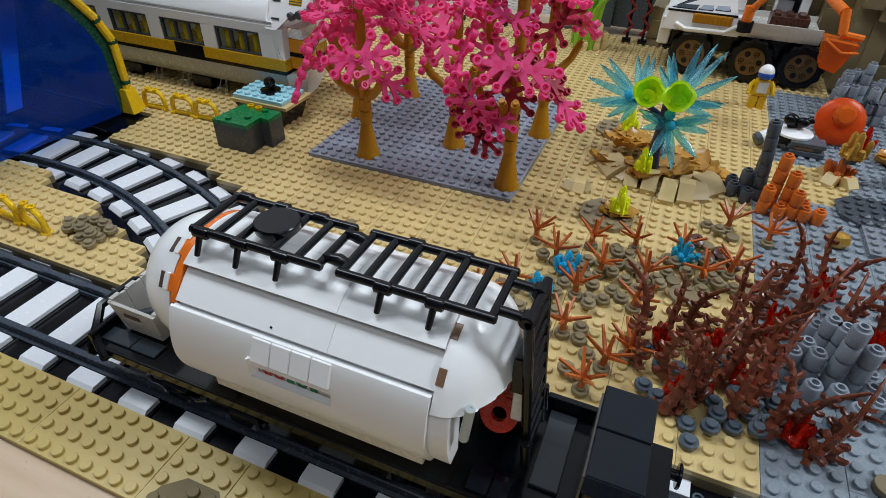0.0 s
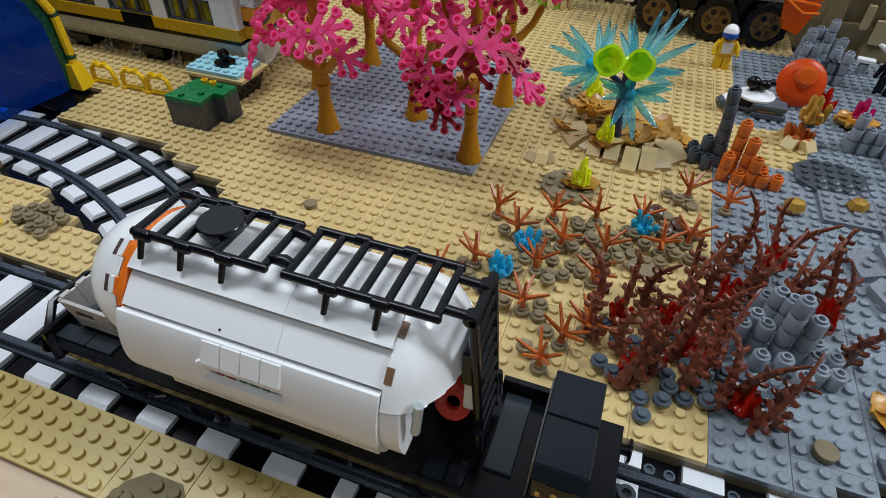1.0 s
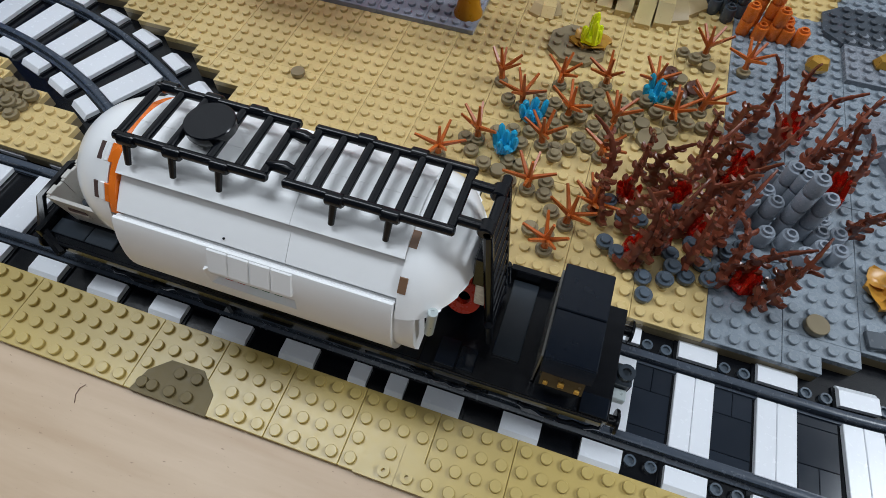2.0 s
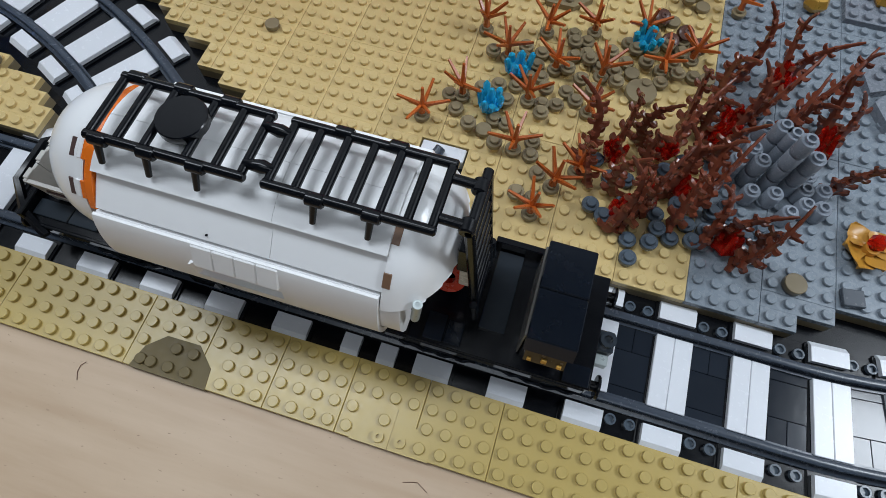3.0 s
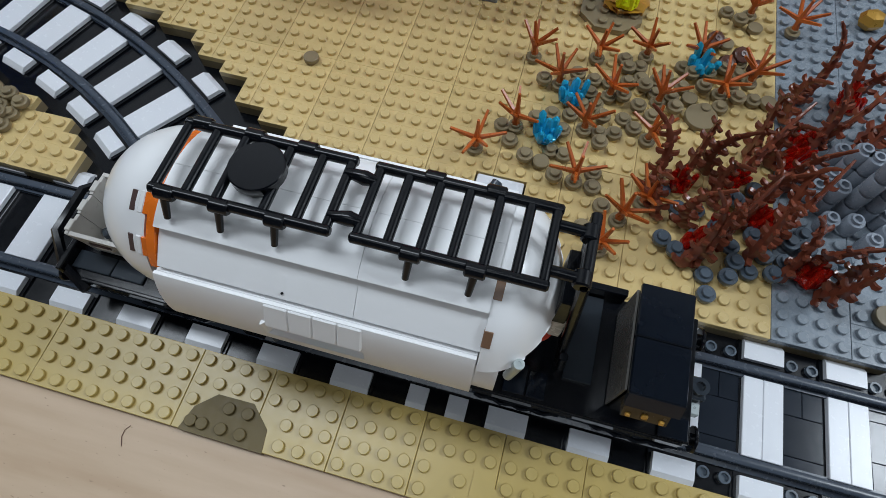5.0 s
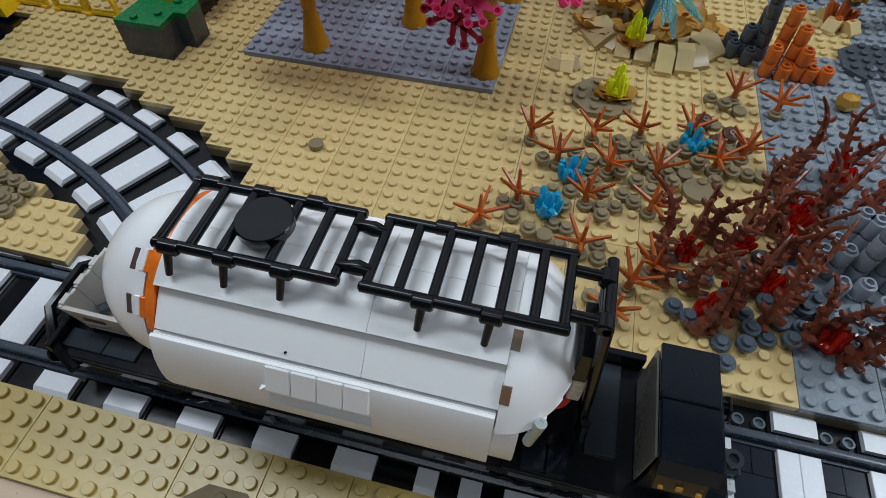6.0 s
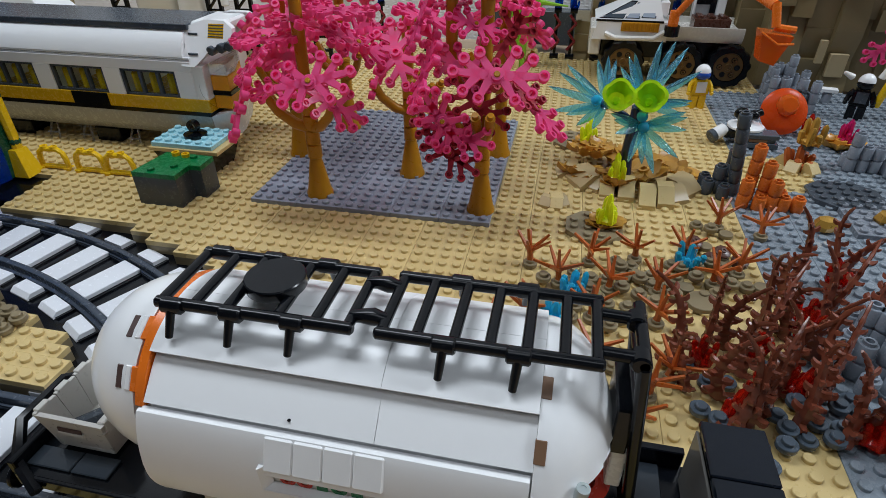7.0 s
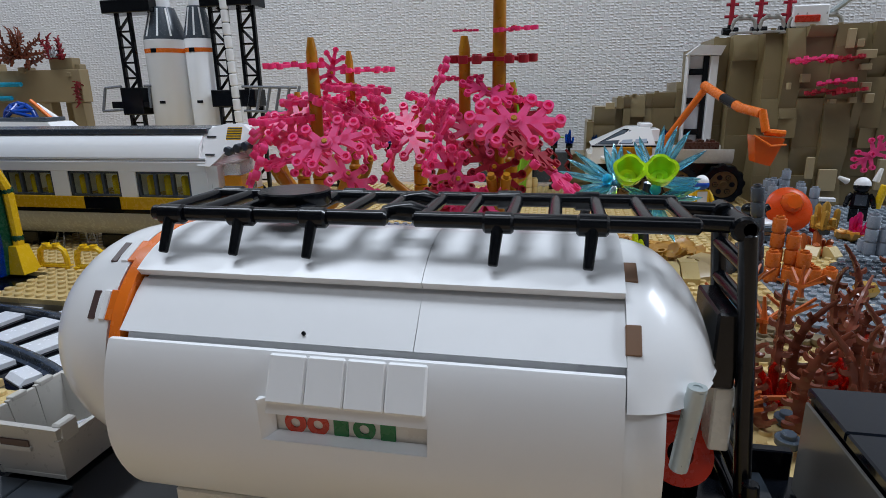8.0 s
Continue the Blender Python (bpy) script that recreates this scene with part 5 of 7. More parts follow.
def garden():
    corals = ((-15.5, 15.5), (-11.5, 16.5), (-13.5, 13.6), (-10.3, 13.5), (-8.4, 17.5), (-15.5, 9.6), (-17.5, 7.4), (-11.4, 10.5), (-7.3, 13.8), (-7.6, 10.7), (-11.4, 6.6), (-8.6, 4.7), (-9.4, 2.6), (-7.4, 6.2), (-3.6, 15.5), (-1.8, 17.0), (-2.0, 23.2), (0.9, 22.4), (-5.2, 18.1))
    variants = [spider_coral(s) for s in (3, 8, 21, 34)]
    base = ROUND_PLATE.copy()
    for k, (u, v) in enumerate(corals):
        t = thing("spider_coral", "rusty orange spiky coral on a round dark tan foot", "coral", place(u, v, 0), "orange spiky corals")
        part("foot", base, "dark_tan", t)
        part("coral_head", variants[k % 4], "coral", t, m=place(0, 0, 0.45, (k * 7) % 13 - 6, (k * 5) % 11 - 5, 47 * k))
    rnd = random.Random(4)
    plates = [(-14.5, 13.5), (-16.3, 9.5), (-15.6, 8.5), (-14.5, 7.4), (-13.5, 7.4), (-13.5, 11.2), (-12.7, 9.8), (-12.4, 11.4), (-11.0, 12.6), (-10.5, 11.5), (-9.6, 10.7), (-9.2, 11.9), (-8.5, 12.9), (-8.5, 11.4), (-9.7, 16.9), (-9.5, 15.9), (-8.7, 16.5), (-9.3, 15.0), (-8.3, 14.7), (-7.0, 16.2), (-6.0, 17.2), (-4.5, 16.8), (-4.1, 17.9), (-5.9, 15.5), (-4.7, 15.6), (-5.4, 14.6), (-6.5, 14.5), (-6.3, 13.4), (-4.4, 14.0), (-2.9, 16.3), (-2.6, 15.2), (-1.5, 15.6), (-0.6, 15.6), (-12.6, 6.5), (-10.4, 7.5), (-10.3, 6.5), (-10.4, 9.5), (-1.6, 22.0), (-3.5, 23.1), (-2.7, 22.2), (-13.1, 8.4), (-12.3, 8.3), (-10.5, 3.5), (-9.6, 5.4), (-9.5, 3.6), (-7.6, 12.3), (-7.5, 15.6), (-11.4, 14.6), (-12.5, 14.5), (-10.4, 14.6), (-11.8, 12.4), (-14.4, 10.3), (-13.4, 10.2), (-3.4, 20.0)]
    for i in range(-13, -2):
        for j in range(10, 19):
            u, v = i + 0.5, j + 0.5
            inside = abs(v - (14.6 + 0.62 * (u + 8))) < 2.9
            if inside and rnd.random() < 0.86 and all(abs(u - p) + abs(v - q) > 0.95 for p, q in plates) and all(abs(u - p) + abs(v - q) > 0.7 for p, q in corals):
                plates.append((u, v))
    tiles = {(-13.5, 7.4), (-5.4, 14.6), (-3.4, 20.0), (-1.6, 22.0), (-0.6, 15.6)}
    scatter_rounds("round_plate", ROUND_PLATE.copy(), "dark_tan", "dark tan round studded plate on the sand", [(u, v, 0.02 if (i % 3) else 0.42) for i, (u, v) in enumerate(plates) if (u, v) not in tiles], "round plates of the coral garden")
    scatter_rounds("round_tile", ROUND_TILE.copy(), "dark_tan", "smooth dark tan round tile", [(u, v, 0.1) for u, v in tiles] + [(-29.5, 11.5, 0.02)], "round tiles of the coral garden")
    solid("round_tile", BIG_ROUND_TILE, "dark_tan", "larger smooth dark tan round tile", "round tile", place(-4.6, 13.3, 0.1))
    for u, v, r in ((-12.6, 12.5, 20), (-13.6, 9.2, 60), (-5.0, 17.1, 0)):
        t = thing("crystal_flower", "clear cyan crystal flower on a round dark tan foot", "crystal", place(u, v, 0), "cyan crystals")
        part("foot", base, "dark_tan", t)
        part("crystal", crystal(int(v * 7), 1.55, 1.15, 15), "clear_cyan", t, m=place(0, 0, 0.6, rz=r))
    for u, v in ((-4.3, 19.9), (-3.5, 17.9), (-2.6, 18.9), (-1.6, 18.0)):
        solid("round_gem", Geo().lathe(((0.5, 0), (0.62, 0.3), (0.55, 0.55), (0.3, 0.66)), n=10).hollow(0, 0, 0.62, 0.2, 0.1, 0.1), "brown", "dark reddish brown round plate", "round plate", place(u, v, 0.4, 20, 10), "dark red round plates")
    solid("rock_gem", Geo().ball(0, 0, 0.55, 0.95, 0.8, 0.65, 6, 4), "gold", "pearl gold faceted rock on grey plates", "rock", place(5.9, 24.6, 0.1, rz=20))
    solid("rock_gem", Geo().ball(0, 0, 0.55, 0.95, 0.8, 0.65, 6, 4), "gold", "pearl gold faceted rock on grey plates", "rock", place(10.6, 26.4, 0.1, rz=50))


garden()


# ---- seaweed thicket ----
def stalk(seed, length=6.2):
    """A tapering, curling stem with close pairs of blunt, upturned leaflets and a bare curled tip."""
    rnd = random.Random(seed)
    ph, curl = rnd.uniform(0, 6.28), rnd.choice((-1, 1)) * rnd.uniform(0.5, 1.1)
    pts, n, sides = [], 31, 6
    p = Vector((0, 0, 0))
    for i in range(n):
        s = i / (n - 1)
        pts.append(p.copy())
        bend = 0.3 * math.sin(5.2 * s + ph) + curl * max(0.0, s - 0.6) * 2.8
        p += Vector((math.sin(bend), 0.12 * math.sin(3 * s + ph), math.cos(bend))) * length / (n - 1)
    verts, faces = [], []
    for i, q in enumerate(pts):
        s = i / (n - 1)
        r = (0.43 - 0.34 * s) * (1.08 if i % 3 == 1 else 0.86)
        d = (pts[min(i + 1, n - 1)] - pts[max(i - 1, 0)]).normalized()
        a = Vector((0, 1, 0)).cross(d).normalized()
        c = d.cross(a)
        verts += [tuple(q + r * (math.cos(6.2832 * (k + 0.5) / sides) * a + 0.8 * math.sin(6.2832 * (k + 0.5) / sides) * c)) for k in range(sides)]
    for i in range(n - 1):
        s = i / (n - 1)
        d = (pts[i + 1] - pts[i]).normalized()
        for k in range(sides):
            j = (k + 1) % sides
            quad = (i * sides + j, i * sides + k, (i + 1) * sides + k, (i + 1) * sides + j)
            paired = k in ((2, 5) if i % 6 == 1 else (0, 3))
            if i % 3 == 1 and i < n - 7 and paired:
                mid = sum((Vector(verts[x]) for x in quad), Vector()) / 4
                out = (mid - (pts[i] + pts[i + 1]) / 2).normalized()
                L = (0.47 - 0.18 * s) * rnd.uniform(0.88, 1.1)
                start = len(verts)
                for f, w, up in ((0.45, 1.12, 0.0), (0.85, 0.98, 0.08), (1.0, 0.62, 0.18)):
                    for x in quad:
                        verts.append(tuple(mid + (Vector(verts[x]) - mid) * w + out * L * f + d * up))
                for e in range(4):
                    f = (e + 1) % 4
                    faces.append((quad[e], quad[f], start + f, start + e))
                    for ring in (0, 4):
                        faces.append((start + ring + e, start + ring + f, start + ring + 4 + f, start + ring + 4 + e))
                faces.append((start + 8, start + 9, start + 10, start + 11))
            else:
                faces.append(quad)
    faces += [tuple(range(sides)), tuple(range((n - 1) * sides, n * sides))[::-1]]
    return Geo().add(verts, faces).mesh("stem", 50)


def thicket():
    variants = [stalk(s, L) for s, L in ((1, 6.0), (2, 6.6), (3, 5.4), (4, 6.2), (5, 4.6))]
    spots = ((-7.3, 7.2), (-5.6, 8.2), (-4.0, 9.3), (-2.0, 9.6), (-6.6, 5.6), (-5.0, 2.9), (-4.1, 3.6), (-5.0, 5.4), (-3.2, 4.6), (-3.6, 7.2), (-2.4, 6.0), (-1.5, 4.4), (-1.1, 7.6), (0.1, 6.4), (-0.5, 10.8), (1.0, 11.6), (-1.8, 11.3), (0.6, 9.4), (2.0, 13.0), (0.3, 14.4), (1.2, 16.2), (3.2, 15.2), (4.4, 17.2), (4.9, 14.4), (4.8, 12.4), (6.2, 11.2), (6.6, 13.4), (1.5, 4.4), (2.2, 3.0), (3.2, 3.4), (0.2, 3.4), (-0.6, 5.6), (7.4, 9.4), (3.0, 11.6))
    for k, (u, v) in enumerate(spots):
        lean = min(7, max(-4, 0.6 * (u + 5))) + (k * 23) % 13 - 6
        t = thing("seaweed", "reddish brown seaweed stalk with blunt paired leaflets", "seaweed", place(u, v, 0.3, (k * 17) % 21 - 12, lean) @ place(rz=73 * k), "seaweed thicket")
        part("stem", variants[k % 5], "reddish_brown", t)
    gems = ((-5.5, 8.0, 1.2), (-2.7, 8.9, 1.4), (0.3, 10.8, 1.6), (-1.2, 6.4, 1.4), (-4.6, 4.0, 1.2), (1.5, 3.7, 1.2), (6.4, 11.6, 1.6), (3.6, 15.6, 2.0), (-3.0, 5.6, 1.0), (1.0, 12.6, 1.4))
    for k, (u, v, z) in enumerate(gems):
        solid("fire_gem", crystal(50 + k, 2.0, 0.95), "clear_red", "clear red flame crystal among the seaweed", "crystal", place(u, v, z - 0.8, 12, -8, 40 * k), "red flame crystals")
    feet = [(-6.2, 4.0), (-3.5, 1.5), (-2.6, 2.6), (-3.7, 2.6), (-2.3, 3.6), (-1.4, 3.4), (-0.3, 3.4), (-0.6, 4.6), (-4.4, 4.6), (-5.4, 6.4), (-1.4, 5.5), (0.5, 4.5), (-3.4, 5.4), (-2.4, 4.7), (0.6, 5.6), (-4.4, 6.5), (1.5, 5.5), (-6.4, 7.4), (-2.4, 7.6), (0.6, 7.6), (2.5, 4.6), (3.5, 5.5), (-1.4, 8.5), (1.5, 6.5), (2.6, 13.6), (3.6, 16.6), (-5.4, 3.5)]
    scatter_rounds("round_plate", ROUND_PLATE.copy(), "blue_grey", "dark blue grey round studded plate under the seaweed", [(u, v, 0.02 if i % 2 else 0.42) for i, (u, v) in enumerate(feet)], "dark round plates under the seaweed")
    for u, v, h in ((3.6, 8.7, 4.8), (4.7, 8.7, 3.6), (3.5, 10.0, 3.6), (2.9, 10.4, 3.6), (2.5, 11.2, 2.4), (2.4, 8.7, 2.4), (1.9, 9.4, 2.4), (1.1, 8.4, 2.4), (3.8, 7.6, 1.2), (2.5, 7.4, 1.2), (5.5, 8.4, 1.2), (5.6, 9.4, 1.2), (6.5, 8.6, 1.2), (5.6, 7.4, 1.2), (4.7, 6.6, 1.2), (6.5, 7.4, 1.2)):
        pipe_stack("grey_pipe", "bluish grey hollow-topped pipe stack", u, v, h, "pipe_grey", group="grey pipe stacks")


thicket()


# ---- pipes and rocks further back ----
def pipes():
    for u, v, h in ((1.2, 28.7, 4.8), (2.2, 28.3, 3.6), (0.6, 27.4, 2.4), (1.7, 27.0, 1.2), (3.6, 27.3, 1.2), (4.7, 27.4, 1.2), (2.8, 27.5, 2.4), (3.6, 28.4, 1.2)):
        pipe_stack("orange_pipe", "rust orange hollow-topped pipe stack", u, v, h, "rust_orange", group="orange pipe stacks")
    pipe_stack("tall_pipe", "tall leaning dark grey pipe", 0.35, 29.6, 7.2, "dark_grey", (3, -7))
    for u, v, h in ((-1.8, 29.4, 1.2), (-0.7, 28.6, 1.2), (-1.0, 29.8, 2.4), (0.0, 30.6, 3.6), (-1.9, 30.5, 1.2)):
        pipe_stack("dark_pipe", "dark bluish grey pipe stack", u, v, h, "dark_grey", group="dark pipe stacks")
    rnd = random.Random(9)
    for k in range(26):
        u, v = rnd.uniform(7.6, 12.6), rnd.uniform(51.0, 58.5)
        pipe_stack("grey_pipe", "bluish grey pipe stack in front of the cliff", round(u) + 0.5, round(v) + 0.5, rnd.choice((1.2, 1.2, 2.4, 2.4, 3.6)) + (1.2 if v > 56 else 0), "pipe_grey", group="grey pipe rows")
    for k in range(16):
        u, v = rnd.uniform(11.2, 17.5), rnd.uniform(31, 37.5)
        pipe_stack("grey_pipe", "bluish grey pipe stack", round(u) + 0.5, round(v) + 0.5, rnd.choice((1.2, 1.2, 2.4, 3.6)), "pipe_grey", group="grey pipe rows")
    g = Geo().prism(oct_poly(2.8, 2.4, 0.25), 0, 0.4)
    for i in range(-2, 3):
        for j in range(-2, 3):
            if abs(i) + abs(j) < 4:
                g.stud(i, j, 0.4)
    solid("octagon_plate", g, "dark_grey", "dark grey octagonal studded plate", "plate", place(9.3, 30.6, 0.02))
    for u, v, w, l in ((8, 24, 4, 4), (8, 28, 4, 2), (12, 22, 6, 6)):
        solid("dark_plate", plate_mesh(w, l, "stone_grey"), "stone_grey", "grey studded plate raised over others", "plate", place(u, v, 0.4), "raised grey plates")
    for k, (u, v, w, d, h, r) in enumerate(((9.5, 17.5, 2.4, 3.0, 0.6, 20), (11.2, 19.0, 3.0, 3.0, 1.0, 10), (13.0, 16.8, 3.0, 4.0, 1.4, -10), (10.6, 14.8, 2.2, 2.6, 0.7, 30))):
        g = Geo().prism([(0, 0), (w, 0.3), (w + 0.4, d * 0.6), (w * 0.7, d), (0.2, d * 0.8)], 0, h)
        g.stud(w * 0.4, d * 0.4, h).stud(w * 0.7, d * 0.6, h)
        solid("rock_plate", g, "stone_grey", "grey angular rock plate", "rock", place(u, v, 0.02, rz=r), "grey rock steps")
    solid("round_tile", Geo().lathe(((0.6, 0), (0.62, 0.03), (0.62, 0.37), (0.59, 0.4)), n=22), "dark_tan", "tan round tile on grey plates", "round tile", place(5.6, 2.65, 0.1))
    solid("tile", Geo().box(0, 0, 0, 1.2, 1, 0.3), "dark_grey", "dark grey tile on grey plates", "tile", place(8.2, 2.2, 0.1, rz=8))


pipes()


# ---- figures and machines at the back ----
def multi(name, pieces, label, category, m=None, group=""):
    """One mesh of several plastics."""
    g, mats, idx = Geo(), [], []
    for piece, material in pieces:
        if material not in mats:
            mats.append(material)
        idx += [mats.index(material)] * len(piece.f)
        g.join(piece)
    me = g.mesh(name)
    for material in mats:
        me.materials.append(MATS[material])
    me.polygons.foreach_set("material_index", idx)
    ob = new(name, me)
    if m is not None:
        ob.matrix_basis = m
    return tagged(ob, label, category, group)


def figurine(body, trim, helmet, visor, m, label):
    legs = Geo().box(-0.85, -0.45, 0, -0.05, 0.45, 1.5, 0.06).box(0.05, -0.45, 0, 0.85, 0.45, 1.5, 0.06).box(-0.85, -0.4, 1.5, 0.85, 0.4, 1.75, 0.05)
    torso = Geo().add([(-0.95, -0.48, 1.75), (0.95, -0.48, 1.75), (0.95, 0.48, 1.75), (-0.95, 0.48, 1.75), (-0.68, -0.42, 3.3), (0.68, -0.42, 3.3), (0.68, 0.42, 3.3), (-0.68, 0.42, 3.3)], [(3, 2, 1, 0), (4, 5, 6, 7), (0, 1, 5, 4), (1, 2, 6, 5), (2, 3, 7, 6), (3, 0, 4, 7)])
    arms = Geo()
    for s in (-1, 1):
        arms.tube([(s * 0.75, 0, 3.1), (s * 1.1, -0.1, 2.6), (s * 1.25, -0.45, 2.0)], [0.3, 0.3, 0.26], 8).ball(s * 1.28, -0.55, 1.85, 0.24, 0.24, 0.24, 8, 5)
    sash = Geo().along([(-0.52, 1.9), (-0.47, 1.9), (-0.44, 3.1), (-0.50, 3.1)], -0.5, 0.6)
    head = Geo().ball(0, 0, 4.1, 0.82, 0.85, 0.88, 16, 10)
    glass = Geo().ball(0, -0.1, 3.88, 0.85, 0.86, 0.6, 16, 8)
    return multi("figurine", ((legs, body), (torso, body), (arms, body), (sash, trim), (head, helmet), (glass, visor)), label, "toy figure", m)


def back_right():
    figurine("yellow", "cool_white", "white", "blue", place(0.5, 51.4, 0, rz=8), "yellow toy astronaut with white helmet and blue visor")
    figurine("black", "dark_grey", "white", "black", place(16.9, 51.0, 0, rz=-20), "black toy diver with a white helmet")
    for x, y, q in ((15.6, 51.4, (-1.0, 0, 0.5)), (18.3, 51.4, (0.4, 0, 1.5))):
        solid("white_wing", Geo().rod((0, 0, 0), q, 0.36, 10, 0.2, b=0.06), "aged_white", "smooth white wing piece behind the diver", "toy wing", place(x, y, 4.4))
    # small machine with a white disc
    t = thing("rescue_machine", "small black and white toy machine with a round white disc", "toy machine", place(3.1, 41.2, 0))
    part("disc", Geo().lathe(((0.5, 0), (1.7, 0.15), (1.7, 0.35), (0.4, 0.8)), n=20), "white", t, m=place(0.4, 0.4, 1.5))
    part("body", Geo().box(-1.6, -0.6, 0.7, 1.8, 0.7, 1.6, 0.15).rod((-0.4, 0.4, 2.2), (1.6, 0.4, 3.3), 0.35, 10, b=0.06).ball(-0.3, 0.3, 3.0, 0.7, 0.6, 0.6, 12, 8).ball(0.7, 0.0, 3.0, 0.6, 0.5, 0.5, 12, 8), "black", t)
    part("nose", Geo().rod((-1.5, 0.0, 1.5), (-2.5, -0.5, 0.95), 0.62, 14, b=0.1), "white", t, "white rounded nose")
    part("nose_cap", Geo().rod((-2.4, -0.45, 1.0), (-2.9, -0.7, 0.75), 0.66, 14, b=0.1), "dark_grey", t)
    part("hull", Geo().box(0.2, -1.5, 0.2, 3.3, 0.2, 0.75, 0.06).box(0.0, -1.3, 0.75, 3.0, 0.2, 1.15, 0.04).box(0.1, -1.5, 1.15, 3.2, 0.2, 1.6, 0.06), "blue_grey", t, "dark blue grey layered hull")
    part("hull_slot", Geo().box(0.6, -1.42, 0.8, 2.2, -1.28, 1.1, 0.02), "slot_brown", t)
    # clear orange dish
    t = thing("orange_dish", "clear orange dish with a raised centre", "dish", place(7.5, 44.2, 2.6, 66, 0, 6))
    part("bowl", Geo().lathe(((2.22, -0.3), (2.32, -0.2), (2.1, 0.02), (1.4, 0.2), (0.5, 0.28), (0.3, 0.12), (1.2, 0.0), (2.0, -0.2)), n=28), "clear_amber", t)
    part("hub", Geo().lathe(((1.15, 0.1), (1.1, 0.5), (0.75, 0.85), (0.05, 0.9)), 0.1, 0.55, 0, n=8), "clear_orange", t, "faceted clear orange jewel")
    # golden growth on tan feet
    t = thing("golden_growth", "gold leaf growth over a rust stem with tan feet", "plant", place(7.2, 36.2, 0))
    part("stem", crystal(4, 2.2, 1.6, 16), "coral", t, "rust red pointed leaves", place(0, 0, 0.1))
    for a in (-35, 35, 145, 215):
        part("foot", slope(1.1, 1.1, 1.0), "tan", t, m=place(0, 0, 0, rz=a) @ place(-0.55, -2.0, 0))
    part("collar", Geo().lathe(((0.55, 1.9), (0.55, 2.5)), 0.35, 0.2, 0, 14), "dark_grey", t)
    part("leaves", ruffle(6), "gold", t, m=place(0.4, 0.2, 2.3, s=0.75))
    part("crown", crystal(3, 2.3, 1.5), "gold", t, m=place(0.4, 0.2, 2.5))
    solid("fire_gem", crystal(77, 2.2, 1.2), "clear_red", "clear dark red crystal on grey plates", "crystal", place(10.5, 44.6, 0.2), "red flame crystals")
    solid("leaf_rosette", ruffle(8), "amber_gold", "golden leaf rosette on grey plates", "leaf", place(12.6, 42.0, 0.2, s=1.5))
    solid("pink_crystal", crystal(31, 2.2, 1.3), "clear_pink", "clear dark pink crystal over a golden rosette", "crystal", place(13.3, 42.6, 0.5))
    solid("coral_branch", LEAF.copy(), "pink", "pink coral sprig behind the diver", "coral", place(18.3, 53.2, 7.2, 78, -40, 10, 0.85))
    pipe_stack("grey_pipe", "bluish grey pipe stack under a white tile", 15.6, 55.9, 1.2, "pipe_grey", group="grey pipe rows")
    solid("white_tile", Geo().box(-0.9, -0.5, 0, 0.9, 0.5, 0.4, 0.04), "white", "smooth white tile on a grey pipe", "tile", place(15.6, 55.9, 1.4, 0, 0, -10))
    solid("yellow_tank", Geo().rod((0, 0, 0), (0.5, 0, 2.6), 0.4, 10, b=0.08), "yellow", "yellow air bottle beside the diver", "bottle", place(18.4, 50.6, 1.6))


back_right()


def wheel(t, u, v, z, r=2.55):
    w = part("wheel", Geo().lathe(((0.35, -0.75), (r * 0.66, -0.72), (r * 0.66, 0.7), (0.35, 0.7)), n=22), "bronze", t, "pearl gold spoked rim", place(u, v, z, 90))
    g, n = Geo(), 48
    prof = ((r * 0.68, -0.8), (r * 0.92, -0.8), (r * 0.97, -0.5), (r * 0.97, 0.5), (r * 0.92, 0.8), (r * 0.68, 0.8))
    g.lathe(prof, n=n, cap0=False, cap1=False)
    for ring in (1, 2, 3, 4):  # raised tread blocks
        for i in range(n):
            if i % 4 < 2:
                x, y, z = g.v[ring * n + i]
                g.v[ring * n + i] = (x * 1.075, y * 1.075, z)
    part("tyre", g, "black", w, "black treaded tyre")
    for k in range(6):
        a = math.pi * k / 3
        x, y = 1.02 * math.cos(a), 1.02 * math.sin(a)
        part("hub_hole", Geo().lathe(((0.34, 0.7), (0.34, 0.74)), x, y, 0, 12), "black", w)
        if k % 2:
            part("hub_pin", Geo().hollow(x, y, 0.7, 0.24, 0.16, 0.13), "bronze", w)
    part("hub_boss", Geo().lathe(((0.5, 0.7), (0.42, 0.86), (0.2, 0.86), (0.2, 0.72)), n=14), "bronze", w)


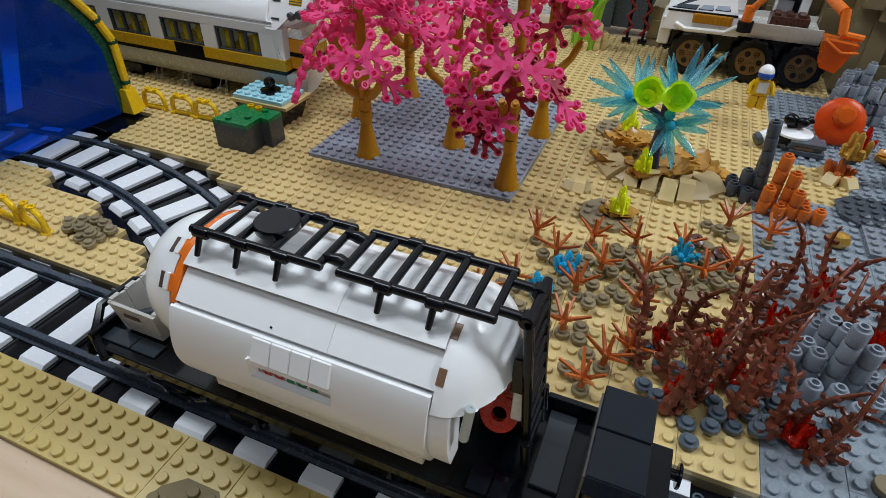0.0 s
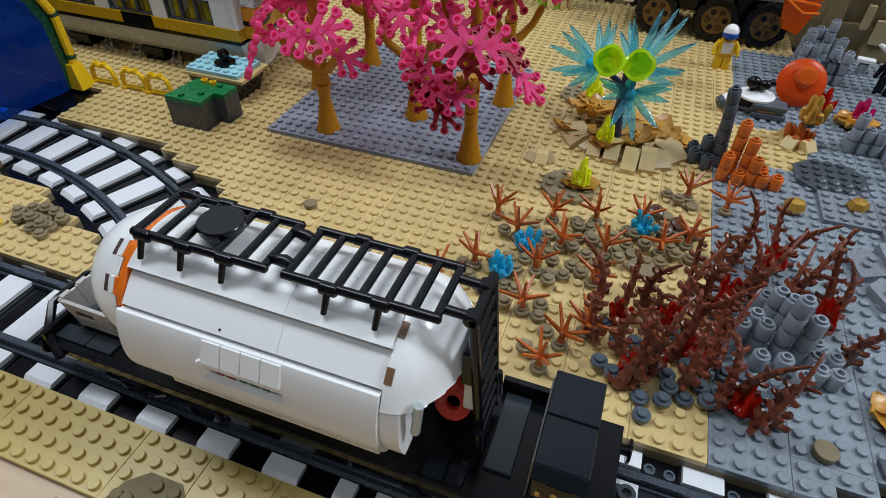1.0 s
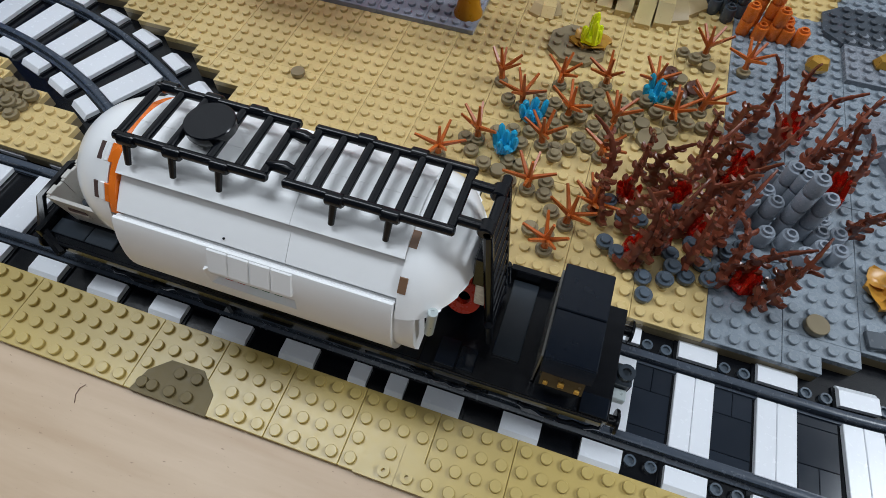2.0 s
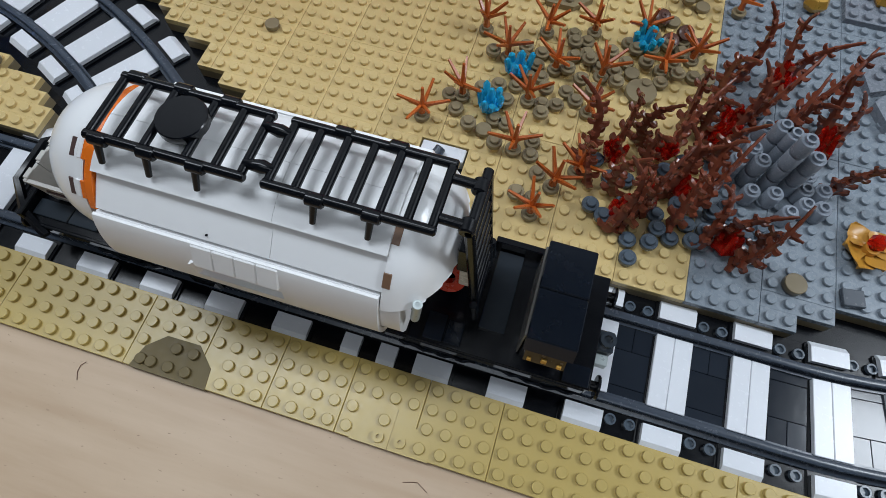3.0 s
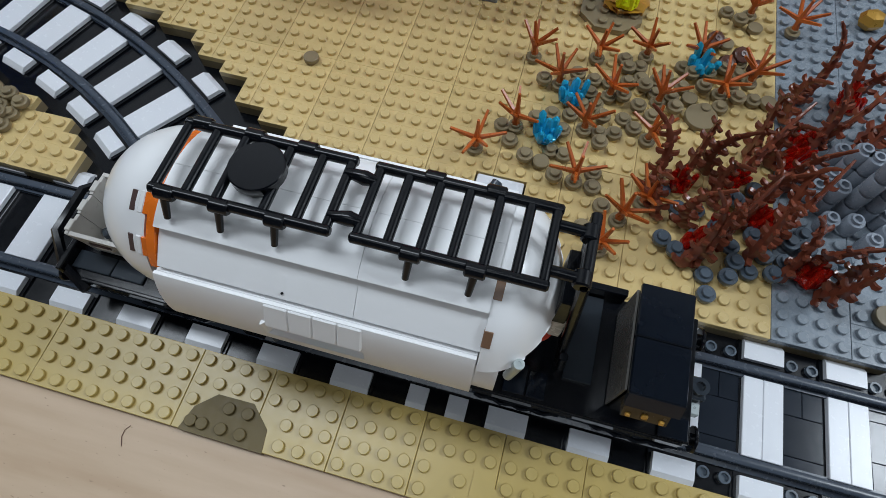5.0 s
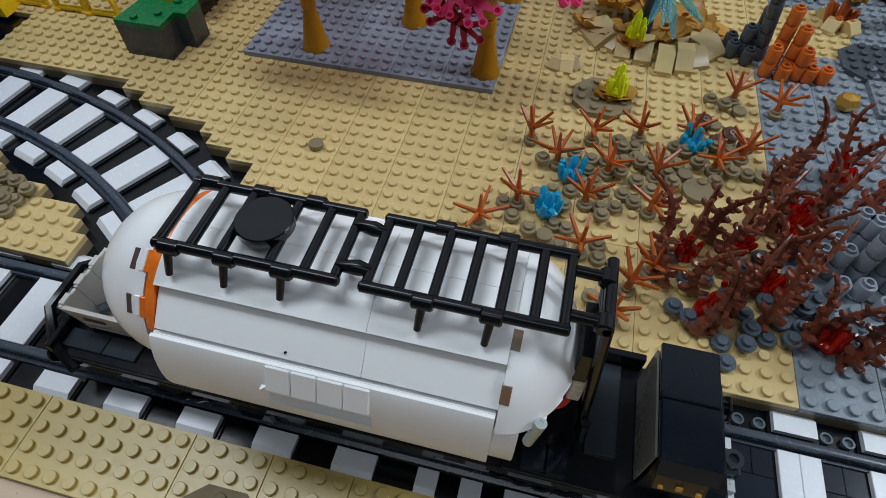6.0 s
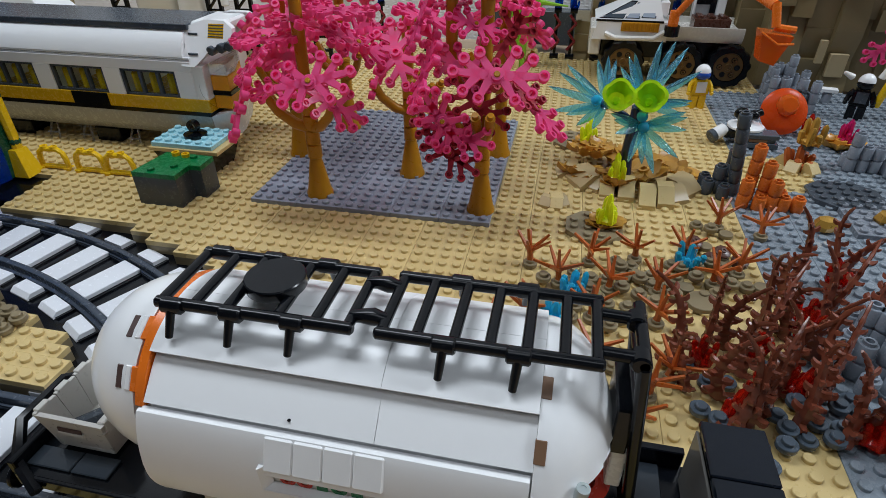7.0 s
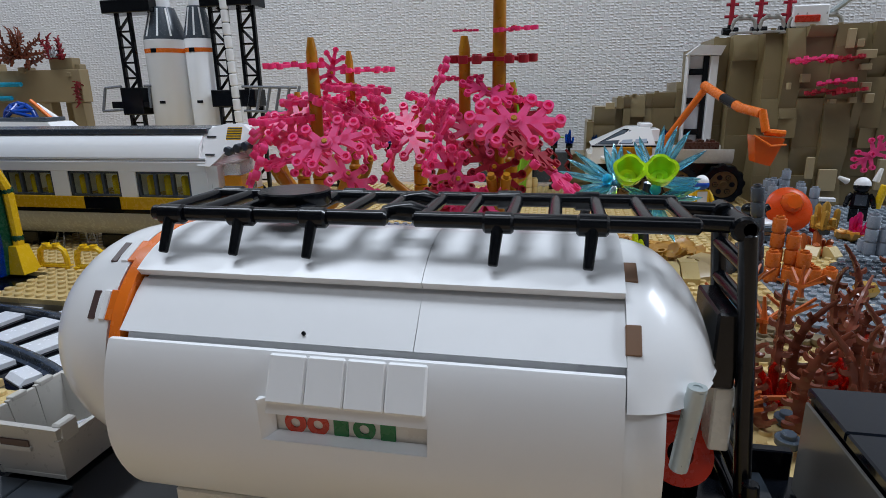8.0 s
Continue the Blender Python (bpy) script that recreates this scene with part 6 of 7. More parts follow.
def rover():
    t = thing("rover", "white six-wheeled toy rover with orange digger arm", "toy vehicle", place(-0.1, 63, 0))
    for u in (-7.6, -0.6, 5.0):
        for v in (-3.2, 3.2):
            wheel(t, u, v, 2.7)
    part("underframe", Geo().box(-10.5, -2.2, 3.0, 5.5, 2.2, 5.2, 0.1), "black", t)
    part("deck", Geo().along([(-3.4, 6.0), (-3.0, 5.3), (3.0, 5.3), (3.4, 6.0), (3.4, 7.1), (3.1, 7.1), (3.1, 6.4), (-3.1, 6.4), (-3.1, 7.1), (-3.4, 7.1)], -2.8, 6.0), "aged_white", t, "white load deck")
    part("hood", Geo().add([(-11.8, -3.3, 5.2), (-2.8, -3.3, 5.2), (-2.8, 3.3, 5.2), (-11.8, 3.3, 5.2), (-11.2, -3.2, 7.6), (-2.8, -3.2, 7.4), (-2.8, 3.2, 7.4), (-11.2, 3.2, 7.6)], [(3, 2, 1, 0), (4, 5, 6, 7), (0, 1, 5, 4), (1, 2, 6, 5), (2, 3, 7, 6), (3, 0, 4, 7)]), "white", t)
    part("bumper", Geo().tube([(-10.2, -3.4, 6.0), (-9.0, -4.0, 5.6), (-4.5, -4.0, 5.7), (-3.2, -3.4, 6.4)], 0.3, 8).box(-12.0, -3.0, 3.2, -10.6, 3.0, 6.6, 0.15), "aged_white", t)
    grille = Geo().box(-8.4, -3.5, 6.3, -3.9, -3.25, 7.4, 0.06)
    for k in range(9):
        grille.box(-8.25 + 0.48 * k, -3.6, 6.4, -8.0 + 0.48 * k, -3.48, 7.3, 0.02)
    part("grille", grille, "bark", t, "ochre side grille with upright slats")
    part("cabin", Geo().add([(-11.6, -3.0, 7.6), (-3.4, -3.0, 7.5), (-3.4, 3.0, 7.5), (-11.6, 3.0, 7.6), (-6.9, -1.9, 9.85), (-4.2, -2.2, 9.85), (-4.2, 2.2, 9.85), (-6.9, 1.9, 9.85)], [(3, 2, 1, 0), (4, 5, 6, 7), (0, 1, 5, 4), (1, 2, 6, 5), (2, 3, 7, 6), (3, 0, 4, 7)]), "white", t)
    panes = ((((-10.8, 7.8), (-8.3, 7.8), (-7.0, 9.55), (-7.6, 9.55)), "blue_grey"), (((-7.9, 7.85), (-6.4, 7.85), (-6.25, 9.4), (-6.75, 9.4)), "pane_blue"), (((-6.0, 7.95), (-4.5, 7.95), (-4.65, 9.4), (-5.85, 9.4)), "pane_blue"))
    for q, mat in panes:
        cx, cz = sum(x for x, z in q) / 4, sum(z for x, z in q) / 4
        rim = [Vector((cx + (x - cx) * 1.16, -3.0 + (cz + (z - cz) * 1.12 - 7.55) / 2.3 * 0.98, cz + (z - cz) * 1.12)) for x, z in q]
        g = Geo().add([p + Vector((0, -0.04, -0.01)) for p in rim] + [p + Vector((0, 0.12, 0)) for p in rim], [(0, 1, 2, 3), (7, 6, 5, 4), (0, 4, 5, 1), (1, 5, 6, 2), (2, 6, 7, 3), (3, 7, 4, 0)])
        part("window_rim", g, "black", t, "thin black rim of a window")
        face = [Vector((x, -3.0 + (z - 7.55) / 2.3 * 0.98, z)) for x, z in q]
        a = [p + Vector((0, -0.07, -0.02)) for p in face]
        b = [p + Vector((0, 0.12, 0)) for p in face]
        part("window", Geo().add(a + b, [(0, 1, 2, 3), (7, 6, 5, 4), (0, 4, 5, 1), (1, 5, 6, 2), (2, 6, 7, 3), (3, 7, 4, 0)]), mat, t, "tinted window pane")
    part("sill_line", Geo().box(-11.5, -3.25, 7.35, -3.4, -3.05, 7.6, 0.03), "black", t)
    part("cab_cap", Geo().box(-5.4, -1.6, 9.8, -3.8, 1.6, 10.35, 0.15).box(-4.0, -1.8, 8.0, -2.9, 1.8, 9.6, 0.1), "white", t)
    part("load_box", Geo().box(0.2, -2.4, 6.4, 4.4, 0.4, 7.9, 0.05).box(0.5, -2.1, 7.9, 1.2, -0.2, 8.2).box(1.9, -2.1, 7.9, 2.6, -0.2, 8.2).box(3.2, -2.1, 7.9, 3.9, -0.2, 8.2), "brown", t, "dark brown load box")
    p0, p1, p2, p3, p4 = Vector((-2.4, -3.4, 8.2)), Vector((1.3, -6.0, 14.7)), Vector((3.5, -12.6, 12.5)), Vector((4.6, -16.4, 12.0)), Vector((5.0, -17.0, 10.2))
    arm = part("arm", Geo().rod((-2.4, -3.4, 6.6), (-2.4, -3.4, 8.9), 0.6, 10).rod(p0, p1, 0.42, 10, b=0.08).rod(p1 + Vector((-0.3, 0, 0.3)), p1.lerp(p2, 0.55), 0.52, 10, b=0.08).rod(p1.lerp(p2, 0.85), p2, 0.52, 10).rod(p2, p3, 0.5, 10).rod(p3 + Vector((0, 0, 0.3)), p4, 0.42, 10), "orange", t, "orange jointed digger arm")
    part("arm_joint", Geo().rod(p1.lerp(p2, 0.53), p1.lerp(p2, 0.87), 0.54, 10), "black", arm)
    part("arm_base", Geo().lathe(((0.9, 0), (0.9, 1.2)), -2.4, -3.4, 6.0, 14), "black", arm)
    c = p4 + Vector((0.1, 0, -1.5))
    tub = Geo().add([c + Vector(q) for q in ((-1.5, -1.2, 1.2), (1.4, -1.2, 0.9), (1.4, 1.2, 0.9), (-1.5, 1.2, 1.2), (-1.1, -1.0, -1.5), (0.4, -1.0, -1.9), (0.4, 1.0, -1.9), (-1.1, 1.0, -1.5))], [(0, 1, 2, 3), (7, 6, 5, 4), (4, 5, 1, 0), (5, 6, 2, 1), (6, 7, 3, 2), (7, 4, 0, 3)])
    part("bucket", tub, "clear_orange", arm, "clear orange bucket")
    part("bucket_rim", Geo().rod(c + Vector((-1.6, -1.3, 1.25)), c + Vector((0.1, -1.35, 0.2)), 0.12, 6).rod(c + Vector((0.1, -1.35, 0.2)), c + Vector((1.5, -1.3, 0.3)), 0.12, 6).rod(c + Vector((-0.2, 0, 1.5)), c + Vector((1.7, 0, 1.3)), 0.35, 8), "orange", arm)


rover()


# ---- rocky cliffs ----
def cliff(name, label, u0, u1, v0, depth, skyline, seed, material="cliff_tan"):
    """Columns of bricks and slopes of mixed height; the face swells and falls back in broad waves."""
    t = thing(name, label, "rock cliff", kind="structure")
    rnd = random.Random(seed)
    u, small = u0, Geo()
    while u < u1:
        w = rnd.choice((1, 2, 2, 3))
        top, z = skyline(u + w / 2), 0.0
        while z < top - 0.3:
            h = min(rnd.choice((1.2, 2.4, 3.6, 3.6, 6.0, 6.0)), top - z)
            if top - z - h < 0.8:
                h = top - z
            out = 1.3 * noise.noise(Vector((u * 0.21, z * 0.17, seed))) + rnd.uniform(-0.06, 0.06)
            y0, y1, kind = v0(u) - out, v0(u) - out + depth, rnd.random()
            if kind < 0.3:  # sloping back towards the top
                g = Geo().along([(y0, z), (y1, z), (y1, z + h), (y0 + min(1.0, h * 0.4), z + h), (y0, z + h * 0.15)], u + 0.01, u + w - 0.01)
            elif kind < 0.48:  # overhanging
                g = Geo().along([(y0 + 0.7, z), (y1, z), (y1, z + h), (y0, z + h), (y0, z + h * 0.8)], u + 0.01, u + w - 0.01)
            elif kind < 0.72:  # turned sideways
                a, b = (0.0, 0.55) if kind < 0.6 else (0.55, 0.0)
                g = Geo().prism([(u + 0.01, y0 + a), (u + w - 0.01, y0 + b), (u + w - 0.01, y1), (u + 0.01, y1)], z + 0.005, z + h - 0.005)
            else:
                g = Geo().box(u + 0.01, y0, z + 0.005, u + w - 0.01, y1, z + h - 0.005, 0.02)
            part("rock_brick", g, material, t)
            z += h
        if rnd.random() < 0.5:
            small.stud(u + 0.5, v0(u) + 0.6, top)
        u += w
    tagged(part("top_studs", small, material, t), kind="stuff")
    return t


def skyline_right(u):
    pts = ((-14, 2.0), (-11.2, 11.2), (-7.4, 13.6), (-1.2, 14.2), (0.8, 14.6), (1.6, 18.4), (3.4, 20.4), (5, 21.1), (11.3, 21.5), (40, 22.4))
    for (a, p), (b, q) in zip(pts, pts[1:]):
        if u <= b:
            return p + (q - p) * max(0.0, (u - a) / (b - a))
    return 22.4


def cliffs():
    c = cliff("cliff", "dark tan rock cliff built of stepped bricks", -14, 40, lambda u: 69.0 if u < 3 else 69.0 - min(8.0, (u - 3) * 1.2), 8, skyline_right, 15)
    for u, z, w, h in ((17.0, 18.9, 0.8, 2.2), (18.1, 19.0, 0.7, 0.9), (18.2, 17.7, 2.1, 1.0), (18.8, 16.4, 1.2, 0.7), (19.2, 13.9, 1.1, 1.1), (19.8, 12.6, 1.0, 1.1), (18.2, 12.6, 0.8, 0.7), (12.6, 15.1, 1.0, 1.0), (16.0, 12.6, 0.8, 0.5), (14.7, 3.4, 0.8, 2.7), (16.2, 1.9, 2.0, 2.7), (22.6, 2.1, 1.2, 3.8), (11.2, 14.3, 0.4, 0.8), (-9.5, 12.0, 1.2, 0.9)):
        part("facing_tile", Geo().box(u, -0.2, z, u + w, 0.4, z + h, 0.05), "facing_tan", c, "light tan facing tile", place(0, 60.4 if u > 10 else 61.5 if u > 0 else 68.2, 0))
    for u, z, mat in ((13.4, 17.7, "pink"), (16.8, 17.7, "plum"), (16.2, 15.1, "pink"), (15.2, 14.0, "plum"), (17.8, 14.0, "plum")):
        solid("coral_branch", (LEAF if mat == "pink" else LEAF_DARK).copy(), mat, "bright pink coral sprig growing on the cliff" if mat == "pink" else "dark plum coral sprig growing on the cliff", "coral", place(u, 59.4, z, 10, 4, 12 * u, 0.8), "coral sprigs on the cliff")
    t = thing("white_gate", "white hooded gate tower with grey and black lining", "gate", place(2.6, 67.4, 0))
    part("gate_post", Geo().box(-1.9, -0.7, 0, -1.6, 0.7, 19.0, 0.06), "white", t)
    part("gate_post", Geo().box(1.0, -0.9, 0, 2.0, 0.9, 18.8, 0.08), "white", t)
    part("gate_back", Geo().box(-1.6, 0.2, 0, 0.3, 0.5, 18.9, 0.05), "cool_white", t)
    part("gate_strip", Geo().box(0.3, -0.1, 0, 1.0, 0.5, 18.9, 0.05), "black", t)
    for z in (8.4, 12.6, 16.4):
        part("gate_bar", Geo().box(-1.6, -0.2, z, 0.3, 0.2, z + 0.8, 0.05), "black", t)
    hood = Geo().add([(-2.1, -1.2, 19.0), (2.1, -1.2, 18.8), (2.1, 0.9, 18.8), (-2.1, 0.9, 19.0), (-0.6, -1.4, 20.2), (2.6, -1.4, 20.0), (2.6, 0.9, 20.0), (-0.6, 0.9, 20.2)], [(3, 2, 1, 0), (4, 5, 6, 7), (0, 1, 5, 4), (1, 2, 6, 5), (2, 3, 7, 6), (3, 0, 4, 7)])
    part("gate_cap", hood, "white", t, "white sloping hood")
    left = thing("left_cliff", "tan brown rock wall with a recess", "rock cliff", kind="structure")
    for u0, u1, v0, z0, z1 in ((-114, -92.6, 64, 14.2, 19.4), (-98.2, -93.8, 64.2, 19.4, 21.2), (-95.2, -93.0, 64.1, 0, 14.2), (-114, -99.2, 64.1, 0, 14.2), (-99.2, -95.2, 67.0, 0, 14.2), (-93.8, -92.9, 64.6, 19.4, 20.2), (-110, -108.6, 64.3, 19.4, 20.6), (-104.0, -102.8, 63.6, 19.0, 19.9), (-94.9, -94.2, 63.8, 18.2, 18.9)):
        part("rock_brick", Geo().box(u0, v0, z0, u1, max(66.0, v0 + 1.2), z1, 0.08), "rock_light", left)
    for z, u in ((17.2, -103.4), (15.0, -105.8)):
        solid("cyan_rod", Geo().rod((u - 8, 63.2, z), (u, 63.2, z), 0.4, 10, b=0.1), "clear_cyan", "clear cyan rod on the far rock", "rod")
    for k in range(13):
        a = -78 + 14 * k
        solid("seaweed", stalk(60 + k, 5.4), "reddish_brown", "reddish brown seaweed sprawling over the rock", "seaweed", place(-104.0 + 0.25 * k, 63.0, 21.2 if abs(a) < 70 else 20.6, -12 + 5 * (k % 3), a, 40 * k), "seaweed on the far rock")
    for k, (u, a) in enumerate(((-97.4, -24), (-96.5, -4), (-95.6, 14), (-94.9, 30), (-92.8, 172))):
        solid("seaweed", stalk(80 + k, 4.4), "maroon", "dark red seaweed tendril on the rock", "seaweed", place(u, 63.8, 21.0 if k < 4 else 17.4, 0, a, 55 * k), "seaweed on the far rock")
    solid("crystal", crystal(91, 1.8, 0.9), "clear_white", "clear white crystal between seaweed tendrils", "crystal", place(-96.2, 63.4, 21.2))
    # small things along the cliff top
    for k, u in enumerate((6.2, 9.4, 12.6, 15.8)):
        fence(aged=True, m=place(u, 63.0, 21.0))
    t = thing("red_machine", "small white and red machine on the cliff top", "toy machine", place(13.0, 63.5, 21.6))
    part("body", Geo().box(-1.5, -0.8, 0, 2.6, 0.8, 2.6, 0.15), "white", t)
    part("red_panel", Geo().box(-1.2, -1.0, 0.6, 1.6, -0.7, 1.4, 0.1), "red", t)
    part("arm", Geo().rod((2.4, 0, 1.2), (5.2, 0, 3.4), 0.35, 8), "steel", t)
    for k, u in enumerate((4.7, 8.0, 11.2)):
        t = thing("coral_post", "plum coral on a black post", "coral", place(u, 63.2, 21.0), "coral posts on the cliff top")
        part("foot", Geo().rod((-0.9, 0, 0.5), (0.9, 0, 0.5), 0.45, 10).rod((0, 0, 0), (0, 0, 1.2), 0.35, 8), "black", t)
        part("stem", Geo().rod((0, 0, 1.0), (0, 0, 6.0), 0.28, 8).rod((-0.8, 0, 2.2), (0.8, 0, 2.2), 0.2, 6).rod((-0.7, 0, 3.6), (0.7, 0, 3.6), 0.2, 6).rod((-0.7, 0, 5.0), (0.7, 0, 5.0), 0.2, 6), "plum", t)


# ---- fences, blocks, monorail, tunnel ----
def fence_geo():
    g = Geo()
    pts = [(-1.35, 0, 0.3), (-1.35, 0, 1.0), (-1.2, 0, 1.6), (-0.8, 0, 1.95), (0.8, 0, 1.95), (1.2, 0, 1.6), (1.35, 0, 1.0), (1.35, 0, 0.3)]
    g.tube(pts, 0.25, 8).box(-1.5, -0.25, 0.12, 1.5, 0.25, 0.42, 0.05)
    for x in (-0.5, 0.5):
        g.lathe(((0.32, 0), (0.32, 0.24), (0.2, 0.24), (0.2, 0.05)), x, 0, 2.05, 12)
    for x in (-1.3, 1.3):
        g.box(x - 0.3, -0.4, -0.02, x + 0.3, 0.4, 0.3, 0.05)
    return g


FENCES = {}


def fence(aged=False, m=None):
    key = "fence_grey" if aged else "yellow"
    if key not in FENCES:
        FENCES[key] = fence_geo().mesh("fence")
    label = "pale grey toy fence on the cliff top" if aged else "yellow toy fence with rounded top"
    return solid("fence", FENCES[key], key, label, "fence", m, "fences on the cliff" if aged else "yellow fences")


cliffs()


def left_side():
    for u in (-59.9, -56.0, -52.9):
        fence(m=place(u, 22.3, 0, rz=2))
    for u, v, r in ((-51.0, 1.3, -8), (-54.2, 1.4, -4), (-57.4, 1.5, 0)):
        fence(m=place(u, v, 0, rz=r))
    scatter_rounds("round_plate", ROUND_PLATE.copy(), "dark_tan", "dark tan round plate in a low heap", [(-48.6, 3.4, 0), (-47.6, 2.6, 0), (-46.6, 2.6, 0), (-47.4, 3.6, 0.2), (-46.4, 3.5, 0.2), (-48.4, 2.0, 0.2), (-45.6, 2.2, 0), (-46.8, 1.6, 0), (-45.6, 1.3, 0), (-45.2, 3.0, 0.3), (-49.2, 2.7, 0.1), (-46.0, 1.9, 0.4), (-47.2, 2.2, 0.45)], "round plates on the island")
    # green-topped block
    t = thing("green_block", "dark grey block with a green studded top", "block", place(0, 0, 0))
    foot = [(-47.9, 18), (-44, 18), (-44, 20), (-43, 20), (-43, 22), (-47.4, 22)]
    part("body", Geo().prism(foot, 0, 2.5), "dark_grey", t)
    part("top_plate", Geo().prism(foot, 2.5, 2.9).stud(-46.5, 18.6, 2.9).stud(-45, 19.5, 2.9).stud(-44.4, 21.4, 2.9), "green", t, "green plate with a few studs")
    part("yellow_stud", Geo().hollow(-46.2, 21.6, 2.9, 0.34, 0.3, 0.2).hollow(-45.2, 21.5, 2.9, 0.34, 0.3, 0.2), "yellow", t)
    # aqua-topped block
    t = thing("aqua_block", "dark block with an aqua studded top and black clip", "block", place(-50.2, 23.7, 0))
    part("body", Geo().add([(0.6, 0.6, 0.0), (5.6, 0.6, 0.0), (5.6, 3.6, 0.0), (0.6, 3.6, 0.0), (0, 0, 2.2), (6.2, 0, 2.2), (6.2, 4.2, 2.2), (0, 4.2, 2.2)], [(3, 2, 1, 0), (4, 5, 6, 7), (0, 1, 5, 4), (1, 2, 6, 5), (2, 3, 7, 6), (3, 0, 4, 7)]), "black", t)
    part("tan_layer", Geo().box(-0.2, -0.2, 2.15, 6.6, 4.4, 2.5), "tan", t)
    part("top_plate", plate_mesh(6, 4, "aqua"), "aqua", t, "pale aqua studded plate", place(0, 0, 2.9))
    part("clip", Geo().lathe(((1.05, 2.9), (1.05, 3.2), (0.5, 3.3)), 3.3, 2.0, 0, 12).lathe(((0.28, -0.25), (0.55, -0.25), (0.55, 0.25), (0.28, 0.25), (0.28, -0.25)), n=12, m=turn(3.3, 2.0, 3.9, rx=90), cap0=False, cap1=False), "black", t, "black ring clip")


left_side()


def monorail():
    t = thing("monorail_train", "white toy monorail with yellow stripe and tinted windows", "toy train", place(0, 28.0, 0))
    x0, x1 = -106.0, -47.4
    part("skirt", Geo().along([(1.2, 1.5), (7.0, 1.5), (7.7, 2.6), (7.9, 3.9), (0, 3.9), (0.2, 2.6)], x0, x1 + 0.9), "train_grey", t, "grey lower body")
    part("dark_line", Geo().box(x0, -0.03, 3.9, x1 + 1.0, 7.93, 4.3, 0.02), "black", t)
    part("yellow_stripe", Geo().box(x0, -0.05, 4.3, x1 + 1.1, 7.95, 5.5, 0.03), "stripe_yellow", t)
    spans = [(-54.95, -49.2), (-62.5, -56.75), (-70.1, -64.35), (-77.6, -71.9), (-85.2, -79.4), (-92.8, -87.0)]
    edges = [x1] + [e for a, b in spans for e in (b, a)] + [x0]
    for b, a in zip(edges[0::2], edges[1::2]):
        part("wall_panel", Geo().box(a, 0, 5.5, b, 7.9, 7.95, 0.02), "white", t)
    part("upper_wall", Geo().box(x0, 0, 7.95, x1, 7.9, 8.87, 0.03), "white", t)
    part("roof_seam", Geo().box(x0, 0.06, 8.87, x1, 7.84, 9.02, 0.03).box(x0, 0.03, 9.06, x1, 7.87, 9.25, 0.03), "cool_white", t)
    part("seam_gap", Geo().box(x0, 0.12, 9.0, x1 - 0.1, 7.78, 9.08, 0.01), "dark_grey", t)
    for a, b in spans:
        g = Geo().box(a, 0.1, 5.5, a + 0.25, 0.5, 7.95, 0.03).box(b - 0.25, 0.1, 5.5, b, 0.5, 7.95, 0.03).box(a, 0.1, 7.72, b, 0.5, 7.95, 0.03).box(a, 0.1, 5.5, b, 0.5, 5.72, 0.03)
        w = part("window", g.box(a + 1.8, 0.1, 5.6, a + 2.1, 0.5, 7.9, 0.03).box(a + 3.65, 0.1, 5.6, a + 3.95, 0.5, 7.9, 0.03), "dark_grey", t, "dark window frame")
        part("pane", Geo().box(a + 0.2, 0.26, 5.6, b - 0.2, 0.34, 7.85, 0.01), "clear_smoke", w, "tinted pane").visible_shadow = False
        for k in range(3):
            part("seat", Geo().box(a + 0.55 + 1.85 * k, 0.6, 5.5, a + 1.25 + 1.85 * k, 1.3, 7.5, 0.2), "yellow", w, "yellow seat behind the glass")
    part("door_panel", Geo().box(-61.0, -0.1, 4.3, -57.0, 0.05, 5.5, 0.02), "black", t)
    part("roof", Geo().along([(0.02, 9.25), (7.88, 9.25), (7.6, 10.3), (6.9, 11.1), (6.5, 11.35), (1.4, 11.35), (1.0, 11.1), (0.3, 10.3)], x0, x1 - 0.6), "white", t)
    part("roof_strip", Geo().box(x0, 1.1, 11.35, x1 - 0.2, 6.8, 11.85, 0.05), "dark_grey", t, "dark grey roof strip")
    # nose: two cheeks that lean in with the roof, a light cluster behind a clear disc, and a sloping skirt
    side = [(-48.2, 8.55), (-46.9, 8.5), (-45.9, 9.4), (-45.4, 9.95), (-43.3, 10.9), (-43.4, 11.6), (-44.2, 12.15), (-46.0, 12.2), (-47.0, 11.95), (-48.3, 11.4), (-47.9, 10.2)]
    n = len(side)
    for far in (0, 1):
        lean = [(x, max(0.0, (z - 8.6) * 0.5)) for x, z in side]
        rows = [[(x, (7.9 - y + e) if far else (y - e), z) for (x, y), (_, z) in zip(lean, side)] for e in (0.08, -0.5)]
        faces = [tuple(range(n)), tuple(range(n, 2 * n))[::-1]] + [(k, k + n, (k + 1) % n + n, (k + 1) % n) for k in range(n)]
        part("nose_cheek", Geo().add(rows[0] + rows[1], faces), "white", t)
    part("nose_roof", Geo().box(-47.6, 1.6, 11.2, -44.4, 6.3, 12.0, 0.2), "white", t)
    m = turn(-44.95, 1.32, 11.35, rx=-26.6)
    grille = part("grille", Geo().box(-0.75, -0.04, -0.62, 0.75, 0.12, 0.62, 0.02, m), "stripe_yellow", t, "yellow grille sticker")
    for k in range(5):
        part("grille_bar", Geo().box(-0.72, -0.07, -0.52 + 0.24 * k, 0.72, -0.02, -0.44 + 0.24 * k, 0.01, m), "dark_grey", grille)
    for z, x in ((9.45, -47.1), (11.0, -47.2)):
        part("cheek_mark", Geo().box(x - 0.4, (z - 8.6) * 0.5 - 0.14, z, x + 0.5, (z - 8.6) * 0.5 + 0.1, z + 0.16, 0.02), "dark_grey", t)
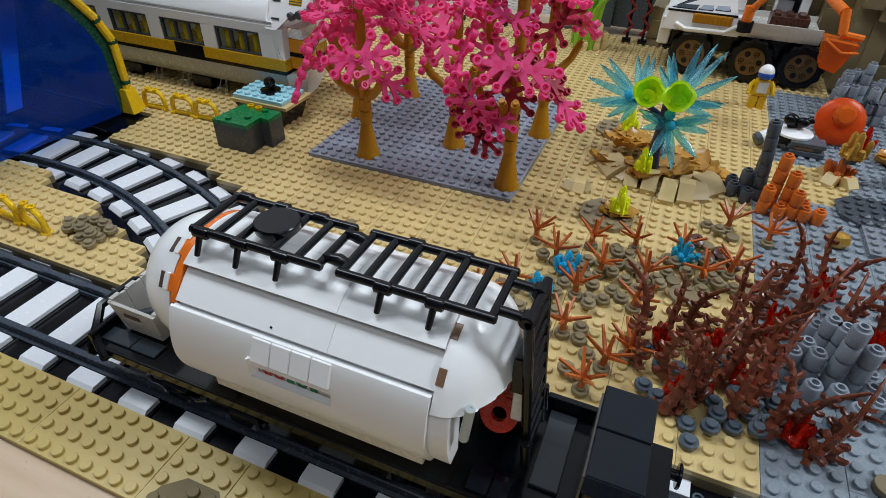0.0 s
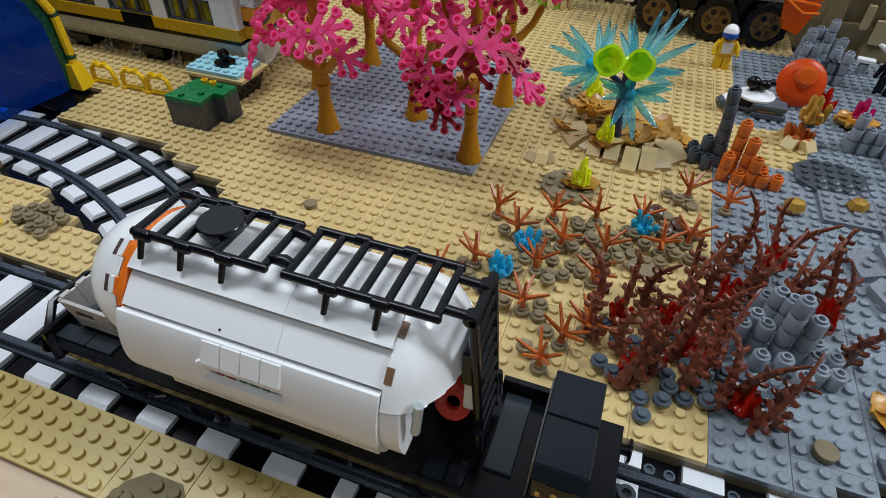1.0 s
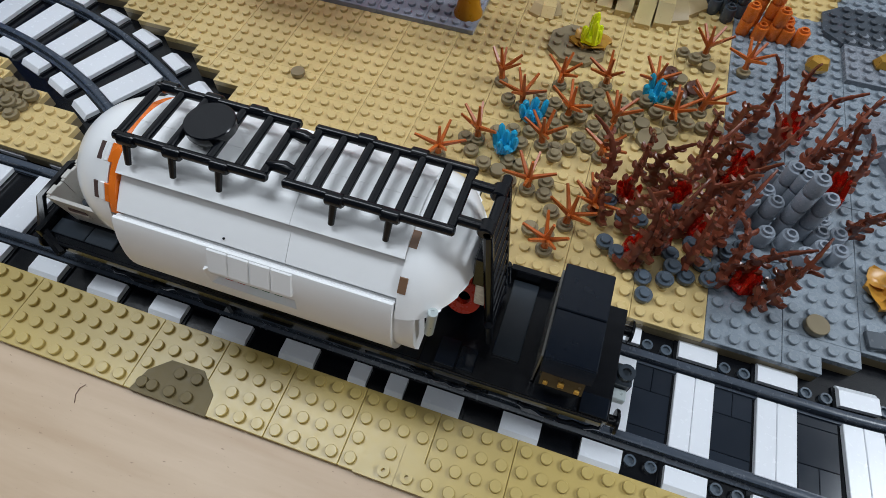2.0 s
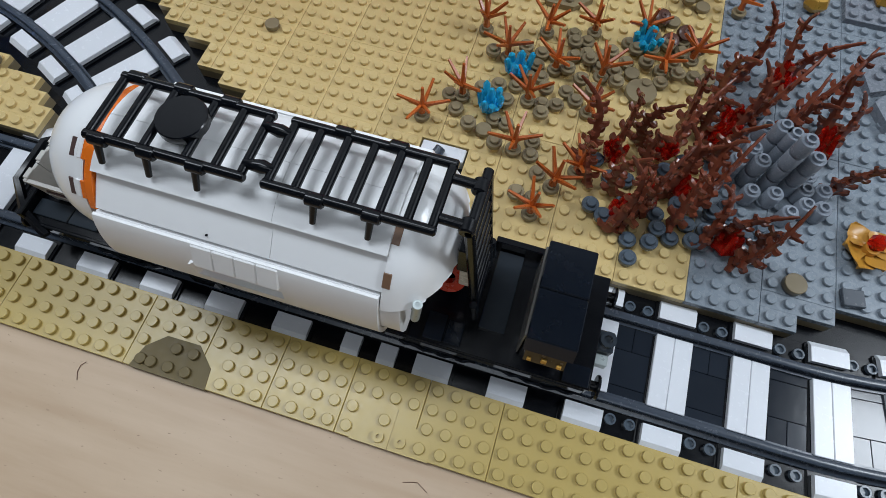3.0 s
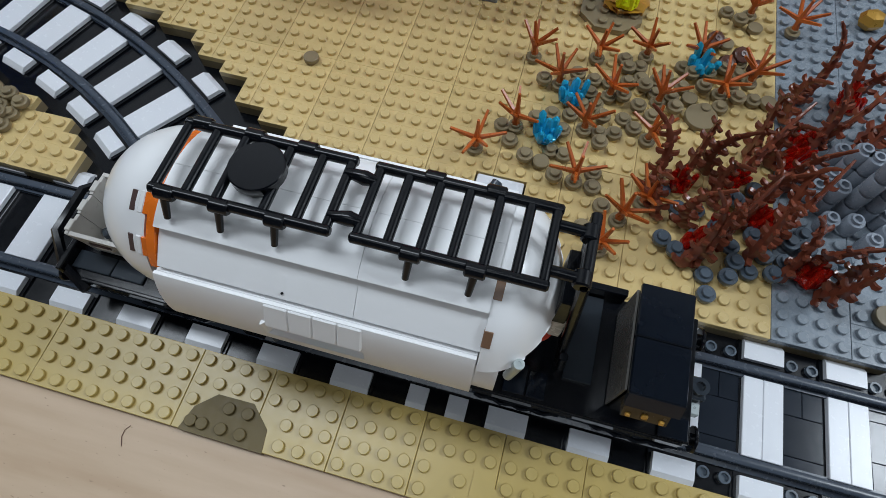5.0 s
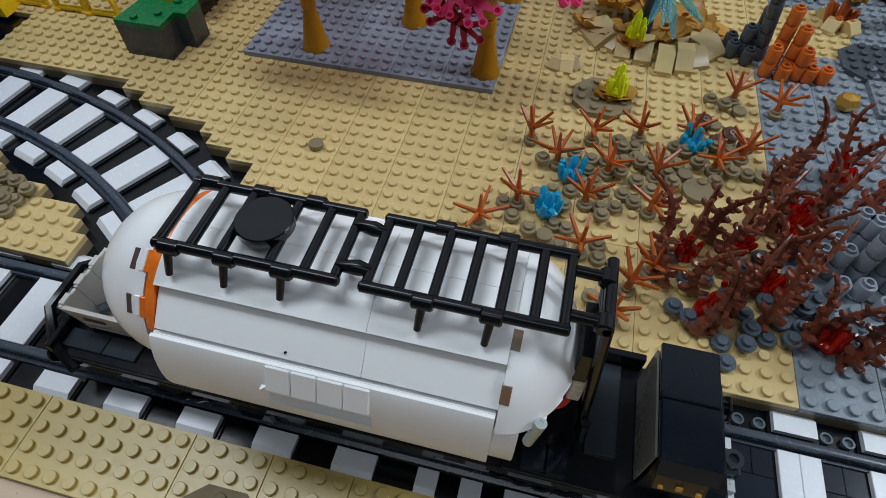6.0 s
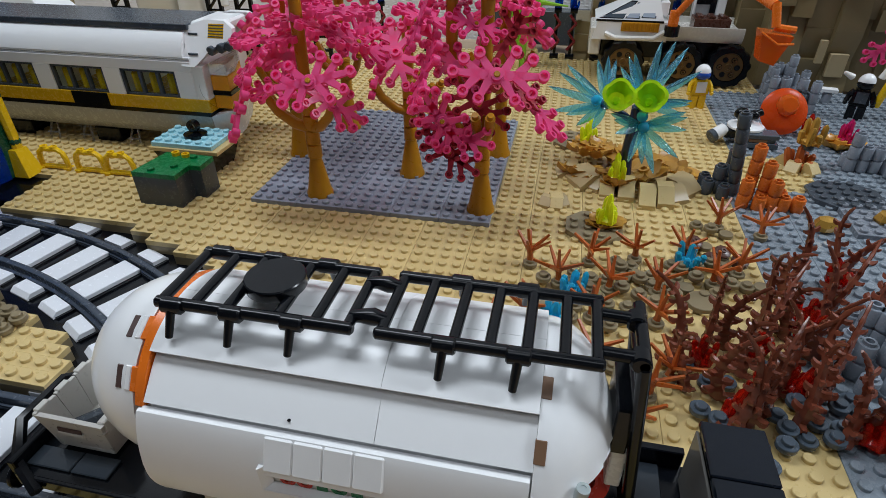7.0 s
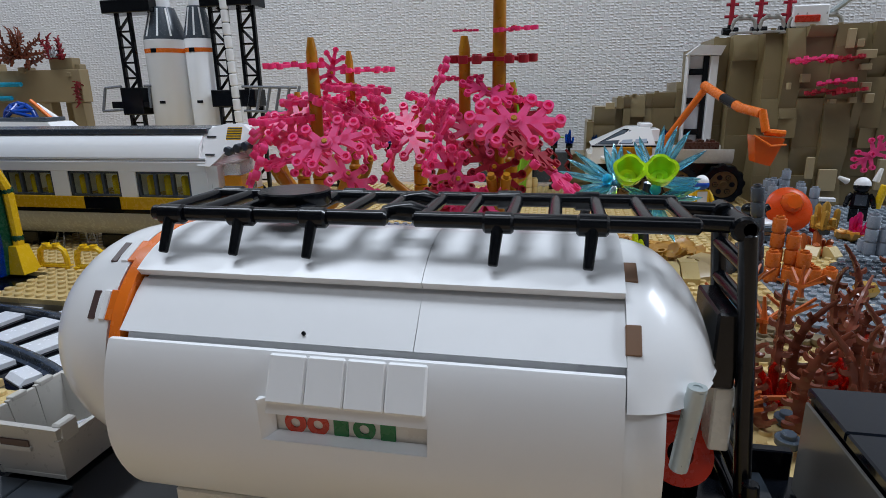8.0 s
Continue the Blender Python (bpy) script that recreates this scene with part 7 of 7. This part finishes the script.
    part("nose_wall", Geo().along([(0.05, 5.5), (7.85, 5.5), (7.85, 8.55), (0.05, 8.55)], x1, -46.3), "white", t)
    # the orange is brightened to carry the bricks' glow; they do not emit
    for z, h, mat in ((4.5, 1.25, "glow_orange"), (6.2, 1.3, "glow_orange"), (7.6, 1.0, "clear_white")):
        part("lamp_block", Geo().prism([(-46.2, 0.9), (-44.5, 0.9), (-44.7, 2.6), (-46.2, 6.2)], z, z + h), mat, t, "stacked orange and clear light bricks, glow put into the orange")
    part("nose_bar", Geo().prism([(-46.2, 0.8), (-44.4, 0.8), (-44.6, 2.7), (-46.2, 6.4)], 5.78, 6.16), "black", t)
    part("nose_disc", Geo().lathe(((1.95, 0), (2.0, 0.05), (2.0, 0.16), (1.9, 0.2)), n=32, m=turn(-45.1, 0.75, 6.7, rx=78, rz=18)), "clear_pane", t, "clear round disc over the lamps").visible_shadow = False
    part("nose_skirt", Geo().add([(-46.5, 0.5, 1.9), (-45.0, 1.4, 1.5), (-45.3, 3.6, 1.5), (-46.5, 7.4, 1.9), (-46.5, 0.1, 3.9), (-44.3, 0.8, 4.4), (-44.7, 3.4, 4.4), (-46.5, 7.8, 3.9)], [(3, 2, 1, 0), (4, 5, 6, 7), (0, 1, 5, 4), (1, 2, 6, 5), (2, 3, 7, 6), (3, 0, 4, 7)]), "cool_white", t)
    for x in (-45.4, -44.4, -43.6):
        part("horn", Geo().rod((x, 0.45, 9.9 + 0.25 * (x + 45)), (x + 0.15, 1.2, 10.0 + 0.25 * (x + 45)), 0.42, 12, b=0.06), "dark_grey", t)
    for u in (-66.5, -62.5, -57.0, -72, -53.5):
        part("support_stand", Geo().rod((u, 0.8, 0), (u + 0.3, 1.4, 1.6), 0.1, 6).rod((u + 1.2, 0.8, 0), (u + 0.9, 1.4, 1.6), 0.1, 6).rod((u, 0.8, 0.6), (u + 1.2, 0.8, 0.6), 0.08, 6), "clear_white", t, "clear plastic stand")
    for u in (-70, -59.5, -51.5):
        part("bogie", Geo().box(u - 1.4, 1.0, 0.0, u + 1.4, 6.9, 1.5, 0.1), "black", t)
    back = thing("white_craft", "white toy craft with dark roof behind the monorail", "toy vehicle", place(-82.6, 48, -1.2))
    part("hull", Geo().add([(-14, -3, 8), (6, -3, 8), (6, 3, 8), (-14, 3, 8), (-14, -2, 13.2), (0.5, -2, 13.0), (0.5, 2, 13.0), (-14, 2, 13.2)], [(3, 2, 1, 0), (4, 5, 6, 7), (0, 1, 5, 4), (1, 2, 6, 5), (2, 3, 7, 6), (3, 0, 4, 7)]), "white", back)
    part("pod", Geo().box(-13, -2.5, 1.2, 4, 2.5, 8, 0.2), "cool_white", back)
    part("roof_strip", Geo().box(-14, -1.6, 13.1, 0, 1.6, 13.6, 0.1), "dark_grey", back)
    frame_bars = Geo()
    for k in range(7):
        a, b = radians(28 * k + 6), radians(28 * k + 34)
        p, q = (Vector((-6.3 + 2.6 * math.cos(c), 0.6, 13.2 + 2.2 * max(0.0, math.sin(c)))) for c in (a, b))
        frame_bars.rod(p, q, 0.34, 8).rod(p, (-6.3, -0.6, 14.4), 0.26, 8)
    part("blue_frame", frame_bars, "blue", back, "blue lattice dome")
    part("orange_strut", Geo().rod((-4.6, 1.0, 15.8), (-1.1, 0.4, 13.3), 0.26, 10, b=0.05), "orange", back, "orange strut")
    part("white_strut", Geo().rod((-4.2, 1.4, 15.2), (-0.4, 0.8, 13.2), 0.34, 10, b=0.05), "white", back)


monorail()


def tunnel():
    t = thing("tunnel_portal", "clear blue tunnel portal edged in yellow and dark green", "tunnel", place(-62.0, 0, 0))
    edge = [(20.9, 0.0), (21.2, 3.0), (21.2, 7.2), (20.2, 9.6), (18.2, 12.4), (15.0, 14.6), (11.0, 15.4), (7.0, 14.6), (3.8, 12.4), (1.8, 9.6), (0.8, 7.2), (0.8, 1.0)]
    for a, b in zip(edge, edge[1:]):
        part("rim_piece", Geo().rod((0, a[0], a[1]), (0, b[0], b[1]), 0.42, 8), "yellow", t, "yellow rim")
        part("rim_joint", Geo().ball(0, b[0], b[1], 0.46, 0.5, 0.5, 10, 6), "deep_green", t)
    part("foot", Geo().add([(-0.9, 20.0, 0), (1.2, 20.0, 0), (1.2, 21.8, 0), (-0.9, 21.8, 0), (-0.5, 20.4, 2.4), (0.5, 20.4, 2.4), (0.5, 21.6, 2.4), (-0.5, 21.6, 2.4)], [(3, 2, 1, 0), (4, 5, 6, 7), (0, 1, 5, 4), (1, 2, 6, 5), (2, 3, 7, 6), (3, 0, 4, 7)]), "yellow", t, "yellow foot")
    inner = [(y + (11 - y) * 0.13, z * 0.92) for y, z in edge]
    for (a, b), (c, d) in zip(zip(edge, edge[1:]), zip(inner, inner[1:])):
        g = Geo().add([(-0.3, *a), (-0.3, *b), (-0.3, *d), (-0.3, *c), (-1.6, *a), (-1.6, *b), (-1.6, *d), (-1.6, *c)], [(0, 1, 2, 3), (7, 6, 5, 4), (0, 4, 5, 1), (1, 5, 6, 2), (2, 6, 7, 3), (3, 7, 4, 0)])
        part("green_liner", g, "deep_green", t)
    n = len(inner)
    verts = [(-0.2, y, z) for y, z in inner] + [(-0.34, y, z) for y, z in inner]
    faces = [tuple(range(n)), tuple(range(n, 2 * n))[::-1]] + [(i, i + n, (i + 1) % n + n, (i + 1) % n) for i in range(n)]
    part("curtain", Geo().add(verts, faces), "clear_blue", t, "clear blue curtain panel").visible_shadow = False
    # the tube behind the curtain, its colour darkened to hold the interior's shade
    verts, faces = [], []
    for x in (-1.7, -34.0):
        verts += [(x, y, z) for y, z in edge]
    verts += [(x, 11 + (y - 11) * 1.04, z * 1.03) for x in (-1.7, -34.0) for y, z in edge]
    m = len(edge)
    for i in range(m - 1):
        faces.append((i, i + 1, m + i + 1, m + i))
        faces.append((2 * m + i, 3 * m + i, 3 * m + i + 1, 2 * m + i + 1))
        faces.append((i, 2 * m + i, 2 * m + i + 1, i + 1))
    part("tube", Geo().add(verts, faces), "tunnel_shade", t, "tunnel lining, interior shade put into its dark blue")
    part("tunnel_floor", Geo().box(-34, 1.2, -0.9, -1.0, 20.6, -0.82, 0.02).box(-34, 16.6, -0.8, 3.0, 20.9, -0.35, 0.05), "black", t)
    # two pale sheets added in place of reflection streaks on the curtain
    for dy, dx in ((0.0, 0.0), (-4.6, -3.0)):
        part("stripe_panel", Geo().add([(-8 + dx, 19.0 + dy, 13), (-8 + dx, 17.4 + dy, 13), (-6 + dx, 12 + dy, 2), (-6 + dx, 13.6 + dy, 2), (-8.2 + dx, 19.0 + dy, 13), (-8.2 + dx, 17.4 + dy, 13), (-6.2 + dx, 12 + dy, 2), (-6.2 + dx, 13.6 + dy, 2)], [(0, 1, 2, 3), (7, 6, 5, 4), (0, 4, 5, 1), (1, 5, 6, 2), (2, 6, 7, 3), (3, 7, 4, 0)]), "cool_white", t, "pale sheet standing in for a reflection on the curtain")


tunnel()


# ---- launch site ----
def lattice(t, u, v, z0, z1, w=2.0):
    part("tower_leg", Geo().box(u - w / 2 - 0.25, v - 0.3, z0, u - w / 2 + 0.25, v + 0.3, z1, 0.06), "black", t)
    part("tower_leg", Geo().box(u + w / 2 - 0.25, v - 0.3, z0, u + w / 2 + 0.25, v + 0.3, z1, 0.06), "black", t)
    z, k = z0, 0
    while z < z1 - 1:
        a, b = (-w / 2, w / 2) if k % 2 else (w / 2, -w / 2)
        part("brace", Geo().rod((u + a, v, z), (u + b, v, min(z + 2.2, z1)), 0.2, 6).rod((u + a, v, z), (u + b, v, z), 0.16, 6), "black", t)
        z, k = z + 2.2, k + 1


def launch_site():
    t = thing("launch_tower", "black lattice launch towers with grey service arms", "launch tower", place(0, 0, 0))
    lattice(t, -79.6, 60, 0, 27.0, 2.2)
    lattice(t, -60.6, 61.5, 0, 27.5, 2.2)
    lattice(t, -64.6, 60.5, 0, 27.5, 2.0)
    part("platform", Geo().box(-83.0, 58.8, 13.2, -76.4, 61.2, 14.2, 0.1).box(-81.0, 58.6, 12.2, -77.4, 61.4, 16.2, 0.1), "black", t)
    part("platform", Geo().box(-66.0, 58.8, 13.2, -59.0, 62.0, 15.6, 0.1), "black", t)
    part("top_deck", Geo().box(-82, 58.5, 26.6, -74, 62, 28.4, 0.1), "black", t)
    part("top_deck", Geo().box(-66, 58.5, 26.8, -58, 62.5, 28.6, 0.1), "black", t)
    bars = [((-61, 59, z), (-52.6, 59, z - 0.3)) for z in (12.6, 16.0)]
    bars += [((-60.5 + 1.5 * k, 59, 12.6), (-59.6 + 1.5 * k, 59, 15.9)) for k in range(6)]
    bars += [((-84.8, 59, 12.8), (-83.8, 59, 16.2)), ((-83.8, 59, 16.2), (-81, 59, 16.4)), ((-84.8, 59, 12.8), (-81, 59, 13.0)), ((-77, 59, 16.4), (-75.2, 59, 16.4)), ((-76.4, 59, 13.2), (-76.2, 59, 16.4))]
    for p, q in bars:
        part("service_arm_bar", Geo().rod(p, q, 0.21, 6), "stone_grey", t, "grey bar of a lattice arm")
    part("green_panel", Geo().box(-64.2, 60.9, 20, -63.0, 61.1, 27, 0.05), "deep_green", t)
    for u, r, name in ((-74.1, 3.1, "rocket_booster"), (-68.5, 2.2, "rocket_booster")):
        b = thing(name, "white toy rocket stage with orange band and dark grey nose", "rocket", place(u, 61.5, 0.8), "rocket stages")
        part("body", Geo().lathe(((r * 0.98, -0.8), (r, -0.7), (r, 22.0), (r * 0.97, 22.1)), n=36), "white", b)
        part("band", Geo().lathe(((r * 1.006, 20.2), (r * 1.006, 20.8)), n=36, cap0=False, cap1=False), "orange", b, "orange band")
        part("nose", Geo().lathe(((r * 0.99, 22.1), (r * 0.97, 22.5), (r * 0.57, 26.4), (r * 0.55, 26.6)), n=28), "dark_grey", b, "dark grey cone")
        part("cap", Geo().lathe(((r * 0.42, 26.6), (r * 0.42, 27.6)), n=24), "white", b)
        for a in (-110, -75, -40):
            m = Matrix.Rotation(radians(a), 4, "Z")
            g = Geo().add([m @ Vector(p) for p in ((r * 0.985, -0.14, 22.5), (r * 0.985, 0.14, 22.5), (r * 0.585, 0.11, 26.4), (r * 0.585, -0.11, 26.4), (r * 0.93, -0.14, 22.5), (r * 0.93, 0.14, 22.5), (r * 0.53, 0.11, 26.4), (r * 0.53, -0.11, 26.4))], [(0, 1, 2, 3), (7, 6, 5, 4), (0, 4, 5, 1), (1, 5, 6, 2), (2, 6, 7, 3), (3, 7, 4, 0)])
            part("nose_stripe", g, "white", b)
        part("panel_mark", Geo().box(-0.2, -r - 0.03, 13.0, 0.7, -r + 0.2, 13.4, 0.02).box(-0.5, -r - 0.03, 20.2, 0.4, -r + 0.25, 20.8, 0.02), "black", b)
    p = thing("white_hose", "white segmented hose beside the launch tower", "hose", place(0, 0, 0))
    n = 12
    for k in range(n):
        s = k / n
        a = Vector((-62.3 + 0.6 * s, 58.6, 28.0 - 20.5 * s))
        part("segment", Geo().rod(a, a + Vector((0.05, 0, -1.62)), 0.55, 12, b=0.12), "white", p)
    # black and white ladder gantry between the launch site and the trees
    g = thing("gantry", "black ladder gantry with a white wall", "gantry", place(-50.5, 62, 0))
    for x in (0, 2.2):
        part("gantry_post", Geo().box(x - 0.25, -0.3, 0, x + 0.25, 0.3, 12.5, 0.05), "black", g)
    for k in range(6):
        part("gantry_rung", Geo().box(0, -0.2, 1.2 + 1.9 * k, 2.2, 0.2, 1.6 + 1.9 * k, 0.05), "black", g)
    part("gantry_wall", Geo().box(2.6, 0.4, 0, 5.6, 1.0, 11.0, 0.05), "cool_white", g)
    part("gantry_tank", Geo().lathe(((1.1, 5), (1.1, 10.6), (0.8, 11.0)), -1.5, 1.5, 0, 14), "dark_grey", g)


launch_site()


def back_centre():
    t = thing("tall_grass", "bright lime green long-bladed plant with drooping tips", "plant", place(-22.2, 64.5, 0))
    rnd = random.Random(2)
    for k in range(17):
        a = rnd.uniform(0, 6.28) if k % 3 else rnd.uniform(-0.5, 0.5)
        b = Vector((rnd.uniform(-1.5, 1.5), rnd.uniform(-1.2, 1.2), 0))
        h, o = rnd.uniform(9.5, 16.5), rnd.uniform(0.6, 2.6)
        d = Vector((math.cos(a), math.sin(a) * 0.5, 0))
        if k % 3:
            pts = [b, b + d * o * 0.15 + Vector((0, 0, h * 0.45)), b + d * o * 0.5 + Vector((0, 0, h * 0.8)), b + d * o * 1.1 + Vector((0, 0, h))]
        else:  # blades that arch over to one side
            h, o = rnd.uniform(8.5, 11.5), rnd.uniform(3.5, 7.0)
            pts = [b, b + d * o * 0.12 + Vector((0, 0, h * 0.6)), b + d * o * 0.45 + Vector((0, 0, h * 0.95)), b + d * o + Vector((0, 0, h * 0.92))]
        part("blade", Geo().tube(pts, [0.5, 0.48, 0.38, 0.08], 8), "lime", t)
    for k, (u, v, h) in enumerate(((-20.8, 64.2, 2.4), (-20.0, 63.6, 3.6), (-19.2, 64.3, 2.4), (-21.6, 63.0, 1.2))):
        pipe_stack("tan_pipe", "tan pipe stack at the edge of the sand", u, v, h, "tan", group="tan pipe stacks")
    for k, u in enumerate((-42.5, -35.4, -16.6, -14.4, -10.9, -7.8, -1.0)):
        t = thing("crystal_post", "slim black and red post topped by a dark blue crystal", "lamp post", place(u, 69.0, 0), "crystal posts")
        part("post", Geo().rod((0, 0, 0), (0, 0, 7.2), 0.2, 8).rod((-0.6, 0, 0.5), (0.6, 0, 0.5), 0.4, 8).rod((-0.5, 0, 6.7), (0.5, 0, 6.7), 0.36, 8), "black", t)
        g = Geo()
        for i in range(4):
            x = 0.5 if i % 2 else -0.5
            g.rod((x, -0.2, 1.4 + 1.2 * i), (-x, -0.2, 2.6 + 1.2 * i), 0.2, 7)
        part("red_chain", g, "maroon", t, "dark red zigzag chain")
        part("crystal", crystal(90 + k, 2.0, 0.8), "clear_blue", t, m=place(0, 0, 7.1))
    solid("dark_steps", Geo().box(-29, 76, 0, -20, 80, 7.0, 0.1).box(-27, 76, 7.0, -20, 80, 9.2, 0.1).box(-25, 76, 9.2, -20, 80, 11.0, 0.1).box(-20, 77, 0, -12, 80, 5.0, 0.1), "dark_grey", "dark grey stepped brick wall", "brick wall")


back_centre()
